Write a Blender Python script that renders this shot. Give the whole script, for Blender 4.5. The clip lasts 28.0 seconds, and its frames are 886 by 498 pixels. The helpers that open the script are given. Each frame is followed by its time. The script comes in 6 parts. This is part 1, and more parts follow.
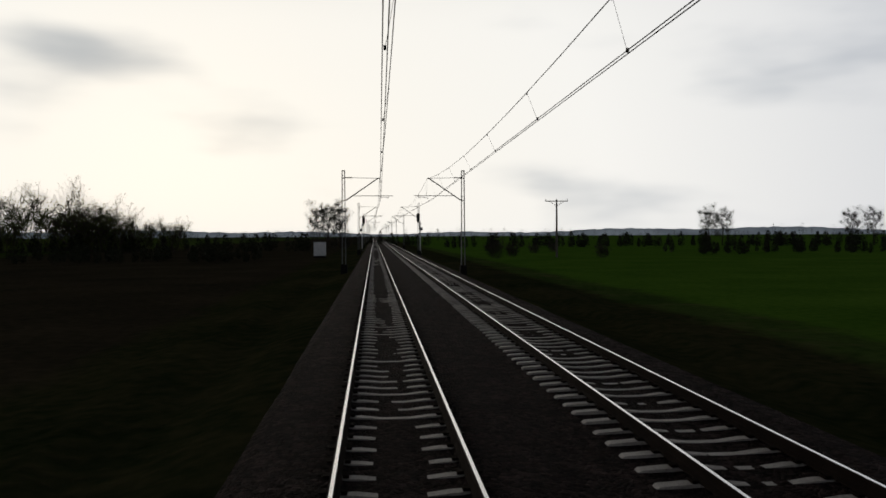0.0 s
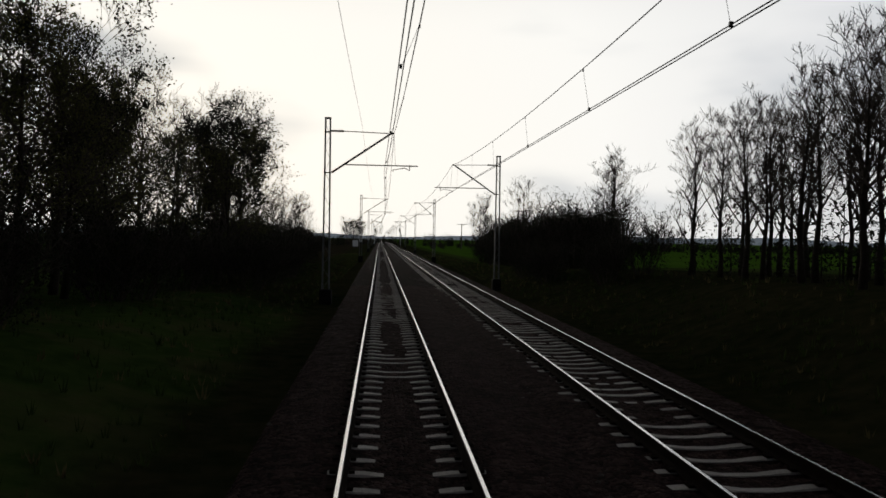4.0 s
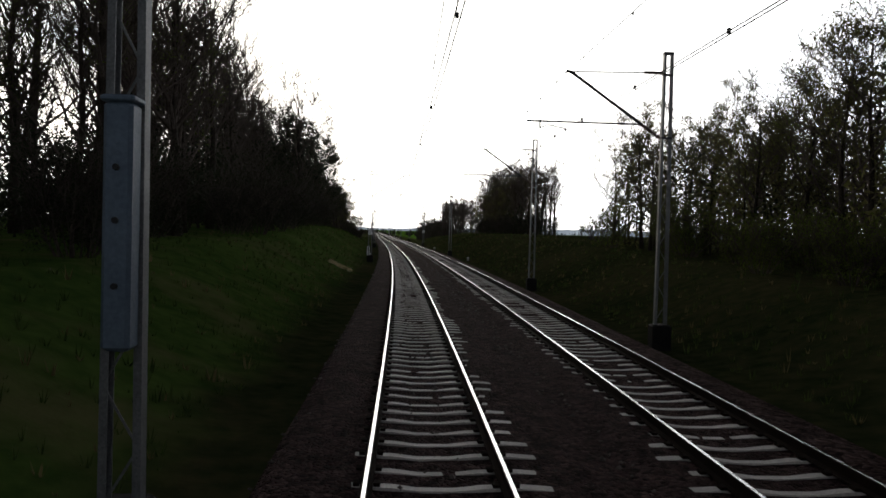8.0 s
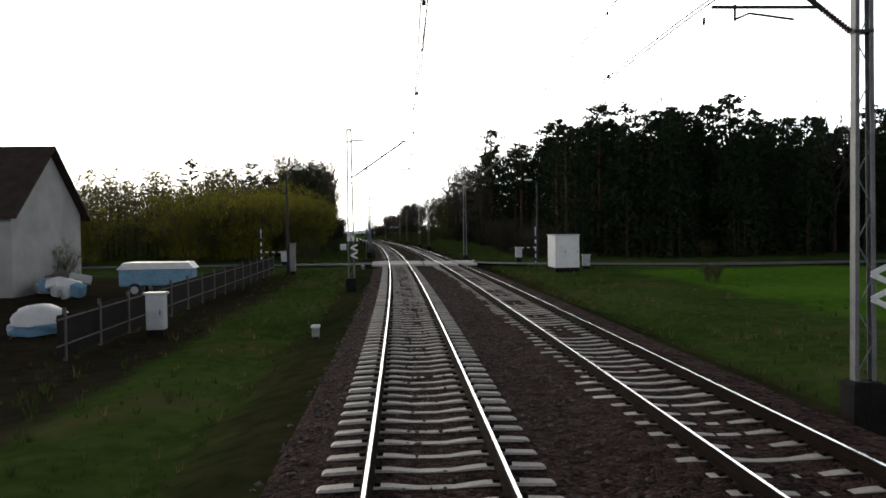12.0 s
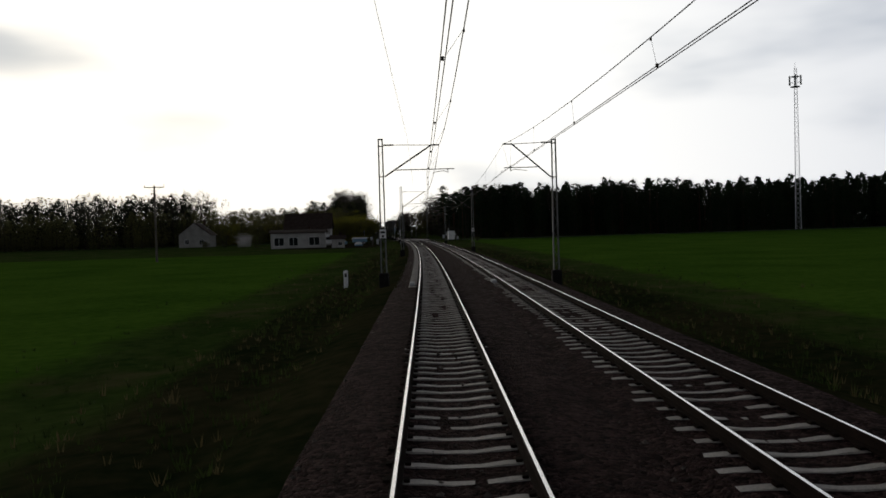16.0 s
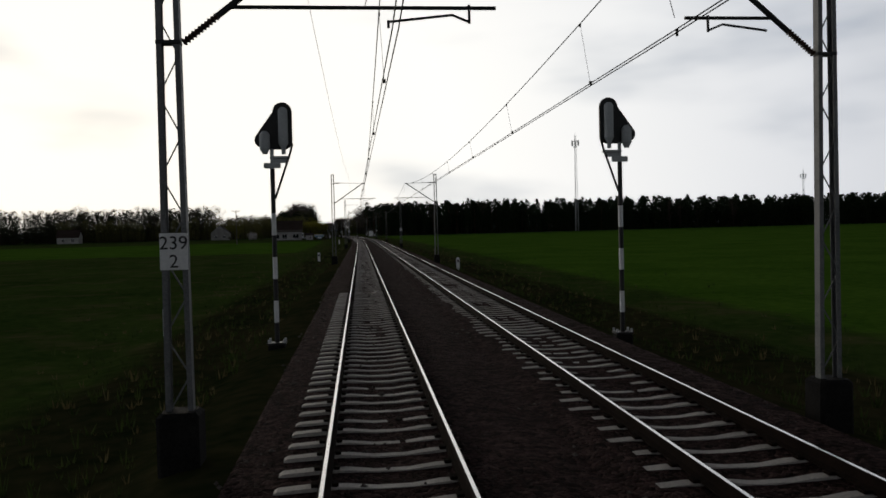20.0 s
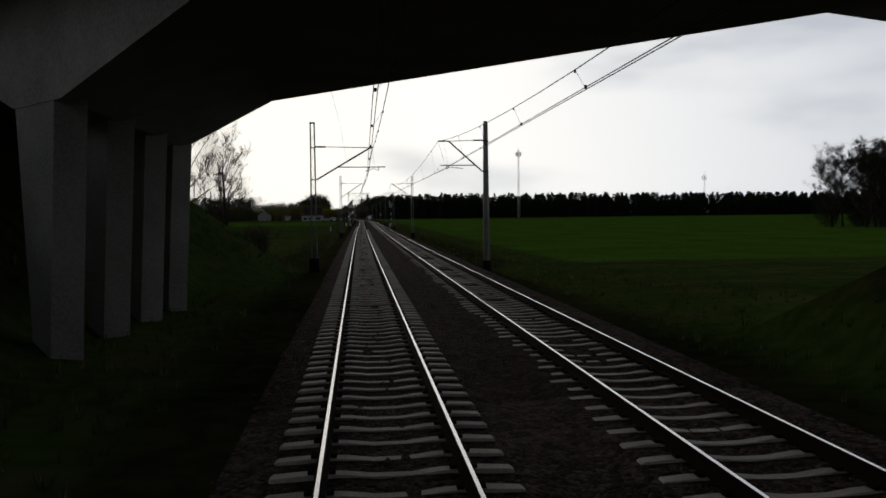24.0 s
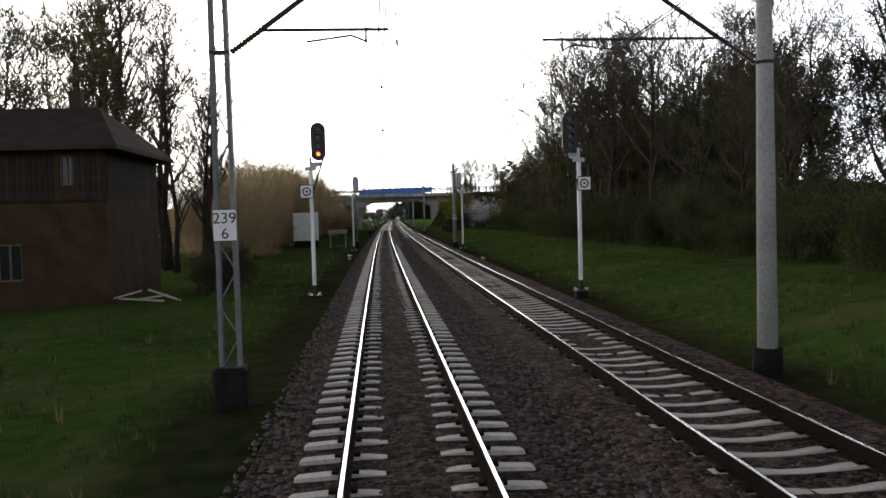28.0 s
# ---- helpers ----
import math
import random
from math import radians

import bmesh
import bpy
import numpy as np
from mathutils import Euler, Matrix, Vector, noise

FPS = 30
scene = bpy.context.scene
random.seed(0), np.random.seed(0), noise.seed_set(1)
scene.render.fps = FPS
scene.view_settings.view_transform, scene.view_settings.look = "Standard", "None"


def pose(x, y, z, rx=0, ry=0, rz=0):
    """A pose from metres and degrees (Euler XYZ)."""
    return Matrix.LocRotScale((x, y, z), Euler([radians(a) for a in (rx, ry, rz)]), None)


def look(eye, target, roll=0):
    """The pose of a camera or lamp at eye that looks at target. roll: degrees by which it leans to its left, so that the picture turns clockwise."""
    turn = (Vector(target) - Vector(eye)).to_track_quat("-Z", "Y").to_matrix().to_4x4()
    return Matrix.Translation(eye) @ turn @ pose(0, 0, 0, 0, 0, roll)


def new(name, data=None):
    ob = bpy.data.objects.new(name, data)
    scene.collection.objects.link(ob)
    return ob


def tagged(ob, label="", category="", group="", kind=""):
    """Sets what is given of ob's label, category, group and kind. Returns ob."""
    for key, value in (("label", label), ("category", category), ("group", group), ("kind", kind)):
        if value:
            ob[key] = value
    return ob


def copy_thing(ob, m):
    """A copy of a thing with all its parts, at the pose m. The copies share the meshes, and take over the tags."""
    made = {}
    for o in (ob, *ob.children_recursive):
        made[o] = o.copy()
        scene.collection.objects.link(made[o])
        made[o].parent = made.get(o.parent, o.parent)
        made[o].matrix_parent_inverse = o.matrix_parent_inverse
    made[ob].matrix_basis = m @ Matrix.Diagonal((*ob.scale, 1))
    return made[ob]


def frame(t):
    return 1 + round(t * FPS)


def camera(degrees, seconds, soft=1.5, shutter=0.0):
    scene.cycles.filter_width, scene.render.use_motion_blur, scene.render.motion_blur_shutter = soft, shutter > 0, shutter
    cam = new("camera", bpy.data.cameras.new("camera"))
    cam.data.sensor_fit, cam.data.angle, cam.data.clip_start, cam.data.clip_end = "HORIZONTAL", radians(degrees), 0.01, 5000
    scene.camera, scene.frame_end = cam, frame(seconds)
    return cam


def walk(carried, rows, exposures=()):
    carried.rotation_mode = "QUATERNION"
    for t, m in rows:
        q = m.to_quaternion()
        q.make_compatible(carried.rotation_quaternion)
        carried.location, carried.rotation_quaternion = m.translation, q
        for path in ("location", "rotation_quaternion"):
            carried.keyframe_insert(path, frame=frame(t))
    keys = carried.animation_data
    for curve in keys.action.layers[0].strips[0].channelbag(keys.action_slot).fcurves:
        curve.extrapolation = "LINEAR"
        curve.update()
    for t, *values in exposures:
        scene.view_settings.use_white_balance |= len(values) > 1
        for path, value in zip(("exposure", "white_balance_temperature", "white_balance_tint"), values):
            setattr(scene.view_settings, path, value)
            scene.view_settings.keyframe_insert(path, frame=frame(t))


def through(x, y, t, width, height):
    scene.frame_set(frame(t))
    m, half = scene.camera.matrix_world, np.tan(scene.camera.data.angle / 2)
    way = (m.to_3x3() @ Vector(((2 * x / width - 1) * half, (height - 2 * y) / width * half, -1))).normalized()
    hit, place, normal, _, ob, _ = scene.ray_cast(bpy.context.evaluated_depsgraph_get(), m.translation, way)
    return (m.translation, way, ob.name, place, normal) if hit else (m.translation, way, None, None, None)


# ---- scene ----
# ---- the way: the line is a curve, s metres back along it from where the camera starts ----
cam = camera(58.0, 28.0, soft=1.6)
ROWS = [
    (0, -0.311, 2.532, 4.94, -0.99, 0.33), (0.5, -0.318, 2.548, 4.73, -1.09, 0.80), (1, -0.299, 2.526, 5.30, -1.20, 0.34),
    (1.5, -0.325, 2.554, 4.96, -1.16, 0.20), (2, -0.302, 2.547, 4.95, -1.31, 0.39), (2.5, -0.316, 2.542, 5.12, -1.41, 0.39),
    (3, -0.322, 2.544, 4.99, -1.28, 0.14), (3.5, -0.335, 2.547, 4.70, -1.01, -0.42), (4, -0.348, 2.551, 4.41, -0.73, -0.99),
    (4.5, -0.354, 2.553, 4.28, -0.60, -1.24), (5, -0.354, 2.563, 5.01, -1.09, -1.48), (5.5, -0.318, 2.550, 4.91, -1.00, -1.26),
    (6, -0.356, 2.592, 4.62, -1.68, -1.58), (6.5, -0.330, 2.552, 4.00, -1.69, -0.73), (7, -0.375, 2.579, 3.67, -1.45, -1.19),
    (7.5, -0.328, 2.552, 3.65, -1.42, -0.36), (8, -0.398, 2.584, 2.54, -1.30, -1.52), (8.5, -0.324, 2.552, 2.39, -1.39, 0.06),
    (9, -0.358, 2.583, 2.16, -0.73, -0.53), (9.5, -0.328, 2.541, 3.05, -1.52, -0.58), (10, -0.342, 2.552, 3.44, -1.37, 0.12),
    (10.5, -0.319, 2.545, 3.68, -1.28, 0.58), (11, -0.320, 2.537, 3.06, -1.14, 0.69), (11.5, -0.329, 2.536, 2.77, -1.80, 0.51),
    (12, -0.323, 2.557, 2.78, -1.28, 0.88), (12.5, -0.341, 2.574, 2.97, -1.36, 0.59), (13, -0.339, 2.568, 2.77, -1.54, 0.60),
    (13.5, -0.335, 2.555, 2.34, -1.95, 0.62), (14, -0.330, 2.543, 1.91, -2.36, 0.65), (14.5, -0.328, 2.537, 1.71, -2.54, 0.66),
    (15, -0.329, 2.532, 1.00, -1.88, 1.17), (15.5, -0.315, 2.554, 1.88, -1.53, 0.94), (16, -0.329, 2.527, 1.00, -1.38, 1.61),
    (16.5, -0.330, 2.552, 2.96, -1.79, 0.65), (17, -0.299, 2.525, 5.10, -2.14, 0.37), (17.5, -0.317, 2.529, 5.29, -1.14, 0.52),
    (18, -0.312, 2.518, 4.43, -0.46, 0.75), (18.5, -0.335, 2.530, 4.29, -1.42, 1.13), (19, -0.307, 2.548, 6.11, -1.24, 0.68),
    (19.5, -0.337, 2.558, 6.49, -1.40, 0.85), (20, -0.309, 2.568, 5.97, -1.47, 1.37), (20.5, -0.323, 2.563, 5.54, -1.54, 1.68),
    (21, -0.349, 2.557, 4.94, -1.48, 1.62), (21.5, -0.323, 2.561, 5.65, -2.35, 1.09), (22, -0.323, 2.559, 5.71, -2.35, 1.03),
    (22.5, -0.325, 2.555, 5.84, -2.37, 0.89), (23, -0.326, 2.551, 5.97, -2.39, 0.76), (23.5, -0.327, 2.549, 6.02, -2.40, 0.70),
    (24, -0.336, 2.545, 6.12, -2.48, 0.63), (24.5, -0.352, 2.580, 5.59, -2.40, 0.84), (25, -0.324, 2.558, 5.92, -2.19, 0.60),
    (25.5, -0.329, 2.550, 5.73, -1.96, -0.54), (26, -0.326, 2.531, 5.70, -2.15, 1.14), (26.5, -0.315, 2.544, 3.25, -1.46, 1.77),
    (27, -0.298, 2.556, 5.95, -2.24, 1.45), (27.5, -0.313, 2.551, 5.07, -2.58, 1.75), (28, -0.329, 2.560, 4.72, -2.41, 1.57),
]
SPEEDS = [39.31, 39.42, 39.43, 39.50, 39.39, 38.94, 38.64, 38.52]  # metres a second, every four seconds
BENDS = [-0.03, -0.08, -0.05, 0.23, 0.76, 1.85, 3.26, 4.09, 4.13, 3.99, 3.93, 4.02, 3.76, 3.33, 2.93, 2.02, 0.74, 0.31, 0.09, -0.19, -0.39, -0.44, -0.31, -0.42, -0.82, -1.04, -1.09, -1.16, -1.14, -1.14, -1.14]  # curvature in 1/10 km, every 40 m of the way

S_GRID = np.arange(-3400.0, 1800.0, 2.0)
_bend = np.where(S_GRID < 0, 0.0, np.interp(S_GRID, np.arange(len(BENDS)) * 40.0, BENDS)) * 1e-4
_turn = np.concatenate([[0.0], np.cumsum(_bend[1:] + _bend[:-1])])
_turn -= np.interp(0, S_GRID, _turn)
_dx, _dy = -np.sin(_turn), -np.cos(_turn)
_px = np.concatenate([[0.0], np.cumsum(_dx[1:] + _dx[:-1])])
_py = np.concatenate([[0.0], np.cumsum(_dy[1:] + _dy[:-1])])
_px -= np.interp(0, S_GRID, _px)
_py -= np.interp(0, S_GRID, _py)


def heading(s):
    return np.interp(s, S_GRID, _turn)


def spot(s, l, z=0.0):
    """World places s metres along the line, l metres to its right."""
    h = heading(s)
    x = np.interp(s, S_GRID, _px) + l * np.cos(h)
    y = np.interp(s, S_GRID, _py) - l * np.sin(h)
    return np.stack(np.broadcast_arrays(x, y, z), -1)


def place(s, l, z=0.0, turn=0.0, scale=1.0, sz=None):
    """A pose beside the line: x to the right of it, y back along it."""
    p = spot(s, l, z)
    m = pose(*[float(v) for v in p], 0, 0, turn - math.degrees(float(heading(s))))
    return m @ Matrix.Diagonal((scale, scale, sz or scale, 1))


_tt = np.linspace(0, 28, 1121)
_v = np.interp(_tt, np.arange(8) * 4.0, SPEEDS)
_way = np.concatenate([[0.0], np.cumsum((_v[1:] + _v[:-1]) / 2 * (_tt[1] - _tt[0]))])


def eye(t, l, z, yaw, pitch, roll):
    s = float(np.interp(t, _tt, _way))
    p = spot(s, l, z)
    return pose(float(p[0]), float(p[1]), z, 90 + pitch, roll, -yaw - math.degrees(float(heading(s))))


EXPOSURES = [(0, -0.97), (2.5, -1.0), (4.5, -0.8), (5.3, -0.55), (6, -0.1), (7, 0.75), (8, 0.65), (9, 0.55), (9.5, 0.9), (10, 1.25), (11, 1.3), (12, 0.95), (14.5, 0.3), (16, -0.7),
             (17, -0.78), (18, -0.86), (19, -0.8), (21.5, -0.8), (23.5, -0.8), (24.0, -0.8), (24.5, 1.4), (25, 2.4), (25.5, 2.65), (26.2, 2.45), (27, 1.25), (28, 1.35)]
walk(cam, [(r[0], eye(*r)) for r in ROWS], EXPOSURES)

# ---- sky and sun ----
SUN_AZ, SUN_EL = -14.0, 7.0  # degrees to the right of the first heading, degrees up
world = bpy.data.worlds.new("evening_sky")
scene.world = world
world.use_nodes = True
wn, wl = world.node_tree.nodes, world.node_tree.links
wn.clear()
w_out, w_bg = wn.new("ShaderNodeOutputWorld"), wn.new("ShaderNodeBackground")
w_sky = wn.new("ShaderNodeTexSky")
w_sky.sky_type, w_sky.sun_disc = "NISHITA", False
w_sky.sun_elevation, w_sky.sun_rotation = radians(SUN_EL), radians(SUN_AZ)
w_sky.air_density, w_sky.dust_density, w_sky.ozone_density = 1.0, 3.0, 1.5
w_co, w_map, w_noise = wn.new("ShaderNodeTexCoord"), wn.new("ShaderNodeMapping"), wn.new("ShaderNodeTexNoise")
w_map.inputs["Scale"].default_value = (1.5, 1.5, 5.0)
w_map.inputs["Location"].default_value = (0.35, 0.2, 0.1)
w_noise.inputs["Scale"].default_value, w_noise.inputs["Detail"].default_value = 1.7, 4.0
w_noise.inputs["Roughness"].default_value = 0.45


def w_node(kind, **values):
    node = wn.new(kind)
    for key, value in values.items():
        node.inputs[key].default_value = value
    return node


# the cloud sheet: pale towards the evening horizon, dull overhead and behind
w_split = wn.new("ShaderNodeSeparateXYZ")
wl.new(w_co.outputs["Generated"], w_split.inputs["Vector"])
w_rise = w_node("ShaderNodeMapRange", **{"From Min": 0.24, "From Max": 0.62})
w_rise.interpolation_type = "SMOOTHSTEP"
wl.new(w_split.outputs["Z"], w_rise.inputs["Value"])
w_sheet = wn.new("ShaderNodeMix")
w_sheet.data_type = "RGBA"
w_sheet.inputs["B"].default_value = (0.60, 0.68, 0.90, 1)
wl.new(w_rise.outputs["Result"], w_sheet.inputs["Factor"])
w_dot = wn.new("ShaderNodeVectorMath")
w_dot.operation = "DOT_PRODUCT"
w_dot.inputs[1].default_value = (math.sin(radians(SUN_AZ)), math.cos(radians(SUN_AZ)), 0)
wl.new(w_co.outputs["Generated"], w_dot.inputs[0])
w_side = w_node("ShaderNodeMapRange", **{"From Min": 0.1, "From Max": 0.86, "To Min": 0.30, "To Max": 1.0})
wl.new(w_dot.outputs["Value"], w_side.inputs["Value"])
w_tone = wn.new("ShaderNodeMix")  # cream on the evening side, bluish away from it
w_tone.data_type = "RGBA"
w_tone.inputs["A"].default_value, w_tone.inputs["B"].default_value = (14.6, 15.0, 15.8, 1), (15.8, 15.3, 14.1, 1)
w_warm = w_node("ShaderNodeMapRange", **{"From Min": 0.55, "From Max": 1.0})
wl.new(w_dot.outputs["Value"], w_warm.inputs["Value"])
wl.new(w_warm.outputs["Result"], w_tone.inputs["Factor"])
wl.new(w_tone.outputs["Result"], w_sheet.inputs["A"])
w_patch = w_node("ShaderNodeMapRange", **{"From Min": 0.52, "From Max": 0.80})
w_patch.interpolation_type = "SMOOTHSTEP"
wl.new(w_co.outputs["Generated"], w_map.inputs["Vector"])
wl.new(w_map.outputs["Vector"], w_noise.inputs["Vector"])
# one long grey bank of cloud low on the evening side, torn by the same noise
w_shift = wn.new("ShaderNodeVectorMath")
w_shift.operation = "MULTIPLY_ADD"
w_shift.inputs[1].default_value, w_shift.inputs[2].default_value = (6.2, 0.0, 24.0), (1.9, 0.0, -5.1)
wl.new(w_co.outputs["Generated"], w_shift.inputs[0])
w_far = wn.new("ShaderNodeVectorMath")
w_far.operation = "LENGTH"
wl.new(w_shift.outputs["Vector"], w_far.inputs[0])
w_bank = w_node("ShaderNodeMapRange", **{"From Min": 1.25, "From Max": 0.0, "To Max": 0.30})
w_bank.interpolation_type = "SMOOTHSTEP"
wl.new(w_far.outputs["Value"], w_bank.inputs["Value"])
w_both = wn.new("ShaderNodeMath")
w_both.operation = "ADD"
wl.new(w_noise.outputs["Fac"], w_both.inputs[0])
wl.new(w_bank.outputs["Result"], w_both.inputs[1])
wl.new(w_both.outputs["Value"], w_patch.inputs["Value"])
w_dull = wn.new("ShaderNodeVectorMath")  # thicker, blue-grey streaks of cloud
w_dull.operation = "MULTIPLY"
w_dull.inputs[1].default_value = (0.48, 0.53, 0.60)
wl.new(w_sheet.outputs["Result"], w_dull.inputs[0])
w_streak = wn.new("ShaderNodeMix")
w_streak.data_type = "RGBA"
wl.new(w_patch.outputs["Result"], w_streak.inputs["Factor"])
wl.new(w_sheet.outputs["Result"], w_streak.inputs["A"])
wl.new(w_dull.outputs["Vector"], w_streak.inputs["B"])
w_cloud = wn.new("ShaderNodeVectorMath")
w_cloud.operation = "SCALE"
wl.new(w_streak.outputs["Result"], w_cloud.inputs[0])
wl.new(w_side.outputs["Result"], w_cloud.inputs["Scale"])
w_mix = wn.new("ShaderNodeMix")
w_mix.data_type = "RGBA"
w_mix.inputs["Factor"].default_value = 0.97
wl.new(w_sky.outputs["Color"], w_mix.inputs["A"])
wl.new(w_cloud.outputs["Vector"], w_mix.inputs["B"])
wl.new(w_mix.outputs["Result"], w_bg.inputs["Color"])
w_bg.inputs["Strength"].default_value = 0.12
wl.new(w_bg.outputs["Background"], w_out.inputs["Surface"])
sun = new("sun", bpy.data.lights.new("sun", "SUN"))
sun.data.energy, sun.data.angle, sun.data.color = 0.5, radians(12), (1.0, 0.88, 0.7)
_a, _e = radians(SUN_AZ), radians(SUN_EL + 3)
sun.matrix_world = look((0, 0, 60), (-math.sin(_a) * math.cos(_e) * 50, -math.cos(_a) * math.cos(_e) * 50, 60 - 50 * math.sin(_e)))


# ---- materials ----
def mat(name, dark, light, rough=0.8, metal=0.0, scale=6.0, fine=60.0, bump=0.3, island=0.0, spread=(0.35, 0.65), dist=0.02, coords="Object", spec=0.3):
    """Two-scale mottled surface between two colours, with fine relief; island: how much each piece differs."""
    m = bpy.data.materials.new(name)
    m.use_nodes = True
    n, l = m.node_tree.nodes, m.node_tree.links
    b = n["Principled BSDF"]
    b.inputs["Roughness"].default_value, b.inputs["Metallic"].default_value, b.inputs["Specular IOR Level"].default_value = rough, metal, spec
    co = n.new("ShaderNodeTexCoord")
    big, small = n.new("ShaderNodeTexNoise"), n.new("ShaderNodeTexNoise")
    for node, sc, de in ((big, scale, 4.0), (small, fine, 3.0)):
        node.inputs["Scale"].default_value, node.inputs["Detail"].default_value = sc, de
        l.new(co.outputs[coords], node.inputs["Vector"])
    add = n.new("ShaderNodeMath")
    add.operation = "MULTIPLY_ADD"
    add.inputs[1].default_value = 0.5
    half = n.new("ShaderNodeMath")
    half.operation = "MULTIPLY"
    half.inputs[1].default_value = 0.5
    l.new(small.outputs["Fac"], half.inputs[0])
    l.new(big.outputs["Fac"], add.inputs[0])
    l.new(half.outputs[0], add.inputs[2])
    ramp = n.new("ShaderNodeValToRGB")
    ramp.color_ramp.elements[0].position, ramp.color_ramp.elements[0].color = spread[0], (*dark, 1)
    ramp.color_ramp.elements[1].position, ramp.color_ramp.elements[1].color = spread[1], (*light, 1)
    l.new(add.outputs[0], ramp.inputs["Fac"])
    out = ramp.outputs["Color"]
    if island:
        hsv = n.new("ShaderNodeHueSaturation")
        geo, info, mix = n.new("ShaderNodeNewGeometry"), n.new("ShaderNodeObjectInfo"), n.new("ShaderNodeMath")
        mix.operation = "ADD"
        l.new(geo.outputs["Random Per Island"], mix.inputs[0])
        l.new(info.outputs["Random"], mix.inputs[1])
        rng = n.new("ShaderNodeMapRange")
        rng.inputs["From Max"].default_value = 2.0
        rng.inputs["To Min"].default_value, rng.inputs["To Max"].default_value = 1 - island, 1 + island
        l.new(mix.outputs[0], rng.inputs["Value"])
        l.new(rng.outputs["Result"], hsv.inputs["Value"])
        l.new(out, hsv.inputs["Color"])
        out = hsv.outputs["Color"]
    l.new(out, b.inputs["Base Color"])
    if bump:
        bp = n.new("ShaderNodeBump")
        bp.inputs["Strength"].default_value, bp.inputs["Distance"].default_value = bump, dist
        l.new(small.outputs["Fac"], bp.inputs["Height"])
        l.new(bp.outputs["Normal"], b.inputs["Normal"])
    return m


def leafy(name, dark, light, through=0.25):
    """Leaves, needles and buds: rough, with some light let through."""
    m = mat(name, dark, light, 0.7, scale=0.5, fine=3.0, bump=0, island=0.35, spec=0.04)
    n, l = m.node_tree.nodes, m.node_tree.links
    b = n["Principled BSDF"]
    t, mix = n.new("ShaderNodeBsdfTranslucent"), n.new("ShaderNodeMixShader")
    l.new(b.inputs["Base Color"].links[0].from_socket, t.inputs["Color"])
    mix.inputs["Fac"].default_value = through
    l.new(b.outputs["BSDF"], mix.inputs[1])
    l.new(t.outputs["BSDF"], mix.inputs[2])
    l.new(mix.outputs["Shader"], n["Material Output"].inputs["Surface"])
    return m




def ground_cover():
    """Meadow, with rough verge, young crop and bare soil where the ground's own masks say so, ragged at their edges."""
    m = mat("meadow_ground", (0.024, 0.047, 0.010), (0.058, 0.090, 0.022), 0.95, scale=0.12, fine=2.2, bump=0.6, dist=0.12, spec=0.0)
    n, l = m.node_tree.nodes, m.node_tree.links
    b = n["Principled BSDF"]
    out = b.inputs["Base Color"].links[0].from_socket
    mottle = out.node.inputs["Fac"].links[0].from_socket
    co, rag = n.new("ShaderNodeTexCoord"), n.new("ShaderNodeTexNoise")
    rag.inputs["Scale"].default_value, rag.inputs["Detail"].default_value = 0.45, 6.0
    l.new(co.outputs["Object"], rag.inputs["Vector"])
    dry, blot, straw = n.new("ShaderNodeTexNoise"), n.new("ShaderNodeMapRange"), n.new("ShaderNodeMix")
    dry.inputs["Scale"].default_value, dry.inputs["Detail"].default_value, dry.inputs["Roughness"].default_value = 0.33, 7.0, 0.62
    l.new(co.outputs["Object"], dry.inputs["Vector"])
    blot.inputs["From Min"].default_value, blot.inputs["From Max"].default_value, blot.inputs["To Max"].default_value = 0.50, 0.66, 0.75
    l.new(dry.outputs["Fac"], blot.inputs["Value"])
    straw.data_type = "RGBA"
    straw.inputs["B"].default_value = (0.088, 0.082, 0.036, 1)
    l.new(blot.outputs["Result"], straw.inputs["Factor"])
    l.new(out, straw.inputs["A"])
    out = straw.outputs["Result"]
    for mask, dark, light in (("crop", (0.040, 0.098, 0.010), (0.082, 0.160, 0.020)), ("soil", (0.020, 0.018, 0.012), (0.046, 0.038, 0.024)), ("verge", (0.012, 0.019, 0.007), (0.046, 0.042, 0.020))):
        at, ramp, add, edge, mix = n.new("ShaderNodeAttribute"), n.new("ShaderNodeValToRGB"), n.new("ShaderNodeMath"), n.new("ShaderNodeMapRange"), n.new("ShaderNodeMix")
        at.attribute_name = mask
        ramp.color_ramp.elements[0].position, ramp.color_ramp.elements[0].color = 0.35, (*dark, 1)
        ramp.color_ramp.elements[1].position, ramp.color_ramp.elements[1].color = 0.65, (*light, 1)
        l.new(mottle, ramp.inputs["Fac"])
        l.new(at.outputs["Fac"], add.inputs[0])
        l.new(rag.outputs["Fac"], add.inputs[1])
        edge.inputs["From Min"].default_value, edge.inputs["From Max"].default_value = 0.75, 1.25
        l.new(add.outputs[0], edge.inputs["Value"])
        mix.data_type = "RGBA"
        l.new(edge.outputs["Result"], mix.inputs["Factor"])
        l.new(out, mix.inputs["A"])
        l.new(ramp.outputs["Color"], mix.inputs["B"])
        out = mix.outputs["Result"]
    l.new(out, b.inputs["Base Color"])
    return m


GROUND = ground_cover()
BALLAST = mat("ballast_stones", (0.020, 0.0115, 0.0112), (0.080, 0.049, 0.045), 0.95, scale=3.0, fine=22.0, bump=1.0, dist=0.05, spread=(0.38, 0.66), spec=0.02)
STONE = mat("loose_stone", (0.05, 0.042, 0.038), (0.17, 0.14, 0.125), 0.9, scale=4.0, fine=40.0, bump=0.4, island=0.5)


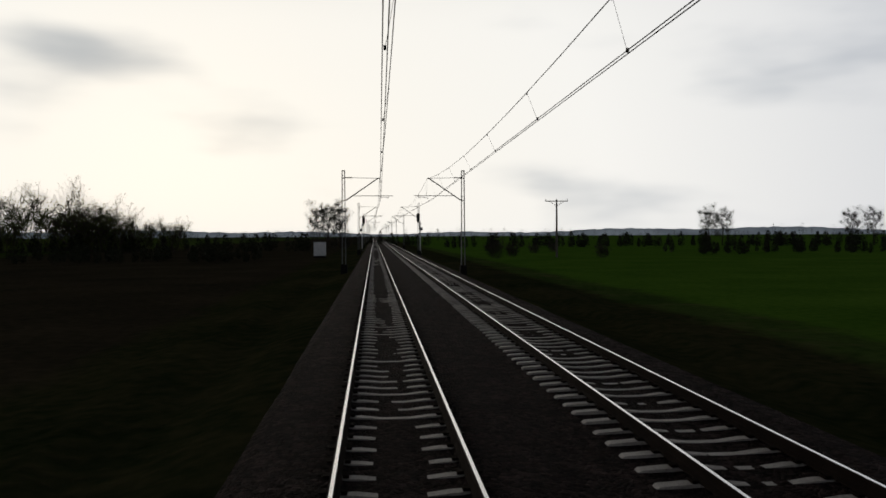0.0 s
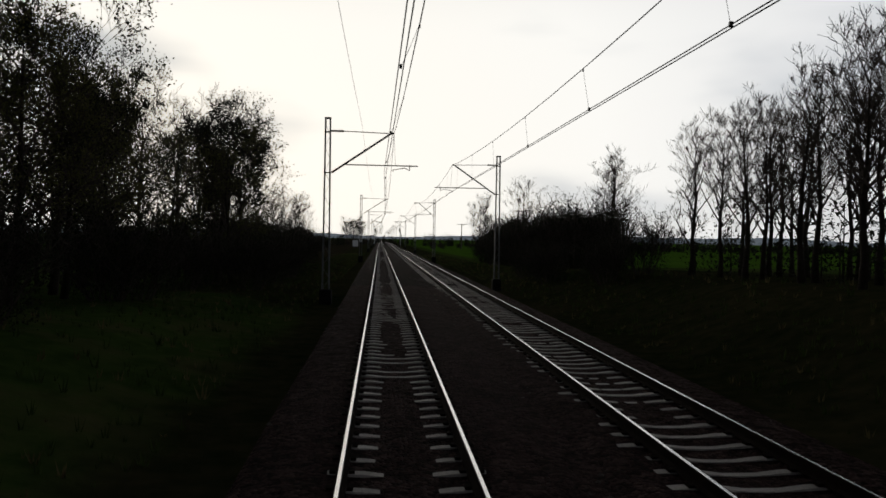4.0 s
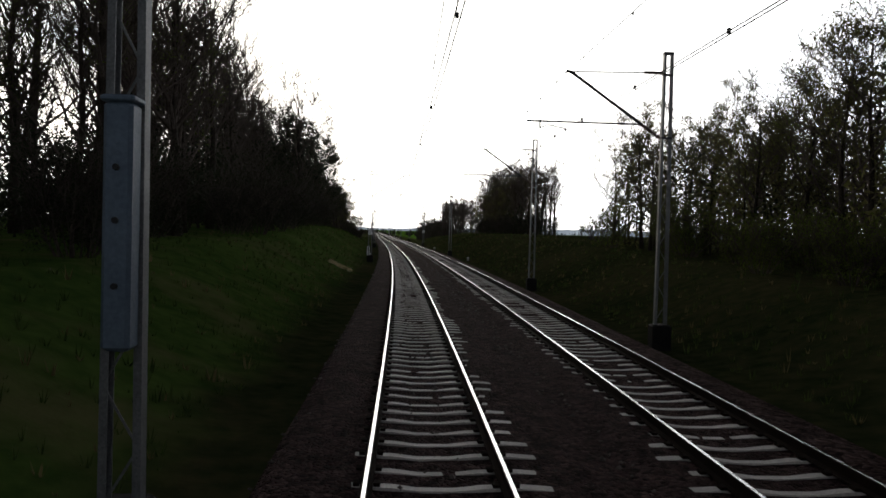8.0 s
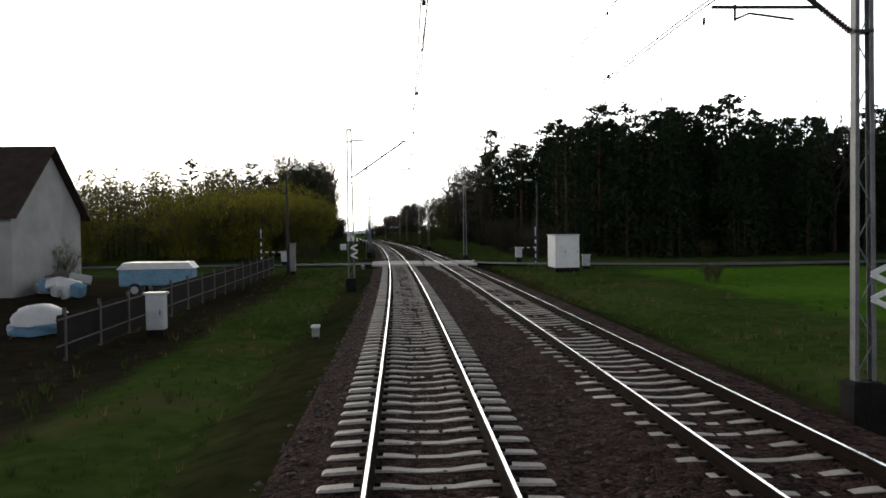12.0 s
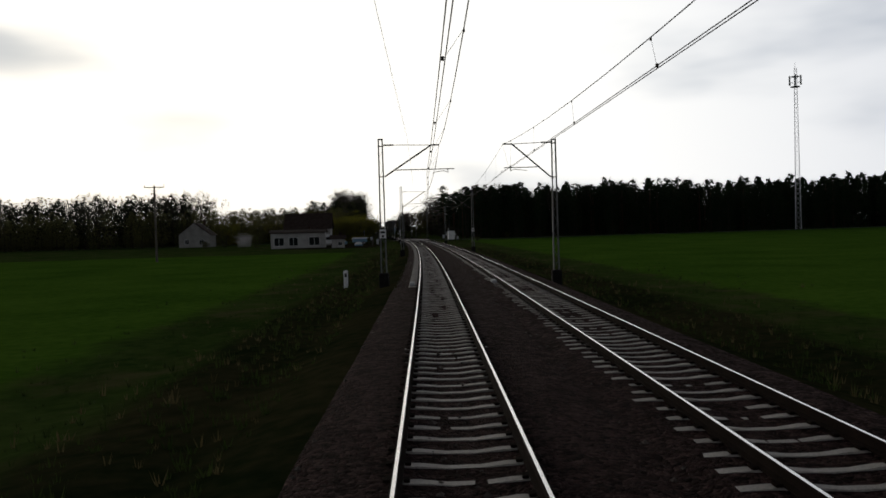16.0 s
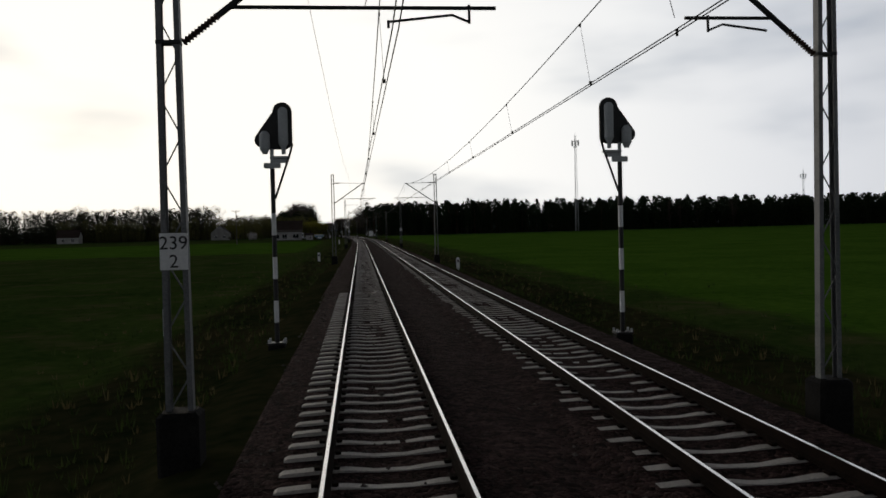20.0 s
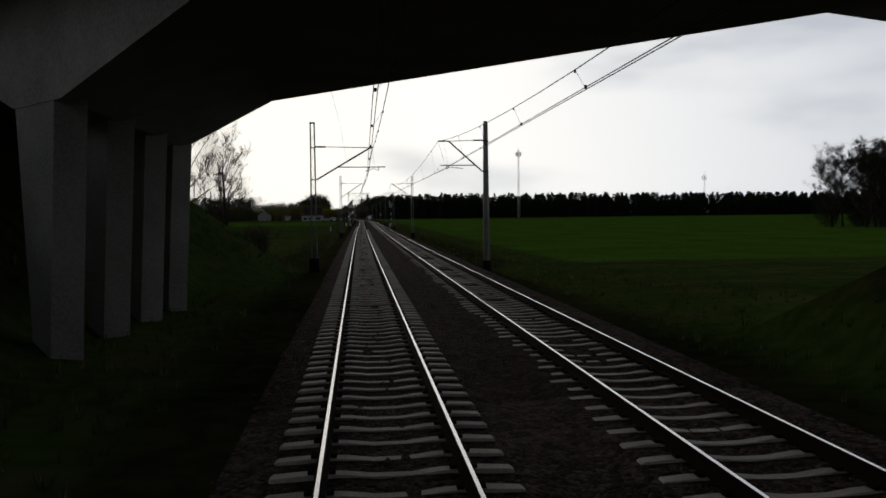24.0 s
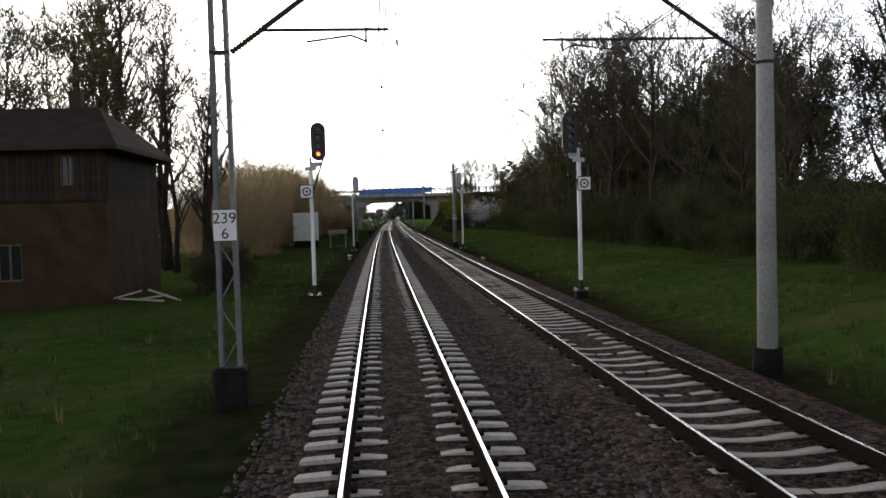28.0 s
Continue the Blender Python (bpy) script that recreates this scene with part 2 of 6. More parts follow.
def stony(m, size):
    """Breaks a surface up into single stones: each its own shade, with sunk joints."""
    n, l = m.node_tree.nodes, m.node_tree.links
    b = n["Principled BSDF"]
    co, cell, edge = n.new("ShaderNodeTexCoord"), n.new("ShaderNodeTexVoronoi"), n.new("ShaderNodeTexVoronoi")
    edge.feature = "DISTANCE_TO_EDGE"
    for node in (cell, edge):
        node.inputs["Scale"].default_value = 1 / size
        l.new(co.outputs["Object"], node.inputs["Vector"])
    sep, rng, hsv = n.new("ShaderNodeSeparateColor"), n.new("ShaderNodeMapRange"), n.new("ShaderNodeHueSaturation")
    l.new(cell.outputs["Color"], sep.inputs["Color"])
    rng.inputs["To Min"].default_value, rng.inputs["To Max"].default_value = 0.25, 1.65
    l.new(sep.outputs[0], rng.inputs["Value"])
    l.new(b.inputs["Base Color"].links[0].from_socket, hsv.inputs["Color"])
    l.new(rng.outputs["Result"], hsv.inputs["Value"])
    l.new(hsv.outputs["Color"], b.inputs["Base Color"])
    bp, deep = n.new("ShaderNodeBump"), n.new("ShaderNodeMapRange")
    deep.inputs["From Max"].default_value = 0.35
    l.new(edge.outputs["Distance"], deep.inputs["Value"])
    bp.inputs["Strength"].default_value, bp.inputs["Distance"].default_value = 1.0, size * 0.5
    l.new(deep.outputs["Result"], bp.inputs["Height"])
    l.new(bp.outputs["Normal"], b.inputs["Normal"])


# darker copy of the ballast: the first stretch's dimness is put into its colour
DIMBALLAST = mat("dimmed_ballast_stones", (0.010, 0.0075, 0.0075), (0.044, 0.030, 0.028), 0.95, scale=3.0, fine=22.0, bump=1.0, dist=0.05, spread=(0.38, 0.66), spec=0.02)
NEWBALLAST = mat("fresh_ballast_stones", (0.030, 0.020, 0.018), (0.130, 0.092, 0.082), 0.95, scale=3.0, fine=22.0, bump=1.0, dist=0.05, spread=(0.36, 0.68), spec=0.03)
stony(BALLAST, 0.075)
stony(DIMBALLAST, 0.075)
stony(NEWBALLAST, 0.075)
SLEEPER = mat("sleeper_concrete", (0.30, 0.275, 0.25), (0.54, 0.50, 0.46), 0.7, scale=1.3, fine=28.0, bump=0.35, island=0.2, spec=0.5)
RAILTOP = mat("polished_rail_head", (0.62, 0.60, 0.58), (0.78, 0.77, 0.76), 0.24, 1.0, scale=2.0, fine=30.0, bump=0.03)
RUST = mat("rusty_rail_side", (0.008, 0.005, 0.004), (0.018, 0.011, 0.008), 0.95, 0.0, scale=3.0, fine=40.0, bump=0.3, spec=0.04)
STEEL = mat("galvanised_steel", (0.10, 0.105, 0.11), (0.20, 0.205, 0.21), 0.6, 0.4, scale=3.0, fine=50.0, bump=0.1)
BOXBLUE = mat("blue_grey_sheet", (0.085, 0.12, 0.165), (0.14, 0.185, 0.24), 0.55, 0.2, scale=2.0, fine=30.0, bump=0.1)
DARKSTEEL = mat("dark_painted_steel", (0.020, 0.022, 0.024), (0.045, 0.047, 0.05), 0.6, 0.3, scale=3.0, fine=50.0, bump=0.1)
WIRE = mat("copper_wire", (0.020, 0.022, 0.022), (0.035, 0.036, 0.035), 0.7, 0.3, bump=0)
PORCELAIN = mat("brown_insulator", (0.03, 0.014, 0.01), (0.05, 0.025, 0.018), 0.3, bump=0)
CONCRETE = mat("weathered_concrete", (0.19, 0.185, 0.18), (0.33, 0.32, 0.31), 0.85, scale=0.7, fine=18.0, bump=0.3, spec=0.06)
FOUNDATION = mat("tarred_foundation", (0.008, 0.008, 0.008), (0.020, 0.019, 0.018), 0.85, scale=3.0, fine=30.0, bump=0.4, spec=0.06)
WHITE = mat("white_paint", (0.62, 0.63, 0.64), (0.80, 0.80, 0.80), 0.55, scale=2.0, fine=20.0, bump=0.05)
BLACK = mat("black_paint", (0.012, 0.012, 0.013), (0.025, 0.025, 0.026), 0.5, scale=3.0, fine=30.0, bump=0.05)
GREYPAINT = mat("light_grey_paint", (0.38, 0.40, 0.42), (0.52, 0.54, 0.55), 0.55, scale=2.0, fine=20.0, bump=0.05)
BLUE = mat("blue_screen_panel", (0.014, 0.095, 0.32), (0.026, 0.14, 0.44), 0.5, scale=1.0, fine=14.0, bump=0.05, spec=0.15)
ASPHALT = mat("worn_asphalt", (0.09, 0.09, 0.092), (0.16, 0.16, 0.16), 0.85, scale=0.5, fine=40.0, bump=0.2, spec=0.06)
PANEL = mat("crossing_slab", (0.42, 0.40, 0.37), (0.60, 0.575, 0.54), 0.85, scale=1.0, fine=25.0, bump=0.25, island=0.15)
PLASTER = mat("grey_white_plaster", (0.26, 0.257, 0.25), (0.42, 0.412, 0.40), 0.85, scale=0.8, fine=20.0, bump=0.15)
OLDBRICK = mat("sooty_brick_wall", (0.032, 0.020, 0.015), (0.075, 0.044, 0.032), 0.9, scale=2.0, fine=20.0, bump=0.4)
OCHREBRICK = mat("brown_brick_wall", (0.026, 0.016, 0.010), (0.066, 0.040, 0.024), 0.9, scale=1.2, fine=16.0, bump=0.4, spec=0.05)
DARKBOARD = mat("dark_old_boards", (0.016, 0.013, 0.011), (0.045, 0.036, 0.030), 0.9, scale=2.0, fine=30.0, bump=0.3, island=0.4, spec=0.05)
PALEBOARD = mat("pale_raw_boards", (0.30, 0.25, 0.22), (0.48, 0.41, 0.37), 0.8, scale=2.0, fine=30.0, bump=0.2)
OLDSTEP = mat("mossy_old_concrete", (0.045, 0.043, 0.034), (0.11, 0.105, 0.085), 0.95, scale=2.0, fine=20.0, bump=0.4, spec=0.04)
ROOF = mat("dark_roofing", (0.030, 0.022, 0.019), (0.065, 0.048, 0.041), 0.9, scale=1.5, fine=20.0, bump=0.3, spec=0.06)
TINPAINT = mat("faded_blue_sheet", (0.10, 0.22, 0.34), (0.20, 0.36, 0.48), 0.5, scale=1.0, fine=10.0, bump=0.05)
GLASS = mat("dark_window_glass", (0.01, 0.012, 0.014), (0.02, 0.022, 0.025), 0.08, bump=0)
WOOD = mat("weathered_wood", (0.07, 0.06, 0.05), (0.15, 0.13, 0.11), 0.85, scale=4.0, fine=40.0, bump=0.3)
BARK = mat("dark_bark", (0.020, 0.016, 0.013), (0.055, 0.045, 0.036), 0.9, scale=3.0, fine=25.0, bump=0.5, spec=0.06)
PINEBARK = mat("pine_bark", (0.035, 0.022, 0.015), (0.095, 0.058, 0.036), 0.9, scale=2.0, fine=20.0, bump=0.5, spec=0.06)
TWIG = mat("brown_twigs", (0.045, 0.036, 0.031), (0.092, 0.073, 0.062), 0.9, scale=0.6, fine=6.0, bump=0, island=0.3, spec=0.06)
NEEDLE = leafy("pine_needles", (0.008, 0.016, 0.008), (0.020, 0.034, 0.014), 0.1)
BUD = leafy("spring_buds", (0.050, 0.050, 0.018), (0.10, 0.098, 0.034))
LEAF = leafy("young_leaves", (0.050, 0.072, 0.012), (0.11, 0.135, 0.026), 0.4)
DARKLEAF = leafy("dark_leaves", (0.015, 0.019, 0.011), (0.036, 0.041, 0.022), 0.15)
CATKIN = leafy("tan_willow_catkins", (0.31, 0.235, 0.125), (0.52, 0.41, 0.235), 0.45)
GOLD = leafy("yellow_green_leaves", (0.14, 0.14, 0.016), (0.27, 0.25, 0.034), 0.45)
PALELEAF = leafy("pale_young_leaves", (0.11, 0.115, 0.062), (0.20, 0.20, 0.115), 0.5)
OLIVE = leafy("olive_spring_leaves", (0.062, 0.064, 0.022), (0.135, 0.128, 0.048), 0.4)
TANTWIG = mat("tan_willow_twigs", (0.18, 0.135, 0.085), (0.32, 0.25, 0.165), 0.9, scale=0.6, fine=6.0, bump=0, island=0.3, spec=0.06)
BLOSSOM = leafy("white_blossom", (0.72, 0.70, 0.70), (0.86, 0.84, 0.83))
TUFT = leafy("grass_blades", (0.024, 0.043, 0.010), (0.058, 0.080, 0.022))
DRYTUFT = leafy("dry_grass_blades", (0.075, 0.062, 0.026), (0.16, 0.13, 0.06))
DRYREED = leafy("pale_dry_reeds", (0.48, 0.40, 0.24), (0.68, 0.58, 0.38))
LAMPRED = bpy.data.materials.new("lit_red_lens")
LAMPRED.use_nodes = True
LAMPRED.node_tree.nodes["Principled BSDF"].inputs["Base Color"].default_value = (0.5, 0.02, 0.01, 1)
LAMPRED.node_tree.nodes["Principled BSDF"].inputs["Emission Color"].default_value = (1.0, 0.12, 0.03, 1)
LAMPRED.node_tree.nodes["Principled BSDF"].inputs["Emission Strength"].default_value = 3.0


# ---- mesh builder ----
class Shape:
    """Vertices and faces of one mesh."""

    def __init__(self):
        self.v, self.f, self.k = [], [], []

    def add(self, verts, faces, k=0):
        o = len(self.v)
        self.v.extend(tuple(map(float, p)) for p in verts)
        self.f.extend([tuple(i + o for i in f) for f in faces])
        self.k.extend([k] * len(faces))
        return self

    def box(self, c, d, k=0, cut=0.0, m=None):
        """A box about c with sides d and cut edges."""
        hx, hy, hz = d[0] / 2, d[1] / 2, d[2] / 2
        cut = min(cut, hx * 0.6, hy * 0.6, hz * 0.6)
        if cut <= 0:
            vs = [(x, y, z) for z in (-hz, hz) for x, y in ((-hx, -hy), (hx, -hy), (hx, hy), (-hx, hy))]
            fs = [(3, 2, 1, 0), (4, 5, 6, 7), (0, 1, 5, 4), (1, 2, 6, 5), (2, 3, 7, 6), (3, 0, 4, 7)]
        else:
            ring = lambda x, y, z: [(-x + cut, -y, z), (x - cut, -y, z), (x, -y + cut, z), (x, y - cut, z), (x - cut, y, z), (-x + cut, y, z), (-x, y - cut, z), (-x, -y + cut, z)]
            vs = ring(hx - cut, hy - cut, -hz) + ring(hx, hy, -hz + cut) + ring(hx, hy, hz - cut) + ring(hx - cut, hy - cut, hz)
            fs = [tuple(range(7, -1, -1)), tuple(range(24, 32))]
            for r in range(3):
                fs += [(r * 8 + i, r * 8 + (i + 1) % 8, r * 8 + 8 + (i + 1) % 8, r * 8 + 8 + i) for i in range(8)]
        vs = [Vector(p) + Vector(c) for p in vs]
        return self.add([m @ p for p in vs] if m else vs, fs, k)

    def tube(self, pts, radii, n=6, k=0, cap=True):
        """A round bar along a line of points."""
        pts = [Vector(p) for p in pts]
        if not hasattr(radii, "__len__"):
            radii = [radii] * len(pts)
        vs, fs = [], []
        for i, p in enumerate(pts):
            d = (pts[min(i + 1, len(pts) - 1)] - pts[max(i - 1, 0)]).normalized()
            a = d.cross((0, 0, 1) if abs(d.z) < 0.9 else (1, 0, 0)).normalized()
            b = d.cross(a)
            for j in range(n):
                t = 2 * math.pi * j / n
                vs.append(p + (a * math.cos(t) + b * math.sin(t)) * radii[i])
        for i in range(len(pts) - 1):
            fs += [(i * n + j, i * n + (j + 1) % n, i * n + n + (j + 1) % n, i * n + n + j) for j in range(n)]
        if cap:
            fs += [tuple(range(n - 1, -1, -1)), tuple(range(len(vs) - n, len(vs)))]
        return self.add(vs, fs, k)

    def prism(self, outline, y0, y1, k=0):
        """An outline in x and z, pushed from y0 to y1."""
        n = len(outline)
        vs = [(x, y0, z) for x, z in outline] + [(x, y1, z) for x, z in outline]
        fs = [tuple(range(n)), tuple(range(2 * n - 1, n - 1, -1))] + [(i, i + n, (i + 1) % n + n, (i + 1) % n) for i in range(n)]
        return self.add(vs, fs, k)

    def mesh(self, name, *mats):
        me = bpy.data.meshes.new(name)
        me.from_pydata(self.v, [], self.f)
        for m in mats:
            me.materials.append(m)
        if len(mats) > 1:
            me.polygons.foreach_set("material_index", np.array(self.k, dtype=np.int32))
        me.update()
        return me


def part(name, shape, mats, parent, label="", m=None):
    ob = new(name, shape.mesh(name, *(mats if isinstance(mats, tuple) else (mats,))))
    ob.parent = parent
    if m:
        ob.matrix_basis = m
    if label:
        ob["label"] = label
    return ob


def thing(name, m, label, category, group="", kind=""):
    ob = new(name)
    ob.empty_display_size = 0.2
    ob.matrix_basis = m
    return tagged(ob, label, category, group, kind)


def smooth(ob):
    ob.data.polygons.foreach_set("use_smooth", np.ones(len(ob.data.polygons), dtype=bool))
    return ob


# ---- ground ----
LEFT_S = [-3000, -60, 90, 130, 180, 230, 280, 330, 372, 395, 412, 440, 480, 540, 700, 880, 930, 965, 1010, 1060, 1200]
LEFT_Z = [-1.1, -1.0, -0.8, 0.3, 2.4, 2.9, 2.0, 1.0, 0.0, -0.3, -0.3, -0.55, -1.1, -1.2, -1.1, -1.2, 0.2, -0.46, -0.48, -0.48, -0.48]
RIGHT_S = [-3000, -60, 60, 120, 180, 230, 270, 320, 372, 395, 412, 440, 540, 700, 880, 935, 965, 1010, 1060, 1200]
RIGHT_Z = [-1.1, -1.0, -0.6, 1.0, 2.3, 2.4, 1.6, 0.9, 0.2, -0.3, -0.3, -0.6, -1.0, -1.1, -1.2, 0.3, 0.4, 0.2, 0.3, 0.4]


# the road over the level crossing: its height beside the tracks
ROAD_L = [-140, -60, -20, -6, -2.22, 6.22, 10, 24, 60, 140]
ROAD_Z = [0.0, -0.2, -0.28, -0.16, -0.07, -0.07, -0.18, -0.30, -0.2, 0.0]
ROAD_S = [392, 396, 399.2, 403.4, 405.4, 406.6, 408.0, 413.5, 417, 420]


def ease(u):
    u = np.clip(u, 0, 1)
    return u * u * (3 - 2 * u)


def ground_z(s, l):
    """Height of the ground beside the line."""
    s, l = np.broadcast_arrays(np.asarray(s, float), np.asarray(l, float))
    left = np.interp(s, LEFT_S, LEFT_Z)
    right = np.interp(s, RIGHT_S, RIGHT_Z)
    out = np.where(l < 2, -l - 2.3, l - 6.5)  # metres beyond the ballast's foot
    field = np.where(l < 2, left, right)
    field = np.where(field > -0.5, np.where(out > 16, field + (-0.2 - field) * ease((out - 30) / 60) * 0.3, field), field)
    foot = np.where((s > 401) & (s < 412), -0.35, np.where(l < 2, -0.28, -0.5))
    z = foot + (field - foot) * ease(out / 6.5)
    # a shallow ditch beside the bed where the fields lie low
    z -= 0.35 * np.exp(-((out - 1.6) / 1.1) ** 2) * (field < -0.5)
    # the verge comes up to the edges of the road at the level crossing
    beside = (1 - ease((np.abs(s - np.interp(l, ROAD_L, ROAD_S)) - 3.0) / 2.5)) * ease((np.abs(l - 2) - 4.3) / 0.4)
    z = z + beside * np.maximum(np.interp(l, ROAD_L, ROAD_Z) - 0.09 - z, 0)
    # the road's banks up to the overbridge
    a, b = bridge_frame(s, l)
    u = a + 1.07 * np.clip(b, -7, 7)
    bank = np.where(u < 0, ease((-u - 11.0) / 10), ease((u - 9.0) / 10))
    top = 6.6 * bank * (1 - ease((np.abs(a) - 75) / 60)) * (1 - ease((np.abs(b + 0.5) - 6.0) / 12))
    top = top * ease(out / 3.5)
    return np.maximum(z, top + z * (top < 0.2))


# the overbridge crosses slantwise: a runs along the road, b across it
BR_S, BR_L, BR_TURN = 929.5, 1.7, 47.0


def bridge_frame(s, l):
    c, d = math.cos(radians(BR_TURN)), math.sin(radians(BR_TURN))
    x, y = l - BR_L, -(s - BR_S)
    return x * c - y * d, x * d + y * c


def ground_sheet():
    ss = np.concatenate([[-3300, -2400, -1700, -1200, -900, -700, -500, -350, -250, -180], np.arange(-120, 1180, 4.0), [1250, 1350, 1500, 1700]])
    half = [0, 1.6, 2.2, 2.6, 3.0, 3.5, 4.0, 4.6, 5.2, 6, 7, 8, 9.4, 11, 13, 15.5, 18, 21, 25, 30, 37, 46, 58, 75, 100, 140, 200, 300, 450, 700, 1100, 1500]
    ll = np.array([-x for x in half[:0:-1]] + [0.0, 2.0, 4.0] + [x + 4 for x in half[1:]])
    S, L = np.meshgrid(ss, ll, indexing="ij")
    Z = ground_z(S, L)
    rnd = np.random.RandomState(3)
    Z += np.where((np.abs(L - 2) > 6) & (np.abs(L - 2) < 90), rnd.uniform(-0.07, 0.07, Z.shape), 0)
    P = spot(S, L, Z)
    n, m = S.shape
    sh = Shape()
    sh.v = [tuple(p) for p in P.reshape(-1, 3).tolist()]
    for i in range(n - 1):
        for j in range(m - 1):
            o = i * m + j
            sh.f.append((o, o + m, o + m + 1, o + 1))
            sh.k.append(0)
    ob = new("ground", sh.mesh("ground", GROUND))
    out = np.where(L < 2, -L - 2.3, L - 6.5)
    left, right = L < 2, L >= 2
    band = lambda a, b, soft=8.0: ease((S - a) / soft) * (1 - ease((S - b) / soft))
    wild = np.where(left, np.interp(S, [90, 100, 118, 126, 480, 492, 885, 895], [6, 10, 10, 1.2, 1.2, 4.5, 4.5, 1.2]), np.interp(S, [90, 100, 300, 310, 480, 492, 885, 895], [6, 26, 26, 1.2, 1.2, 4.5, 4.5, 1.2]))
    verge = np.maximum(1 - ease((out - wild + 1.6) / 3.2), band(905, 972) * ease((Z - 0.3) / 0.8) * (out > 1.5) * (out < 60))
    crop = ease((out - 7.5) / 3) * np.where(left, np.maximum(0.55 * (1 - ease((S - 20) / 30)) * ease((out - 30) / 20), band(480, 640)), np.maximum(1 - ease((S - 56) / 8), band(414, 880)))
    soil = np.maximum(left * (1 - ease((S - 50) / 12)) * ease((out - 3) / 3) * (1 - 0.55 * ease((out - 45) / 30)), 0) + left * band(414, 458, 5.0) * ease((out - 3.6) / 1.5) * (1 - ease((out - 25) / 4))
    for name, mask in (("verge", verge), ("crop", crop), ("soil", soil)):
        ob.data.attributes.new(name, "FLOAT", "POINT").data.foreach_set("value", np.ascontiguousarray(mask, dtype=np.float32).ravel())
    return tagged(smooth(ob), "green spring fields with rough grassy verges beside the line", "ground", kind="structure")


ground_sheet()


# ---- permanent way ----
def sweep(name, outline, l0, s0, s1, step, mats, parent=None, z=0.0, ks=None):
    """An outline (right, up) drawn along the line; ks: a material for each side of it."""
    ss = np.arange(s0, s1 + step / 2, step)
    sh = Shape()
    n = len(outline)
    P = np.stack([spot(ss, l0 + x, z + y) for x, y in outline], 1)
    sh.v = [tuple(p) for p in P.reshape(-1, 3).tolist()]
    for i in range(len(ss) - 1):
        for j in range(n if ks else n - 1):
            o = i * n
            sh.f.append((o + j, o + (j + 1) % n, o + n + (j + 1) % n, o + n + j))
            sh.k.append(ks[j] if ks else 0)
    ob = new(name, sh.mesh(name, *mats))
    ob.parent = parent
    return ob


def ballast_bed():
    """The stone bed; stones lie over the sleepers' ends and middles in some stretches."""
    ss = np.arange(-900, 1241, 1.0)
    wob = 0.012 * np.sin(ss * 0.9) * np.sin(ss * 0.37 + 1)
    ends = np.where((ss < 325) | ((ss > 592) & (ss < 752)), 1.0, np.where(ss < 402, 0.62, 0.0))
    inner = np.where((ss < 228) | ((ss > 476) & (ss < 790)) | ((ss > 938) & (ss < 986)), 1.0, np.where((ss < 402) | ((ss > 980) & (ss < 1022)), 0.6, 0.0))
    mid = np.where((ss < 150) | ((ss > 938) & (ss < 984)) | (ss > 1024), 1.0, 0.0)
    mid = np.where(ss < 150, np.clip(0.6 + 0.5 * np.sin(ss * 0.0873) + 0.25 * np.sin(ss * 0.61 + 0.6), 0.15, 1.0), 1.0) * mid
    cess = ease((ss - 96) / 24) * (1 - ease((ss - 392) / 8)) + 0.8 * ease((ss - 414) / 6) - 0.5 * ease((ss - 930) / 6) + ease((ss - 988) / 12)
    zero = np.zeros_like(ss)
    cols = [(-2.95, zero - 0.95), (-2.45, zero - 0.5 + 2 * wob), (-1.85, -0.27 + 0.06 * ends), (-1.35, -0.228 + 0.068 * ends + wob), (-0.95, -0.214 + 0.056 * ends + wob), (-0.6, zero - 0.204),
            (-0.35, zero - 0.216 + 0.012 * mid), (-0.15, -0.228 + 0.051 * mid + wob), (0.15, -0.228 + 0.051 * mid - wob), (0.35, zero - 0.216 + 0.012 * mid), (0.6, zero - 0.204),
            (0.95, -0.214 + 0.056 * inner + wob), (1.35, -0.228 + 0.068 * inner + wob), (1.7, -0.25 + 0.07 * inner), (2.3, zero - 0.25 + wob), (2.65, -0.228 + 0.053 * cess + wob), (3.05, -0.216 + 0.036 * cess), (3.4, zero - 0.204),
            (4.0, zero - 0.228 + wob), (4.6, zero - 0.204), (4.95, zero - 0.18 + wob), (5.35, zero - 0.16 + wob), (5.9, zero - 0.22), (6.7, zero - 0.66 + 2 * wob), (7.1, zero - 0.95)]
    P = np.stack([spot(ss, l, z) for l, z in cols], 1)
    n = len(cols)
    sh = Shape()
    sh.v = [tuple(p) for p in P.reshape(-1, 3).tolist()]
    sh.f = [(i * n + j, i * n + j + 1, i * n + n + j + 1, i * n + n + j) for i in range(len(ss) - 1) for j in range(n - 1)]
    # before 112 m the stones take the dimmed copy, past 930 m the fresh one
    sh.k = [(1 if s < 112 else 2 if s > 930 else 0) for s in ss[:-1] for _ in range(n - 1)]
    return tagged(new("ballast_bed", sh.mesh("ballast_bed", BALLAST, DIMBALLAST, NEWBALLAST)), "brown-grey crushed stone ballast under both tracks", "ballast", kind="structure")


ballast_bed()
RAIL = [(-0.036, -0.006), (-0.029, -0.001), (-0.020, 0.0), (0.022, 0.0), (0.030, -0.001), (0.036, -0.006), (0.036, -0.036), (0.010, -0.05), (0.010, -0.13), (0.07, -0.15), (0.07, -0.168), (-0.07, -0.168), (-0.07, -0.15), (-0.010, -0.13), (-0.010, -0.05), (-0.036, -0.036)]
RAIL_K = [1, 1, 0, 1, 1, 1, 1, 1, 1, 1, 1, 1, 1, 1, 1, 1]


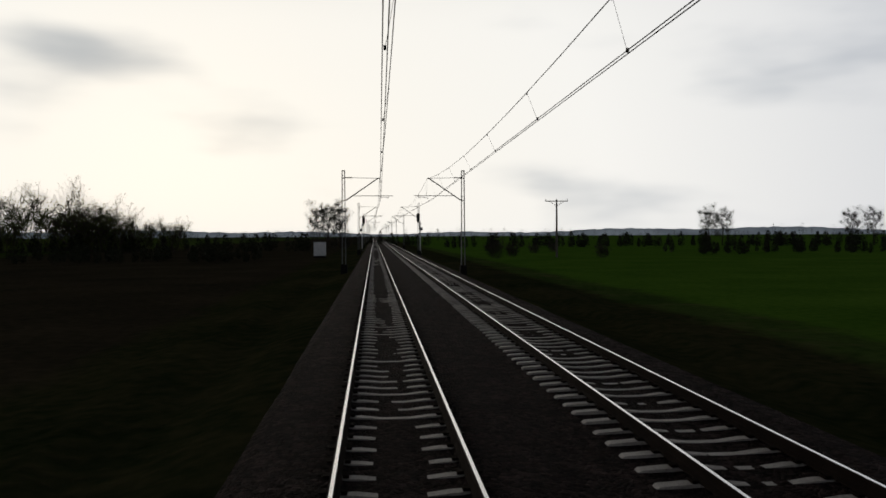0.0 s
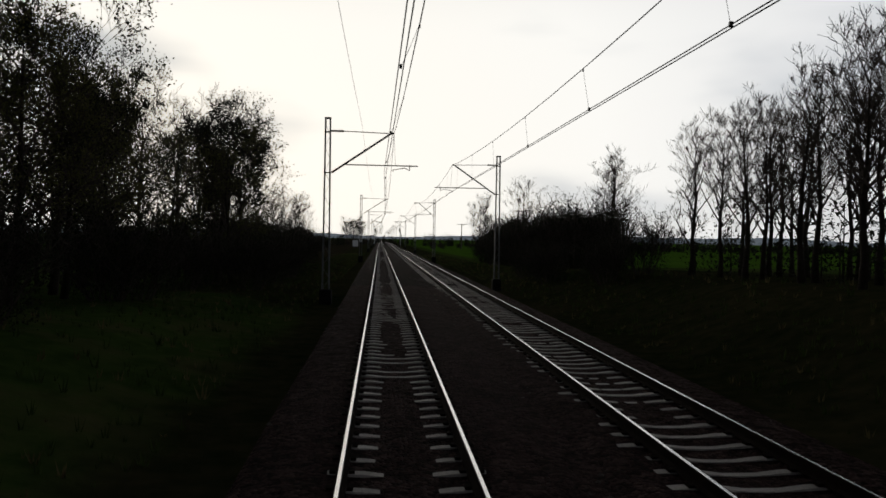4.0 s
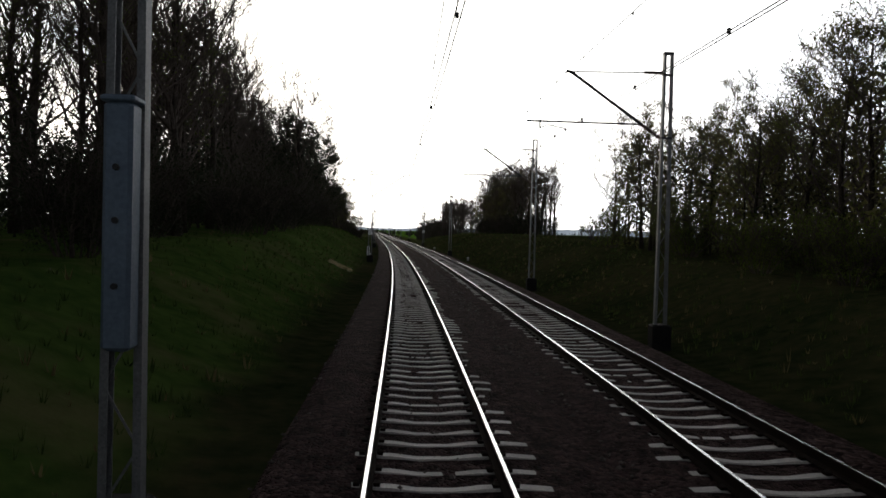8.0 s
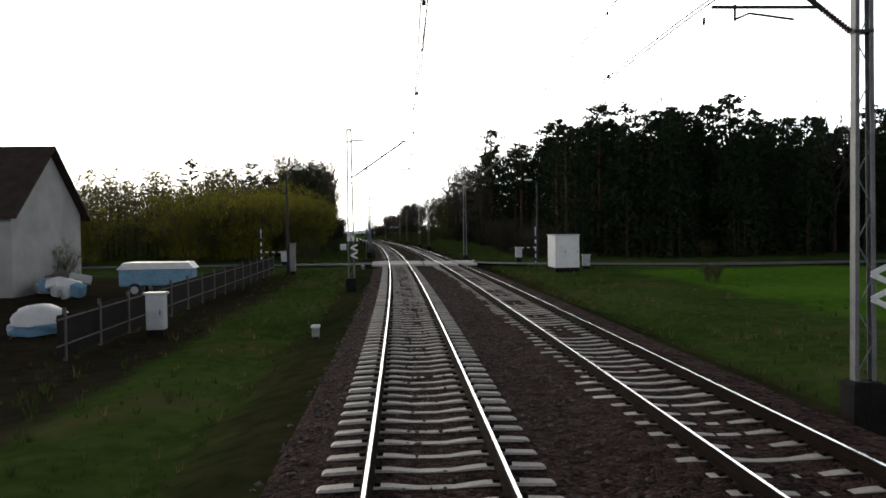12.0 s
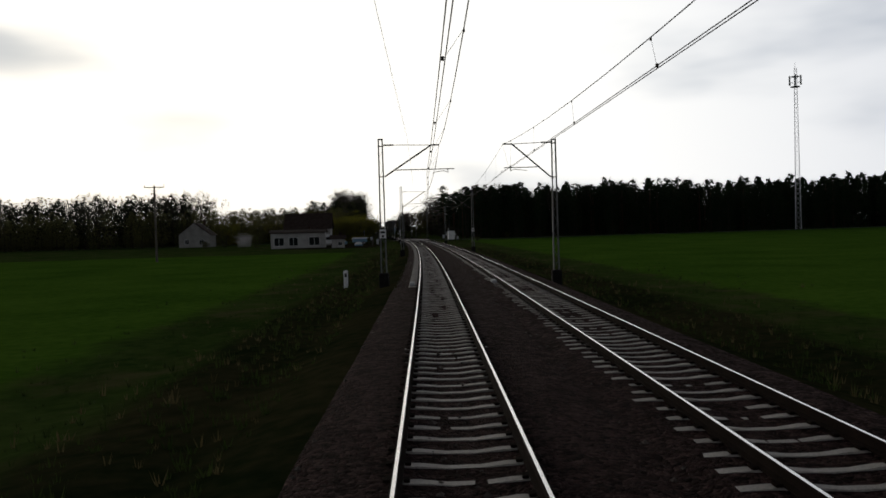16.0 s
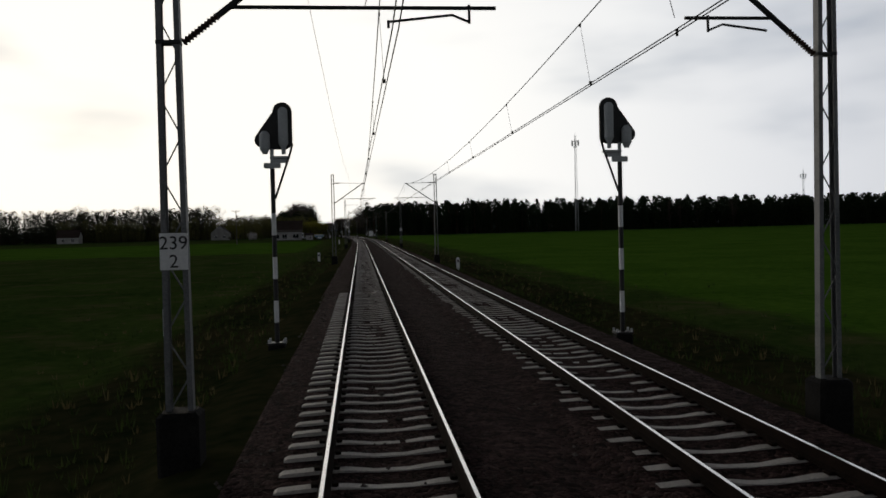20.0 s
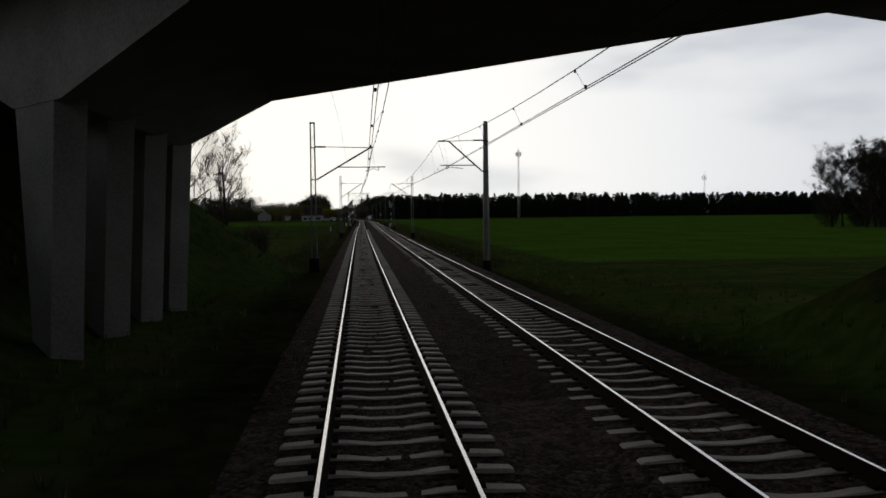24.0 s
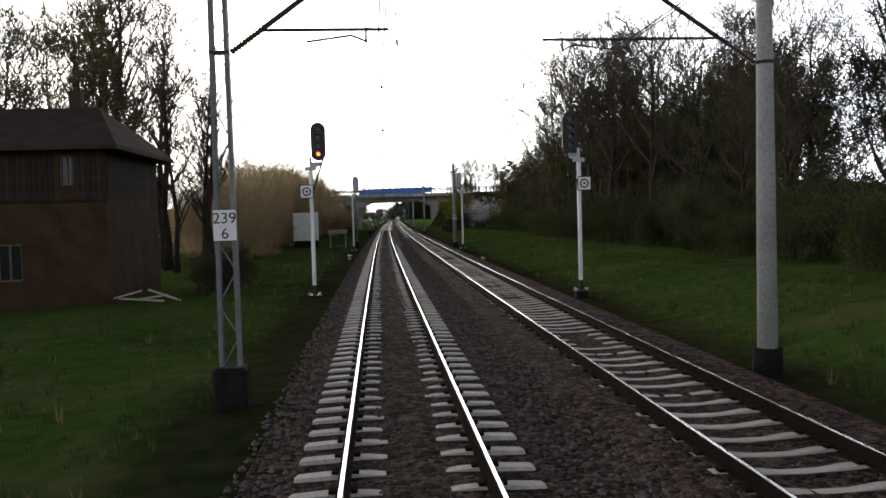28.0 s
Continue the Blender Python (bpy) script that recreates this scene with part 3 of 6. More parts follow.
def sleeper_shape():
    """A concrete sleeper, 2.6 m long, lower and narrower in its middle, with rail pads and clips."""
    sh = Shape()
    xs = [-1.3, -1.26, -0.95, -0.5, -0.2, 0.2, 0.5, 0.95, 1.26, 1.3]
    top = [-0.215, -0.19, -0.172, -0.180, -0.214, -0.214, -0.180, -0.172, -0.19, -0.215]
    wid = [0.068, 0.080, 0.084, 0.076, 0.066, 0.066, 0.076, 0.084, 0.080, 0.068]
    vs, fs = [], []
    for x, z, w in zip(xs, top, wid):
        vs += [(x, -w - 0.03, -0.34), (x, -w, z), (x, w, z), (x, w + 0.03, -0.34)]
    for i in range(len(xs) - 1):
        fs += [(i * 4 + j, i * 4 + j + 1, i * 4 + j + 5, i * 4 + j + 4) for j in range(3)]
    fs += [(3, 2, 1, 0), (36, 37, 38, 39)]
    sh.add(vs, fs)
    for r in (-0.7525, 0.7525):
        for e in (-0.11, 0.11):
            sh.box((r + e, 0, -0.155), (0.07, 0.12, 0.035), 1)
    return sh


SLEEPER_MESH = sleeper_shape().mesh("sleeper", SLEEPER, RUST)
GAP = 0.6


def track(l0, seed, near):
    base = thing("railway_track", Matrix(), "railway track with polished steel rails on concrete sleepers", "railway track", "tracks of the line", "structure")
    for r in (-0.7525, 0.7525):
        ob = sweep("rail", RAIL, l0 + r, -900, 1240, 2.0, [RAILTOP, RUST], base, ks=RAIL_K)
        ob["label"] = "steel rail with a polished head and rusty sides"
    rnd = random.Random(seed)
    template = sleeper_shape()
    tv = np.array(template.v)
    rest_v, rest_f, rest_k, count = [], [], [], 0
    s = -330.0
    while s < 1120:
        dz, tw = rnd.uniform(-0.012, 0.006), rnd.uniform(-0.4, 0.4)
        m = place(s, l0, dz, tw)
        if near[0] < s < near[1]:
            ob = new("sleeper", SLEEPER_MESH)
            ob.parent = base
            ob.matrix_basis = m
        else:
            M = np.array(m)
            w = tv @ M[:3, :3].T + M[:3, 3]
            o = len(tv) * count
            rest_v.append(w)
            rest_f += [tuple(i + o for i in f) for f in template.f]
            rest_k += template.k
            count += 1
        s += GAP
    sh = Shape()
    sh.v, sh.f, sh.k = [tuple(p) for p in np.concatenate(rest_v).tolist()], rest_f, rest_k
    ob = part("sleeper_rows", sh, (SLEEPER, RUST), base)
    ob["kind"] = "stuff"
    return base


track(0.0, 1, (936, 1104))
track(4.0, 2, (936, 1104))


# ---- overhead line ----
def insulator(sh, p, q, k=0):
    p, q = Vector(p), Vector(q)
    pts, rad = [], []
    for i in range(23):
        pts.append(p.lerp(q, i / 22))
        rad.append(0.056 if i % 2 else 0.03)
    sh.tube(pts, rad, 8, k)


def mast(side, s, label="", foot=5.25, reach=2.65, tip_z=6.95, nose=0.12, arm_reach=3.8, arm_z=5.6, top=7.5, plate=0.0, round_pole=False, wide=1.0):
    """A mast beside a track with its cantilever; reaches go from the mast towards the track, heights from the rail head."""
    g = -side
    base = thing("overhead_mast", place(s, side * 4.62 + 2.0), label or ("round grey concrete overhead line mast with a steel cantilever" if round_pole else "steel lattice overhead line mast with a tubular cantilever"), "overhead line mast", "masts along the line")
    if round_pole:
        smooth(part("pole", Shape().tube([(0, 0, -1.2), (0, 0, 3), (0, 0, top)], [0.19, 0.165, 0.125], 14), CONCRETE, base, "tapered concrete pole"))
        part("cap", Shape().tube([(0, 0, top), (0, 0, top + 0.06)], [0.14, 0.09], 14), DARKSTEEL, base)
        part("footing", Shape().tube([(0, 0, -1.4), (0, 0, 0.02)], [0.3, 0.25], 12), FOUNDATION, base)
        for z in (foot, tip_z):
            part("clamp", Shape().tube([(0, 0, z - 0.03), (0, 0, z + 0.03)], 0.165, 12), DARKSTEEL, base)
        face = 0.15
    else:
        half = lambda z: wide * (0.152 - 0.042 * (z + 0.3) / 7.8)
        for e in (-1, 1):
            # a channel: web outside, flanges turned in
            leg, vs = Shape(), []
            for z in (-0.45, 3.5, top):
                x = half(z)
                vs += [(e * (x - 0.045), -0.07, z), (e * (x + 0.02), -0.07, z), (e * (x + 0.02), 0.07, z), (e * (x - 0.045), 0.07, z), (e * (x - 0.045), 0.06, z), (e * (x + 0.008), 0.06, z), (e * (x + 0.008), -0.06, z), (e * (x - 0.045), -0.06, z)]
            leg.add(vs, [(r * 8 + i, r * 8 + (i + 1) % 8, r * 8 + 8 + (i + 1) % 8, r * 8 + 8 + i) for r in range(2) for i in range(8)])
            part("leg", leg, STEEL, base, "grey steel channel")
        z, e = -0.2, 1
        while z < top - 0.5:
            bar_ = Shape().add([(e * half(z), y, z + h) for y in (-0.066, -0.058) for h in (-0.02, 0.02)] + [(-e * half(z + 0.5), y, z + 0.5 + h) for y in (-0.066, -0.058) for h in (-0.02, 0.02)],
                               [(0, 1, 5, 4), (6, 7, 3, 2), (0, 2, 3, 1), (4, 5, 7, 6), (1, 3, 7, 5), (0, 4, 6, 2)])
            part("lacing_bar", bar_, STEEL, base)
            z, e = z + 0.5, -e
        part("cap", Shape().box((0, 0, top + 0.03), (2 * half(top) + 0.05, 0.155, 0.07), cut=0.01), DARKSTEEL, base)
        part("foundation", Shape().box((0, 0, -0.45 if side > 0 else -0.35), (0.52, 0.5, 1.3 if side > 0 else 1.4), cut=0.05), FOUNDATION, base, "dark tarred concrete foundation block")
        for z in (foot, tip_z):
            part("clamp", Shape().box((0, 0, z), (2 * half(z) + 0.055, 0.155, 0.05), cut=0.006), DARKSTEEL, base)
        face = half(5) + 0.02
    # cantilever: a slanting strut with a level nose, a tie, a level tube and a steady arm
    p0, tip = Vector((g * (face + 0.03), 0, foot)), Vector((g * reach, 0, tip_z))
    arm = Shape().tube([p0.lerp(tip, 0.2), tip, tip + Vector((g * nose, 0, 0.01))], 0.042, 8)
    part("strut", arm, DARKSTEEL, base)
    ins = Shape()
    insulator(ins, p0, p0.lerp(tip, 0.21))
    part("insulator", ins, PORCELAIN, base)
    tie_z = tip_z + 0.05
    part("tie_rod", Shape().tube([(g * (face + 0.5), 0, tie_z), tip], 0.02, 5), DARKSTEEL, base)
    ins = Shape()
    insulator(ins, (g * face, 0, tie_z), (g * (face + 0.52), 0, tie_z))
    part("insulator", ins, PORCELAIN, base)
    u = min(max((arm_z - foot) / (tip_z - foot), 0.12), 0.6)
    knee = p0.lerp(tip, u)
    end = Vector((g * arm_reach, 0, arm_z))
    part("level_tube", Shape().tube([knee, end], 0.026, 7), DARKSTEEL, base)
    bend = end.x - g * 0.35
    wire_x = g * 2.75 if arm_reach > 3.2 else g * (arm_reach + 0.12)
    drop = Shape().tube([(bend, 0, arm_z + 0.04), (bend, 0, arm_z - 0.2)], 0.02, 6)
    drop.tube([(bend, 0, arm_z - 0.18), (bend - g * 0.22, 0, arm_z - 0.09), (wire_x if arm_reach > 3.2 else bend - g * 0.9, 0, arm_z - 0.18)], 0.018, 6)
    part("steady_arm", drop, DARKSTEEL, base)
    part("clip", Shape().tube([(wire_x, 0, arm_z - 0.16), (wire_x, 0, arm_z - 0.26)], 0.02, 6), DARKSTEEL, base)
    part("hanger", Shape().tube([tip + Vector((g * nose, 0, 0)), (g * (reach + 0.2), 0, arm_z)], 0.006, 4), DARKSTEEL, base)
    if plate:
        y = 0.1 if not round_pole else 0.2
        part("number_plate", Shape().box((0, -y, plate), (0.34, 0.015, 0.46), cut=0.004), WHITE, base, "white plate with black marks")
    return base


def plate_text(base, lines, y=-0.112):
    for text, z in lines:
        cu = bpy.data.curves.new("plate_number", "FONT")
        cu.body, cu.size, cu.align_x, cu.extrude = text, 0.235, "CENTER", 0.002
        cu.materials.append(BLACK)
        ob = new("plate_number", cu)
        ob.parent = base
        ob.matrix_basis = pose(0, y, z, 90, 0, 0)


def plate_bars(base, z0, y=-0.111):
    for z, w in ((z0 + 0.08, 0.24), (z0 - 0.12, 0.12)):
        part("plate_mark", Shape().box((0, y, z), (w, 0.004, 0.11)), BLACK, base)


LOW = dict(foot=4.85, tip_z=6.45, arm_z=5.15, top=7.55)
# distance along the line, cantilever, lines on the plate
LEFT_MASTS = [
    (-1.0, dict(foot=5.2, reach=2.55, tip_z=7.04, arm_reach=2.55, arm_z=5.68, plate=2.35), None), (62.4, dict(foot=5.32, reach=2.95, tip_z=7.15, arm_reach=3.85, arm_z=5.62, plate=2.25), None), (123.6, {}, None),
    (189.8, dict(foot=5.3, reach=2.9, tip_z=7.1, arm_reach=4.0, arm_z=5.6), None), (246.2, dict(foot=5.44, reach=2.83, tip_z=7.25, plate=2.33), ("238", "6")), (308.7, {}, None),
    (332.7, dict(foot=5.17, reach=2.39, tip_z=6.76, arm_reach=2.4, arm_z=5.45, top=7.12), None), (366.5, {}, None), (385, dict(arm_reach=2.6), None), (434, dict(plate=2.37), ("238", "8")), (485.8, {}, None), (539, {}, None),
    (588.8, dict(foot=5.38, reach=2.65, tip_z=6.98, nose=0.42, arm_reach=3.85, arm_z=5.72, top=7.3, plate=2.4), None), (654.5, dict(foot=4.97, reach=2.72, tip_z=6.76, arm_reach=3.92, arm_z=5.4), None), (716, dict(foot=5.05, tip_z=6.75, arm_z=5.4), None),
    (777.1, dict(foot=4.97, reach=2.25, tip_z=6.6, nose=0.5, arm_reach=4.15, arm_z=5.42, top=7.3, plate=2.36), ("239", "2")), (839.6, dict(foot=4.9, tip_z=6.6, arm_z=5.35), None),
    (900.7, dict(foot=4.4, reach=2.96, tip_z=6.05, arm_reach=3.73, arm_z=5.05, top=7.3), None), (960.3, dict(foot=4.84, reach=2.68, tip_z=6.48, arm_z=5.2, top=7.62, plate=2.4, wide=0.85), ("239", "4")),
    (1022.5, dict(LOW), None), (1084.6, dict(foot=5.09, tip_z=6.9, arm_reach=2.55, arm_z=5.42, plate=2.5), ("239", "6"))]
RIGHT_MASTS = [
    (-1.6, dict(foot=5.4, reach=2.5, tip_z=7.0, nose=0.55, arm_reach=4.3, arm_z=5.84, top=7.3, plate=2.35), None), (54.2, dict(foot=5.49, reach=2.02, tip_z=7.13, nose=0.6, arm_reach=2.4, arm_z=5.68, top=7.58), None), (110, {}, None),
    (164.5, dict(nose=0.5, reach=2.2, plate=2.35), None), (218.7, dict(foot=5.3, reach=2.5, tip_z=7.36, nose=0.06, arm_reach=2.45, arm_z=5.8, top=7.8), None), (273, {}, None), (293.8, {}, None), (327.7, dict(foot=5.4, reach=2.92, tip_z=7.16, arm_reach=3.26, arm_z=5.74, top=7.4, plate=2.4), None), (348, {}, None), (397.0, {}, None),
    (461.3, dict(foot=5.45, reach=2.3, tip_z=7.1, nose=0.5, arm_reach=2.3, arm_z=5.82), None), (525, dict(plate=2.4), None), (587.9, dict(foot=5.2, reach=2.24, tip_z=7.02, nose=0.5, arm_reach=2.7, arm_z=5.76, top=7.18), None),
    (652.2, dict(foot=5.2, reach=2.67, tip_z=6.92, nose=0.08, arm_reach=2.5, arm_z=5.58, plate=2.6), None), (714.7, dict(foot=5.05, tip_z=6.75, arm_z=5.45), None), (776.2, dict(foot=5.01, reach=2.1, tip_z=6.65, nose=0.5, arm_reach=2.15, arm_z=5.54, top=7.3), None), (838, dict(foot=4.95, tip_z=6.6, arm_z=5.4), None),
    (899.4, dict(foot=4.85, reach=2.02, tip_z=6.5, nose=0.58, arm_reach=2.5, arm_z=5.2, top=7.52, round_pole=True), None), (962.1, dict(LOW, reach=2.5, tip_z=6.32, nose=0.53, top=7.65, round_pole=True), None),
    (1021.9, dict(LOW, reach=2.2, tip_z=6.56, nose=0.5, top=7.38, round_pole=True, plate=2.35), None), (1083.1, dict(foot=5.12, tip_z=6.8, arm_reach=4.0, arm_z=5.56, round_pole=True), None)]
FAR_MASTS = [(-62 * i, {}, None) for i in range(8, 0, -1)]
for side, row in ((-1, FAR_MASTS + LEFT_MASTS), (1, FAR_MASTS + RIGHT_MASTS)):
    for s, shape_, lines in row:
        one = mast(side, s, **shape_)
        z = shape_.get("plate", 0)
        if lines:
            plate_text(one, ((lines[0], z + 0.03), (lines[1], z - 0.2)))
        elif z:
            plate_bars(one, z, -0.211 if shape_.get("round_pole") else -0.111)
stay = thing("mast_stay", Matrix(), "slanting steel stay rod anchoring a mast", "mast stay")
part("rod", Shape().tube([spot(385.1, -2.78, 6.0), spot(390.1, -2.95, -0.4)], 0.022, 6), STEEL, stay)
part("anchor", Shape().box((0, 0, 0), (0.5, 0.5, 0.5), cut=0.04), FOUNDATION, stay, m=place(390.2, -2.95, -0.5))
for s in (308.7, 385):
    box_ = thing("equipment_box", place(s, -2.62), "tall blue-grey equipment box strapped to a mast", "equipment box", "boxes on masts")
    part("case", Shape().box((0.03, -0.2, 2.55), (0.22, 0.24, 1.9), cut=0.03), BOXBLUE, box_)
    part("lid", Shape().box((0.03, -0.2, 3.52), (0.26, 0.28, 0.05), cut=0.02), BOXBLUE, box_)
    for z in (2.1, 2.6, 3.0):
        part("knob", Shape().tube([(0.03, -0.32, z), (0.03, -0.35, z)], 0.025, 8), BLACK, box_)
for s, l in ((434, -2.62), (461.4, 6.62)):
    che = thing("warning_chevron", place(s, l), "white chevron warning boards fixed to a mast", "warning board", "boards on masts")
    for z in (1.45, 1.82):
        for e in (-1, 1):
            part("board", Shape().box((0, 0, 0), (0.36, 0.02, 0.085), cut=0.005, m=pose(0.16, -0.12, z + e * 0.075, 0, -e * 25, 0)), WHITE, che)
bell = thing("equipment_box", place(434, -2.62), "small light grey box bracketed to a mast", "equipment box", "boxes on masts")
part("case", Shape().box((-0.36, -0.05, 1.86), (0.3, 0.22, 0.3), cut=0.03), GREYPAINT, bell)
part("bracket", Shape().box((-0.16, -0.05, 1.86), (0.16, 0.05, 0.06), cut=0.008), DARKSTEEL, bell)


def overhead(l0, masts, side):
    """Messenger, two contact wires and droppers from mast to mast."""
    base = thing("overhead_line", Matrix(), "dark messenger wire and two contact wires hung by thin droppers", "overhead wires", "wires above the tracks", "structure")
    carrier, drops = Shape(), Shape()
    contact = [Shape(), Shape()]
    for i, ((a, pa, _), (b, pb, _)) in enumerate(zip(masts, masts[1:])):
        n = 20 if 880 < a < 910 else 16
        e0, e1 = (0.22, -0.2) if i % 2 else (-0.2, 0.22)
        h0, h1 = pa.get("tip_z", 6.95), pb.get("tip_z", 6.95)
        w0, w1 = pa.get("arm_z", 5.6) - 0.26, pb.get("arm_z", 5.6) - 0.26
        k0, k1 = [side * 4.62 + 2.0 - side * (p.get("reach", 2.65) + p.get("nose", 0.12)) for p in (pa, pb)]
        sag = 0.95 * ((b - a) / 62) ** 2
        if 880 < a < 910:  # pulled down to pass under the bridge
            sag = (h0 + h1) / 2 - 5.25
        cp, c0, c1 = [], [], []
        for j in range(n + 1):
            u = j / n
            s, l = a + (b - a) * u, l0 + e0 + (e1 - e0) * u
            zc = w0 + (w1 - w0) * u
            z = h0 + (h1 - h0) * u - sag * 4 * u * (1 - u)
            lc = k0 + (k1 - k0) * u
            cp.append(spot(s, lc, z))
            c0.append(spot(s, l - 0.04, zc))
            c1.append(spot(s, l + 0.04, zc))
            if 0 < j < n and j % 2:
                drops.tube([cp[-1], spot(s, l, zc)], 0.0045, 3, cap=False)
                drops.box(tuple(spot(s, l, zc + 0.03)), (0.045, 0.045, 0.07))
                drops.box(tuple(spot(s, lc, z - 0.03)), (0.03, 0.03, 0.06))
        carrier.tube(cp, 0.011, 5, cap=False)
        contact[0].tube(c0, 0.010, 5, cap=False)
        contact[1].tube(c1, 0.010, 5, cap=False)
    part("messenger_wire", carrier, WIRE, base)
    for c in contact:
        part("contact_wire", c, WIRE, base)
    part("droppers", drops, WIRE, base)
    return base


BEYOND = [(1145, {}, None), (1207, {}, None)]
overhead(0.0, FAR_MASTS + LEFT_MASTS + BEYOND, -1)
overhead(4.0, FAR_MASTS + RIGHT_MASTS + BEYOND, 1)
feed = thing("feeder_wire", Matrix(), "thin return wire strung along the mast tops", "overhead wires", kind="structure")
fs = Shape()
for a, b in zip(LEFT_MASTS, LEFT_MASTS[1:]):
    fs.tube([spot(a[0] + (b[0] - a[0]) * i / 8, -1.2, 7.3 - 2.2 * (i / 8) * (1 - i / 8)) for i in range(9)], 0.005, 4, cap=False)
part("wire", fs, WIRE, feed)


# ---- signals ----
def signal_mast(side, banded=True, red=False, back=False):
    """A colour-light signal seen from behind; side: where its small arm reaches (-1 left, 1 right)."""
    label = "black and white banded signal post with dark rounded head" if banded else "white signal post with black base and dark oblong head"
    base = thing("railway_signal", Matrix(), label, "signal", "signals beside the line")
    i = 0
    heights = [0.0, 0.55, 1.1, 1.65, 2.2, 2.75, 3.3, 4.42] if banded else [0.0, 0.4, 4.55]
    for a, b in zip(heights, heights[1:]):
        part("post_section", Shape().tube([(0, 0, a), (0, 0, b)], 0.06 if banded else 0.075, 10), WHITE if i % 2 else BLACK, base)
        i += 1
    foot = Shape().box((0, 0, -0.35), (0.42, 0.42, 0.7), cut=0.04)
    part("foundation", foot, FOUNDATION, base)
    fl = Shape().box((0, 0, 0.02), (0.46, 0.4, 0.05), cut=0.01)
    for x in (-0.19, 0.19):
        for y in (-0.15, 0.15):
            fl.tube([(x, y, 0.04), (x, y, 0.13)], 0.03, 6, 1)
    part("base_flange", fl, (BLACK, GREYPAINT), base)
    top = heights[-1]
    q = -side
    br = Shape().box((q * 0.20, 0, top + 0.28), (0.5, 0.14, 0.07), cut=0.02).box((q * 0.22, 0, top + 0.2), (0.35, 0.05, 0.12), cut=0.01)
    br.tube([(0, 0, top - 0.02), (0, 0, top + 0.5)], 0.05, 8)
    part("bracket", br, GREYPAINT, base)
    part("step", Shape().box((0, 0, top + 0.08), (0.42, 0.1, 0.14), cut=0.02), GREYPAINT, base)
    part("conduit", Shape().tube([(q * 0.06, -0.04, top - 0.75), (q * 0.45, -0.08, top + 0.35), (q * 0.52, -0.06, top + 0.62)], 0.03, 7), BLACK, base)
    if banded:
        # a drop-shaped back plate, high on the track's side
        out = []
        for a in range(0, 181, 20):
            out.append((0.28 + 0.24 * math.cos(radians(a)), 1.42 + 0.24 * math.sin(radians(a))))
        out += [(-0.36, 0.86)]
        for a in range(160, 271, 22):
            out.append((-0.22 + 0.2 * math.cos(radians(a)), 0.72 + 0.2 * math.sin(radians(a))))
        out += [(-0.1, 0.48), (0.36, 0.48), (0.5, 0.56), (0.52, 0.7)]
        out = [(q * x, top + z) for x, z in out]
        if q < 0:
            out = out[::-1]
        part("head_plate", Shape().prism(out, -0.03, 0.03), BLACK, base)
        tall = Shape().tube([(q * 0.3, -0.1, top + 0.35), (q * 0.3, -0.1, top + 0.5), (q * 0.3, -0.1, top + 0.62), (q * 0.3, -0.1, top + 1.45), (q * 0.3, -0.1, top + 1.52)], [0.05, 0.06, 0.12, 0.12, 0.06], 12)
        part("lamp_housing", tall, GREYPAINT, base, "grey lamp housing")
        short = Shape().tube([(-q * 0.16, -0.1, top + 0.36), (-q * 0.16, -0.1, top + 0.5), (-q * 0.16, -0.1, top + 0.85), (-q * 0.16, -0.1, top + 0.93)], [0.06, 0.13, 0.13, 0.06], 12)
        part("lamp_housing", short, GREYPAINT, base, "grey lamp housing")
    else:
        out = []
        for a in range(0, 360, 15):
            sgn = 0.42 if a <= 180 else -0.42
            out.append((q * 0.3 + 0.27 * math.cos(radians(a)), top + 1.05 + sgn + 0.27 * math.sin(radians(a))))
        part("head_plate", Shape().prism(out, -0.03, 0.03), BLACK, base)
        if back:
            body = Shape().box((q * 0.3, -0.14, top + 1.05), (0.38, 0.22, 1.2), cut=0.06)
            part("lamp_housing", body, GREYPAINT, base, "light grey lamp housing")
            part("housing_door", Shape().box((q * 0.3, -0.258, top + 1.05), (0.3, 0.02, 1.02), cut=0.008), GREYPAINT, base)
            return base
        body = Shape().box((q * 0.3, 0.12, top + 1.05), (0.3, 0.22, 1.1), cut=0.05)
        part("lamp_housing", body, DARKSTEEL, base)
        for i, z in enumerate((1.5, 1.2, 0.9, 0.6)):
            lit = red and i == 3
            part("lens", Shape().tube([(q * 0.3, -0.03, top + z), (q * 0.3, -0.075, top + z)], 0.06 if lit else 0.085, 14), LAMPRED if lit else GLASS, base, "lit red lens" if lit else "dark lens")
            hood = Shape()
            pts = [(q * 0.3 + 0.11 * math.cos(radians(a)), top + z + 0.11 * math.sin(radians(a))) for a in range(0, 181, 20)]
            hood.add([(x, -0.03, zz) for x, zz in pts] + [(x, -0.24, zz) for x, zz in pts], [(i2, i2 + 1, i2 + 11, i2 + 10) for i2 in range(9)])
            part("hood", hood, BLACK, base)
        sign = part("signal_board", Shape().box((-q * 0.16, -0.1, top - 0.75), (0.5, 0.02, 0.5), cut=0.008), WHITE, base, "white square board with black rings")
        fr = Shape()
        for x0, x1, z0, z1 in ((-0.25, 0.25, 0.22, 0.25), (-0.25, 0.25, -0.25, -0.22), (-0.25, -0.22, -0.22, 0.22), (0.22, 0.25, -0.22, 0.22)):
            fr.box(((x0 + x1) / 2 - q * 0.16, -0.114, top - 0.75 + (z0 + z1) / 2), (x1 - x0, 0.006, z1 - z0))
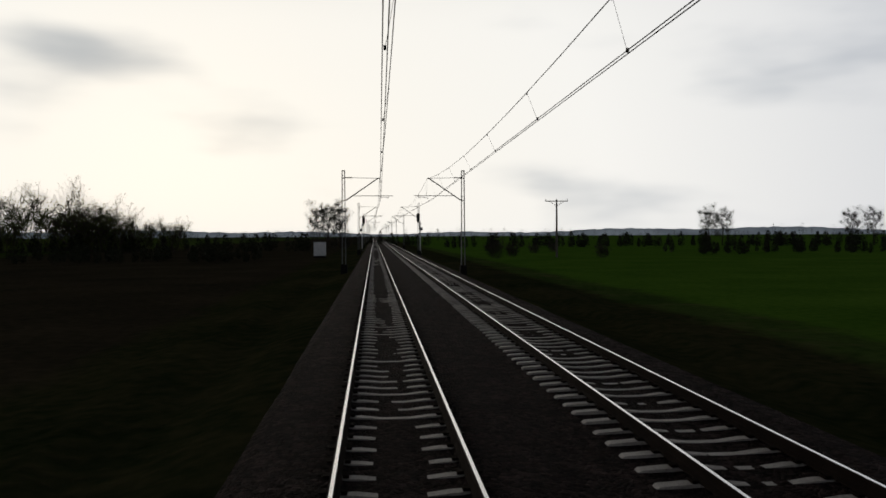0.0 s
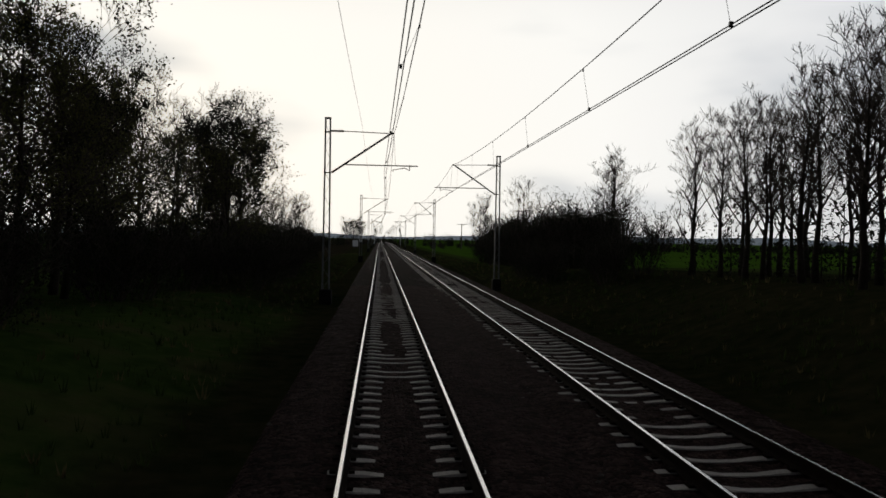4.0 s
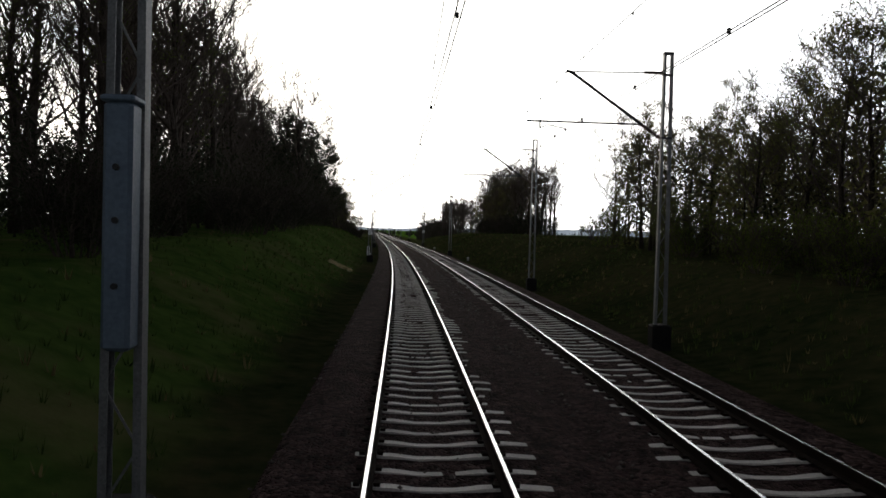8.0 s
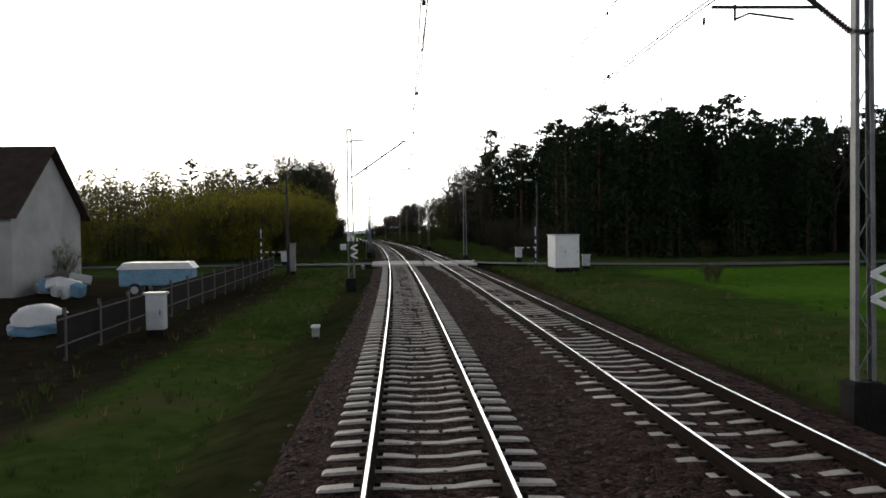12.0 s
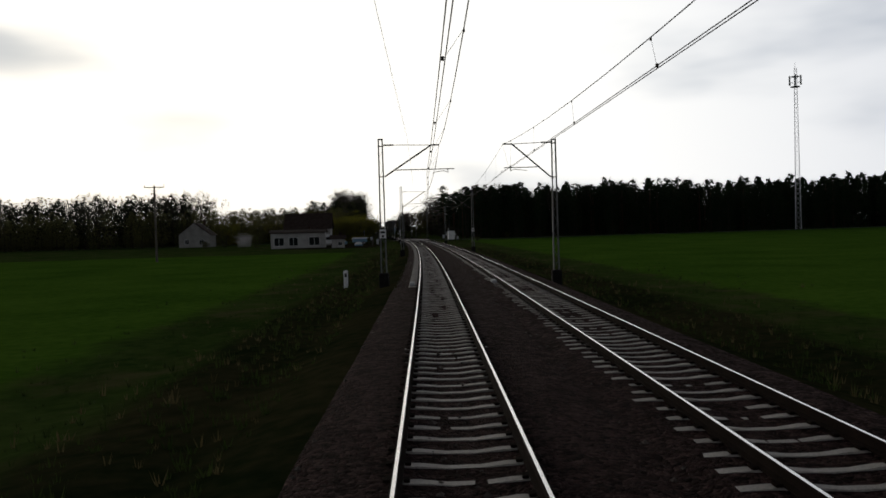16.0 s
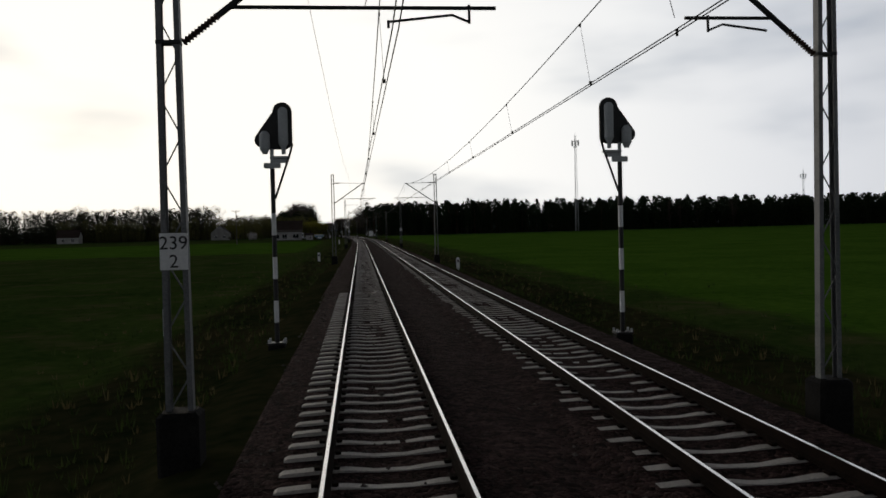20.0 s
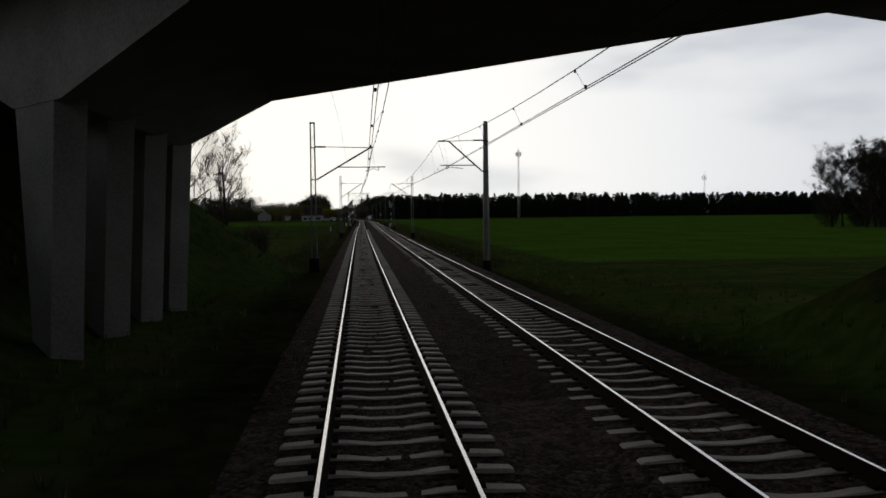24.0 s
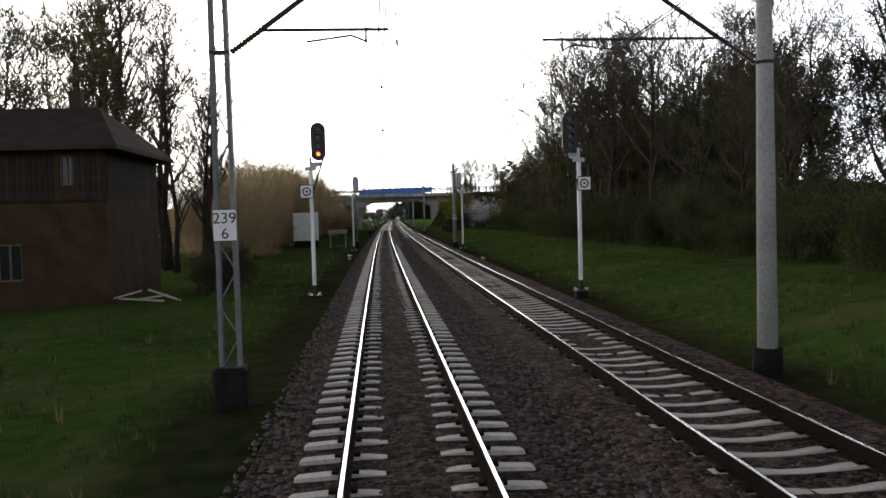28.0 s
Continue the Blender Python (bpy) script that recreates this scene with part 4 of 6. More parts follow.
        for r0, r1 in ((0.11, 0.16), (0.0, 0.045)):
            vs = [(r * math.cos(radians(a)) - q * 0.16, -0.115, top - 0.75 + r * math.sin(radians(a))) for a in range(0, 360, 15) for r in (max(r0, 0.001), r1)]
            fr.add(vs, [(2 * i2, 2 * i2 + 1, (2 * i2 + 3) % 48, (2 * i2 + 2) % 48) for i2 in range(24)])
        part("board_marks", fr, BLACK, sign)
    return base


for s, l, side, kind, red in ((767.0, -2.45, -1, True, False), (767.4, 6.4, 1, True, False), (1028.7, -2.62, -1, False, False), (1031.2, 6.45, 1, False, False),
                              (1067.6, -2.72, -1, False, True), (1069.2, 6.75, 1, False, False), (-145, -2.45, -1, False, False), (-125, 6.9, 1, False, False)):
    sg = signal_mast(side, kind, red, 1020 < s < 1040)
    sg.matrix_basis = place(s, l, -0.25)


# ---- overbridge ----
def overbridge():
    """A slanting concrete frame bridge: haunched beam, slab piers in rows beside the tracks, blue screens and railings. Local x runs along the road."""
    m = place(BR_S, BR_L, 0, -BR_TURN)
    base = thing("overbridge", m, "grey concrete road overbridge with haunched beams and blue screen panels", "bridge", kind="structure")
    skew = 1.07
    b0, b1 = -4.25, 2.6
    top = lambda a: 7.10 - 0.019 * a
    sof = lambda u: float(np.interp(u, [-34, -14.6, -12.4, -10.4, -6.2, 7.4, 10.4, 12.2, 14.4, 34], [5.9, 5.4, 4.62, 4.62, 5.56, 5.52, 4.54, 4.54, 5.3, 5.9]))
    us = sorted(set(list(np.linspace(-33, 33, 34)) + [-14.6, -12.4, -10.4, -6.2, 7.4, 10.4, 12.2, 14.4]))
    vs, fs = [], []
    for u in us:
        for b, z in ((b0, sof(u)), (b0 - 0.02, top(u) - 0.38), (b1 + 0.02, top(u) - 0.38), (b1, sof(u))):
            vs.append((u - skew * b, b, z))
    for i in range(len(us) - 1):
        fs += [(i * 4 + j, i * 4 + (j + 1) % 4, i * 4 + 4 + (j + 1) % 4, i * 4 + 4 + j) for j in range(4)]
    fs += [(3, 2, 1, 0), tuple(len(vs) - 4 + j for j in range(4))]
    part("deck_beam", Shape().add(vs, fs), CONCRETE, base, "haunched concrete beam, stained grey")
    xs = np.linspace(-44, 44, 45)
    slab, n = Shape(), len(xs)
    for ring in (((-6.5, -0.30), (-4.0, -0.42), (2.4, -0.42), (4.8, -0.30), (4.8, 0.0), (-6.5, 0.0)),):
        vs = [(x, b, top(x) + dz) for x in xs for b, dz in ring]
        k = len(ring)
        slab.add(vs, [(i * k + j, i * k + (j + 1) % k, i * k + k + (j + 1) % k, i * k + k + j) for i in range(n - 1) for j in range(k)])
    part("deck_slab", slab, CONCRETE, base, "concrete deck slab with overhanging edges")
    for y, o in ((-6.5, -1), (4.8, 1)):
        vs = [(x, y + o * q, top(x) + dz) for x in xs for q, dz in ((-0.35, 0.07), (0.06, 0.07), (0.06, -0.5), (0.0, -0.5), (-0.35, -0.02))]
        part("edge_beam", Shape().add(vs, [(i * 5 + j, i * 5 + (j + 1) % 5, i * 5 + 5 + (j + 1) % 5, i * 5 + 5 + j) for i in range(n - 1) for j in range(5)]), CONCRETE, base, "pale concrete edge beam")
    road_ = Shape().add([(x, y, top(x) + 0.03) for x in xs for y in (-5.4, 3.8)], [(2 * i, 2 * i + 2, 2 * i + 3, 2 * i + 1) for i in range(n - 1)])
    part("carriageway", road_, ASPHALT, base)
    for u0 in (-11.2, 11.75):
        for b in (-3.93, -1.85, 0.2, 2.25):
            a = u0 - skew * b
            z1 = 4.75
            pier = Shape().add([(a + sx * hw, b + sy * 0.3, z) for z, hw in ((-1.5, 0.26), (0.6, 0.42), (z1, 0.85)) for sx, sy in ((-1, -1), (1, -1), (1, 1), (-1, 1))],
                               [(3, 2, 1, 0), (8, 9, 10, 11)] + [(k + i, k + (i + 1) % 4, k + 4 + (i + 1) % 4, k + 4 + i) for k in (0, 4) for i in range(4)])
            part("pier", pier, CONCRETE, base, "tapered concrete slab pier")
    for y, xa, xb, o in ((-6.5, -2.0, 17.4, 1), (4.8, -16.0, 4.0, -1)):
        count = 10
        w = (xb - xa) / count
        for i in range(count):
            x = xa + i * w
            part("screen_panel", Shape().box((x + w / 2, y, top(x + w / 2) + 0.70), (w - 0.02, 0.05, 1.06), cut=0.01), BLUE, base, "blue sheet panel")
        for i in range(count + 1):
            x = xa + i * w
            post = Shape().tube([(x, y + 0.05 * o, top(x) - 0.1), (x, y + 0.05 * o, top(x) + 1.5), (x - 0.10, y + 0.1 * o, top(x) + 1.85), (x - 0.30, y + 0.2 * o, top(x) + 2.25)], 0.085, 6)
            part("screen_post", post, BLACK, base, "curved steel post")
        for x0, x1 in ((-44, xa - 0.1), (xb + 0.1, 44)):
            part("handrail", Shape().tube([(x0, y, top(x0) + 0.92), (x1, y, top(x1) + 0.92)], 0.115, 8), BLACK, base)
            x, thin = x0 + 0.6, False
            while x < x1:
                if thin:
                    part("thin_post", Shape().tube([(x, y, top(x)), (x, y, top(x) + 1.4)], 0.035, 6), BLACK, base)
                else:
                    part("baluster", Shape().box((x, y, top(x) + 0.45), (0.14, 0.12, 0.95), cut=0.01), BLACK, base)
                x, thin = x + 0.8, not thin
    return base


overbridge()

# ---- level crossing ----
road = Shape()
rp = []
for l, z, s in zip(ROAD_L, ROAD_Z, ROAD_S):
    z = max(z, float(ground_z(s, l)) + 0.05)
    rp += [spot(s - 2.15, l, z), spot(s + 2.15, l, z)]
road.add(rp, [(2 * i, 2 * i + 2, 2 * i + 3, 2 * i + 1) for i in range(len(ROAD_L) - 1) if i != 4])
tagged(new("road", road.mesh("road", ASPHALT)), "narrow grey asphalt road leading to the level crossing", "road", kind="structure")
slabs = thing("crossing_deck", Matrix(), "pale concrete slabs laid between and beside the rails", "level crossing", kind="structure")
for i in range(6):
    for l0, l1 in ((-2.15, -0.84), (-0.66, 0.66), (0.84, 1.98), (2.02, 3.16), (3.34, 4.66), (4.84, 6.15)):
        s = 403.4 + i * 1.15 if l1 < 2 else 404.55 + i * 1.1
        sl = Shape().box((0, 0, 0), (l1 - l0, 1.14 if l1 < 2 else 1.09, 0.16), cut=0.008)
        part("slab", sl, PANEL, slabs, m=place(s, (l0 + l1) / 2, -0.085 + 0.003 * ((i * 7 + int(l0 * 3)) % 3)))
    # toothed steel edging where the slabs end and between the tracks
    s = 404.2 + i * 1.1
    for l in (-2.19, 2.0, 6.19):
        for k in (-0.26, 0.26):
            part("edge_tooth", Shape().box((0, 0, 0), (0.1, 0.2, 0.14), cut=0.01), DARKSTEEL, slabs, m=place(s + k, l, -0.07))


lines_ = Shape()
for run in ((-2.3, -3.4, -4.6, -6.0), (6.3, 7.4, 8.6, 10.0)):
    for l0, l1 in zip(run, run[1:]):
        a, b = sorted((l0, l1))
        lines_.add([spot(float(np.interp(l, ROAD_L, ROAD_S)) + 1.92 + e * 0.07, l, float(np.interp(l, ROAD_L, ROAD_Z)) + 0.008) for l in (a, b) for e in (-1, 1)], [(0, 2, 3, 1)])
tagged(new("road_marking", lines_.mesh("road_marking", WHITE)), "worn white edge line along the asphalt before the slabs", "road marking", kind="structure")


def barrier(side):
    """A half-barrier drive with its banded post, lights and open boom."""
    base = thing("barrier_machine", Matrix(), "light grey barrier drive cabinet with a counterweight arm", "barrier", "crossing barriers")
    part("cabinet", Shape().box((0, 0, 0.75), (0.55, 0.5, 0.85), cut=0.05), GREYPAINT, base)
    part("lid", Shape().box((0, 0, 1.2), (0.6, 0.55, 0.07), cut=0.02), GREYPAINT, base)
    part("pedestal", Shape().box((0, 0, 0.12), (0.4, 0.4, 0.5), cut=0.03), FOUNDATION, base)
    for i in range(6):
        part("boom_section", Shape().box((side * (0.35 + i * 0.28), -0.2, 1.15 + 0.01 * i), (0.28, 0.05, 0.09), cut=0.01), BLACK if i % 2 else WHITE, base)
    cw = Shape().box((-side * 0.45, -0.2, 1.08), (0.35, 0.1, 0.22), cut=0.02)
    part("counterweight", cw, DARKSTEEL, base)
    return base


def warning_post():
    base = thing("warning_light_post", Matrix(), "black and white banded post with a warning light head", "warning light", "crossing lights")
    for i in range(8):
        part("post_section", Shape().tube([(0, 0, i * 0.32 - 0.1), (0, 0, i * 0.32 + 0.22)], 0.055, 8), BLACK if i % 2 else WHITE, base)
    head = Shape().box((0, 0.05, 2.75), (0.42, 0.14, 0.5), cut=0.08)
    part("light_head", head, BLACK, base)
    part("bell", Shape().tube([(0, 0, 2.4), (0, 0, 3.15), (0, 0, 3.3)], [0.05, 0.07, 0.02], 8), GREYPAINT, base)
    return base


bar = barrier(-1)
bar.matrix_basis = place(402.6, 10.8, -0.2, 180)
copy_thing(bar, place(403.0, -9.75, -0.2, 0))
wp = warning_post()
wp.matrix_basis = place(403.0, 12.25, -0.45)
copy_thing(wp, place(402.5, -11.8, -0.3))


def lamp_post(label):
    base = thing("street_lamp", Matrix(), label, "street lamp", "crossing lamps")
    part("pole", Shape().tube([(0, 0, -0.3), (0, 0, 6.9)], [0.11, 0.07], 10), DARKSTEEL, base)
    part("arm", Shape().tube([(0, 0, 6.85), (0.15, 0, 7.1), (0.6, 0, 7.2)], 0.035, 7), DARKSTEEL, base)
    part("lantern", Shape().box((0.75, 0, 7.2), (0.65, 0.26, 0.13), cut=0.05), GREYPAINT, base)
    return base


lp = lamp_post("dark lamp post with a flat grey lantern beside the crossing")
lp.matrix_basis = place(402.6, 12.5, -0.2, 180)
copy_thing(lp, place(416.0, -7.9, -0.1))


def sign_post(s, l, h):
    base = thing("road_sign", place(s, l, float(ground_z(s, l))), "small pale round sign on a thin grey post", "road sign")
    part("post", Shape().tube([(0, 0, -0.2), (0, 0, h)], 0.03, 8), GREYPAINT, base)
    part("plate", Shape().tube([(0, -0.035, h - 0.2), (0, -0.05, h - 0.2)], 0.21, 20), WHITE, base)


sign_post(402.0, 14.2, 1.65)


def cabinet(name, w, d, h, label, paint=None, plinth=0.25):
    base = thing(name, Matrix(), label, "cabinet", "trackside cabinets")
    part("body", Shape().box((0, 0, plinth + h / 2), (w, d, h), cut=0.02), paint or WHITE, base)
    roof = Shape().box((0, 0, plinth + h + 0.03), (w + 0.12, d + 0.12, 0.08), cut=0.02)
    part("roof", roof, paint or GREYPAINT, base)
    part("plinth", Shape().box((0, 0, plinth / 2 - 0.1), (w - 0.06, d - 0.06, plinth + 0.2), cut=0.01), FOUNDATION, base)
    n = max(1, round(w / 0.95))
    for i in range(n):
        x = -w / 2 + (i + 0.5) * w / n
        door = part("door", Shape().box((x, -d / 2 - 0.012, plinth + h / 2), (w / n - 0.06, 0.024, h - 0.16), cut=0.006), paint or WHITE, base)
        part("handle", Shape().box((x + w / n * 0.32, -d / 2 - 0.04, plinth + h * 0.5), (0.03, 0.03, 0.16), cut=0.006), DARKSTEEL, door)
    return base


def put(ob, s, l, turn=0.0, dz=0.0):
    ob.matrix_basis = place(s, l, float(ground_z(s, l)) + dz, turn)
    return ob


put(cabinet("equipment_kiosk", 1.7, 2.6, 2.25, "white equipment kiosk standing in the grass by the crossing"), 416.8, 11.6)
put(cabinet("trackside_cabinet", 0.5, 0.4, 0.75, "small light grey cabinet beside the kiosk", GREYPAINT), 416.2, 13.4)
put(cabinet("trackside_cabinet", 0.55, 0.45, 1.1, "light grey cabinet in the grass by the yard fence", GREYPAINT), 447.5, -8.0)
put(cabinet("equipment_kiosk", 2.6, 2.4, 2.9, "white equipment container by the signal", WHITE, 0.75), 1010.5, -8.35, 4)
put(cabinet("equipment_kiosk", 1.9, 1.6, 2.2, "white equipment kiosk beside the far signals"), -133, -9.2)


put(cabinet("trackside_cabinet", 0.38, 0.4, 1.9, "tall weathered grey cabinet beside the crossing lamp", CONCRETE), 416.6, -7.5)


def marker(s, l, h=0.35):
    base = thing("track_box", place(s, l, float(ground_z(s, l)) + 0.05), "small white-lidded track connection box", "track box", "track boxes")
    for x in (-0.08, 0.08):
        part("foot", Shape().box((x, 0, -0.02), (0.06, 0.3, 0.08), cut=0.01), DARKSTEEL, base)
    part("stand", Shape().box((0, 0, h * 0.36), (0.2, 0.2, h * 0.68), cut=0.02), CONCRETE, base, "weathered grey box")
    part("lid", Shape().box((0, 0, h * 0.85), (0.25, 0.25, h * 0.24), cut=0.02), WHITE, base)


for s, l in ((450.5, -2.75), (412.6, -2.75), (1043.4, -2.4), (189.0, -2.65), (188.5, 6.95), (235.0, -2.75), (234.6, 7.1), (401.0, 6.9)):
    marker(s, l)
marker(1044.6, 6.4, 0.2)


def stone_post(s, l):
    base = thing("distance_stone", place(s, l, float(ground_z(s, l)), 0), "white distance stone with a dark mark", "marker stone", "distance stones")
    part("stone", Shape().box((0, 0, 0.45), (0.26, 0.2, 1.1), cut=0.05), WHITE, base)
    part("mark", Shape().box((0, -0.105, 0.72), (0.13, 0.01, 0.22)), BLACK, base)


stone_post(722.5, 7.6)
stone_post(583, -5.2)
stone_post(700, -4.8)
stone_post(234.0, -3.0)
stone_post(758.7, -7.1)


def track_magnet(s, l):
    base = thing("track_magnet", place(s, l, -0.1), "grey train-stop magnet box fixed beside the rail", "track magnet", "magnets beside the rails")
    part("case", Shape().box((0, 0, 0), (0.22, 0.75, 0.14), cut=0.025), GREYPAINT, base)
    part("bracket", Shape().box((0.05, 0, -0.1), (0.3, 0.2, 0.08), cut=0.01), DARKSTEEL, base)


track_magnet(591.2, -1.12)
track_magnet(590.9, 2.95)


# ---- poles, pylons, radio mast ----
def wood_pole(name, h, arm, label):
    base = thing(name, Matrix(), label, "power pole", "power poles")
    part("pole", Shape().tube([(0, 0, -0.5), (0, 0, h)], [0.19, 0.13], 9), WOOD, base)
    a = Shape().box((0, 0, h - 0.2), (arm, 0.12, 0.13), cut=0.015)
    a.tube([(-arm * 0.36, 0, h - 0.2), (0, 0, h - 0.95)], 0.03, 5).tube([(arm * 0.36, 0, h - 0.2), (0, 0, h - 0.95)], 0.03, 5)
    part("crossarm", a, DARKSTEEL, base)
    for x in (-arm * 0.48, 0, arm * 0.48):
        i = Shape()
        insulator(i, (x, 0, h - 0.16), (x, 0, h + 0.2))
        part("insulator", i, PORCELAIN, base)
    return base


def a_frame(h, spread, label):
    base = thing("power_pylon", Matrix(), label, "power pylon", "power poles")
    for e in (-1, 1):
        leg = Shape()
        for o in (-0.09, 0.09):
            leg.tube([(e * spread + o, 0, -0.3), (e * 0.16 + o, 0, h)], 0.055, 5)
        z = 0.0
        i = 1
        while z < h - 0.5:
            u0, u1 = z / h, (z + 0.5) / h
            x0, x1 = e * (spread + (0.16 - spread) * u0), e * (spread + (0.16 - spread) * u1)
            leg.tube([(x0 + 0.09 * i, 0, z), (x1 - 0.09 * i, 0, z + 0.5)], 0.018, 4)
            z, i = z + 0.5, -i
        part("leg", leg, BLACK, base)
    part("brace", Shape().tube([(-spread * 0.55, 0, h * 0.45), (spread * 0.55, 0, h * 0.45)], 0.05, 5), DARKSTEEL, base)
    arm = Shape().box((0, 0, h - 0.1), (4.4, 0.16, 0.18), cut=0.02)
    arm.tube([(-1.6, 0, h - 0.15), (-0.1, 0, h - 1.3)], 0.04, 5).tube([(1.6, 0, h - 0.15), (0.1, 0, h - 1.3)], 0.04, 5)
    part("crossarm", arm, DARKSTEEL, base)
    for x in (-2.1, -0.6, 0.0, 0.6, 2.1):
        i = Shape()
        insulator(i, (x, 0, h), (x, 0, h + 0.45))
        part("insulator", i, PORCELAIN, base)
    return base


put(wood_pole("power_pole", 9.6, 3.2, "dark power pole with a braced crossarm in the field"), -6.4, 28.1)
put(wood_pole("power_pole", 9.0, 3.6, "dark power pole with a braced crossarm in the field"), -124, 28.4)
put(wood_pole("power_pole", 11.5, 3.0, "tall power pole with a crossarm behind the field"), 508, -40)
put(a_frame(13.0, 1.0, "dark steel lattice power pylon with a crossarm"), 732, -35.4)
put(a_frame(8.4, 5.2, "dark steel lattice trestle pylon with a crossarm on the bank"), 241.5, 22.8)


def radio_mast(h, label):
    base = thing("radio_mast", Matrix(), label, "radio mast", "radio masts")
    lat = Shape()
    for a in (90, 210, 330):
        c, s_ = math.cos(radians(a)), math.sin(radians(a))
        lat.tube([(c * 1.0, s_ * 1.0, -0.5), (c * 0.45, s_ * 0.45, h)], [0.10, 0.07], 5)
    z = 0.0
    while z < h - 1:
        for a in (90, 210, 330):
            r0, r1 = 1.0 - 0.55 * z / h, 1.0 - 0.55 * (z + 1.4) / h
            lat.tube([(r0 * math.cos(radians(a)), r0 * math.sin(radians(a)), z), (r1 * math.cos(radians(a + 120)), r1 * math.sin(radians(a + 120)), z + 1.4)], 0.04, 4)
        z += 1.4
    part("lattice", lat, GREYPAINT, base)
    for z0, z1, r in ((h - 5.6, h - 5.4, 1.3), (h - 2.6, h - 2.45, 1.2)):
        part("platform", Shape().tube([(0, 0, z0), (0, 0, z1)], r, 12), DARKSTEEL, base)
    for a in range(0, 360, 60):
        x, y = 1.75 * math.cos(radians(a)), 1.75 * math.sin(radians(a))
        part("antenna", Shape().box((x, y, h - 3.6), (0.42, 0.3, 2.6), cut=0.05), GREYPAINT, base)
        part("antenna_arm", Shape().tube([(x * 0.4, y * 0.4, h - 4.2), (x, y, h - 4.2)], 0.05, 5), DARKSTEEL, base)
    part("spike", Shape().tube([(0, 0, h - 0.5), (0, 0, h + 1.6)], 0.05, 5), DARKSTEEL, base)
    return base


put(radio_mast(47.5, "tall grey lattice radio mast with panel antennas above the wood"), 404, 116)
put(radio_mast(34.0, "slim grey radio mast far behind the fields"), 330, 300)


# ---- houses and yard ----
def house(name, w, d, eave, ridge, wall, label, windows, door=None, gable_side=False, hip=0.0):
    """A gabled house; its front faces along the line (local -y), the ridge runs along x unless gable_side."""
    base = thing(name, Matrix(), label, "house", "buildings by the line")
    t = 0.25
    body = Shape()
    front = [(x0, z0, ww, hh) for x0, z0, ww, hh in windows]
    xs = sorted({-w / 2, w / 2, *[a for o in front for a in (o[0] - o[2] / 2, o[0] + o[2] / 2)]})
    for x0, x1 in zip(xs, xs[1:]):
        mid = (x0 + x1) / 2
        here = [o for o in front if abs(o[0] - mid) < o[2] / 2]
        if here:
            o = here[0]
            if o[1] > 0:
                body.box((mid, -d / 2 + t / 2, o[1] / 2 - 0.3), (x1 - x0, t, o[1] + 0.6))
            body.box((mid, -d / 2 + t / 2, (o[1] + o[3] + eave) / 2), (x1 - x0, t, eave - o[1] - o[3]))
        else:
            body.box((mid, -d / 2 + t / 2, eave / 2 - 0.3), (x1 - x0, t, eave + 0.6))
    body.box((0, d / 2 - t / 2, eave / 2 - 0.3), (w, t, eave + 0.6))
    for e in (-1, 1):
        body.box((e * (w / 2 - t / 2), 0, eave / 2 - 0.3), (t, d - 2 * t, eave + 0.6))
    if hip:
        pass
    elif gable_side:
        for e in (-1, 1):
            body.prism([(-w / 2, eave), (w / 2, eave), (0, ridge)], e * d / 2 - (t if e > 0 else 0), e * d / 2 + (t if e < 0 else 0))
    else:
        for e in (-1, 1):
            x = e * (w / 2 - t / 2)
            body.add([(x - t / 2, -d / 2, eave), (x - t / 2, d / 2, eave), (x - t / 2, 0, ridge), (x + t / 2, -d / 2, eave), (x + t / 2, d / 2, eave), (x + t / 2, 0, ridge)],
                     [(0, 1, 2), (5, 4, 3), (0, 2, 5, 3), (1, 4, 5, 2)])
    wall_ob = part("wall", body, wall, base)
    joined = bmesh.new()
    joined.from_mesh(wall_ob.data)
    bmesh.ops.remove_doubles(joined, verts=joined.verts, dist=0.002)
    joined.to_mesh(wall_ob.data)
    joined.free()
    roof = Shape()
    o = 0.65 if hip else 0.45
    for e in (-1, 1):
        if gable_side:
            a = Vector((e * (w / 2 + o), 0, eave - o * (ridge - eave) / (w / 2)))
            n = [(a.x, -d / 2 - o, a.z), (a.x, d / 2 + o, a.z), (0, d / 2 + o, ridge), (0, -d / 2 - o, ridge)]
        else:
            a = Vector((0, e * (d / 2 + o), eave - o * (ridge - eave) / (d / 2)))
            n = [(-w / 2 - o, a.y, a.z), (w / 2 + o, a.y, a.z), (w / 2 + o, 0, ridge), (-w / 2 - o, 0, ridge)]
        n += [(x, y, z + 0.16) for x, y, z in n]
        roof.add(n, [(0, 1, 2, 3), (7, 6, 5, 4), (0, 4, 5, 1), (1, 5, 6, 2), (2, 6, 7, 3), (3, 7, 4, 0)])
    if hip:
        roof = Shape()
        a, b, z0 = w / 2 + o, d / 2 + o, eave - 0.12
        lo = [(-a, -b, z0), (a, -b, z0), (a, b, z0), (-a, b, z0)]
        up = [(x, y, z + 0.18) for x, y, z in lo]
        roof.add(lo + up + [(-a + hip, 0, ridge), (a - hip, 0, ridge)], [(3, 2, 1, 0), (0, 1, 5, 4), (1, 2, 6, 5), (2, 3, 7, 6), (3, 0, 4, 7), (4, 5, 9, 8), (6, 7, 8, 9), (5, 6, 9), (7, 4, 8)])
    part("roof", roof, ROOF, base, "dark pitched roof")
    ch = Shape().box((w * 0.2, d * 0.1 if not gable_side else d * 0.2, ridge + 0.1), (0.5, 0.5, 1.4), cut=0.02)
    part("chimney", ch, OLDBRICK, base)
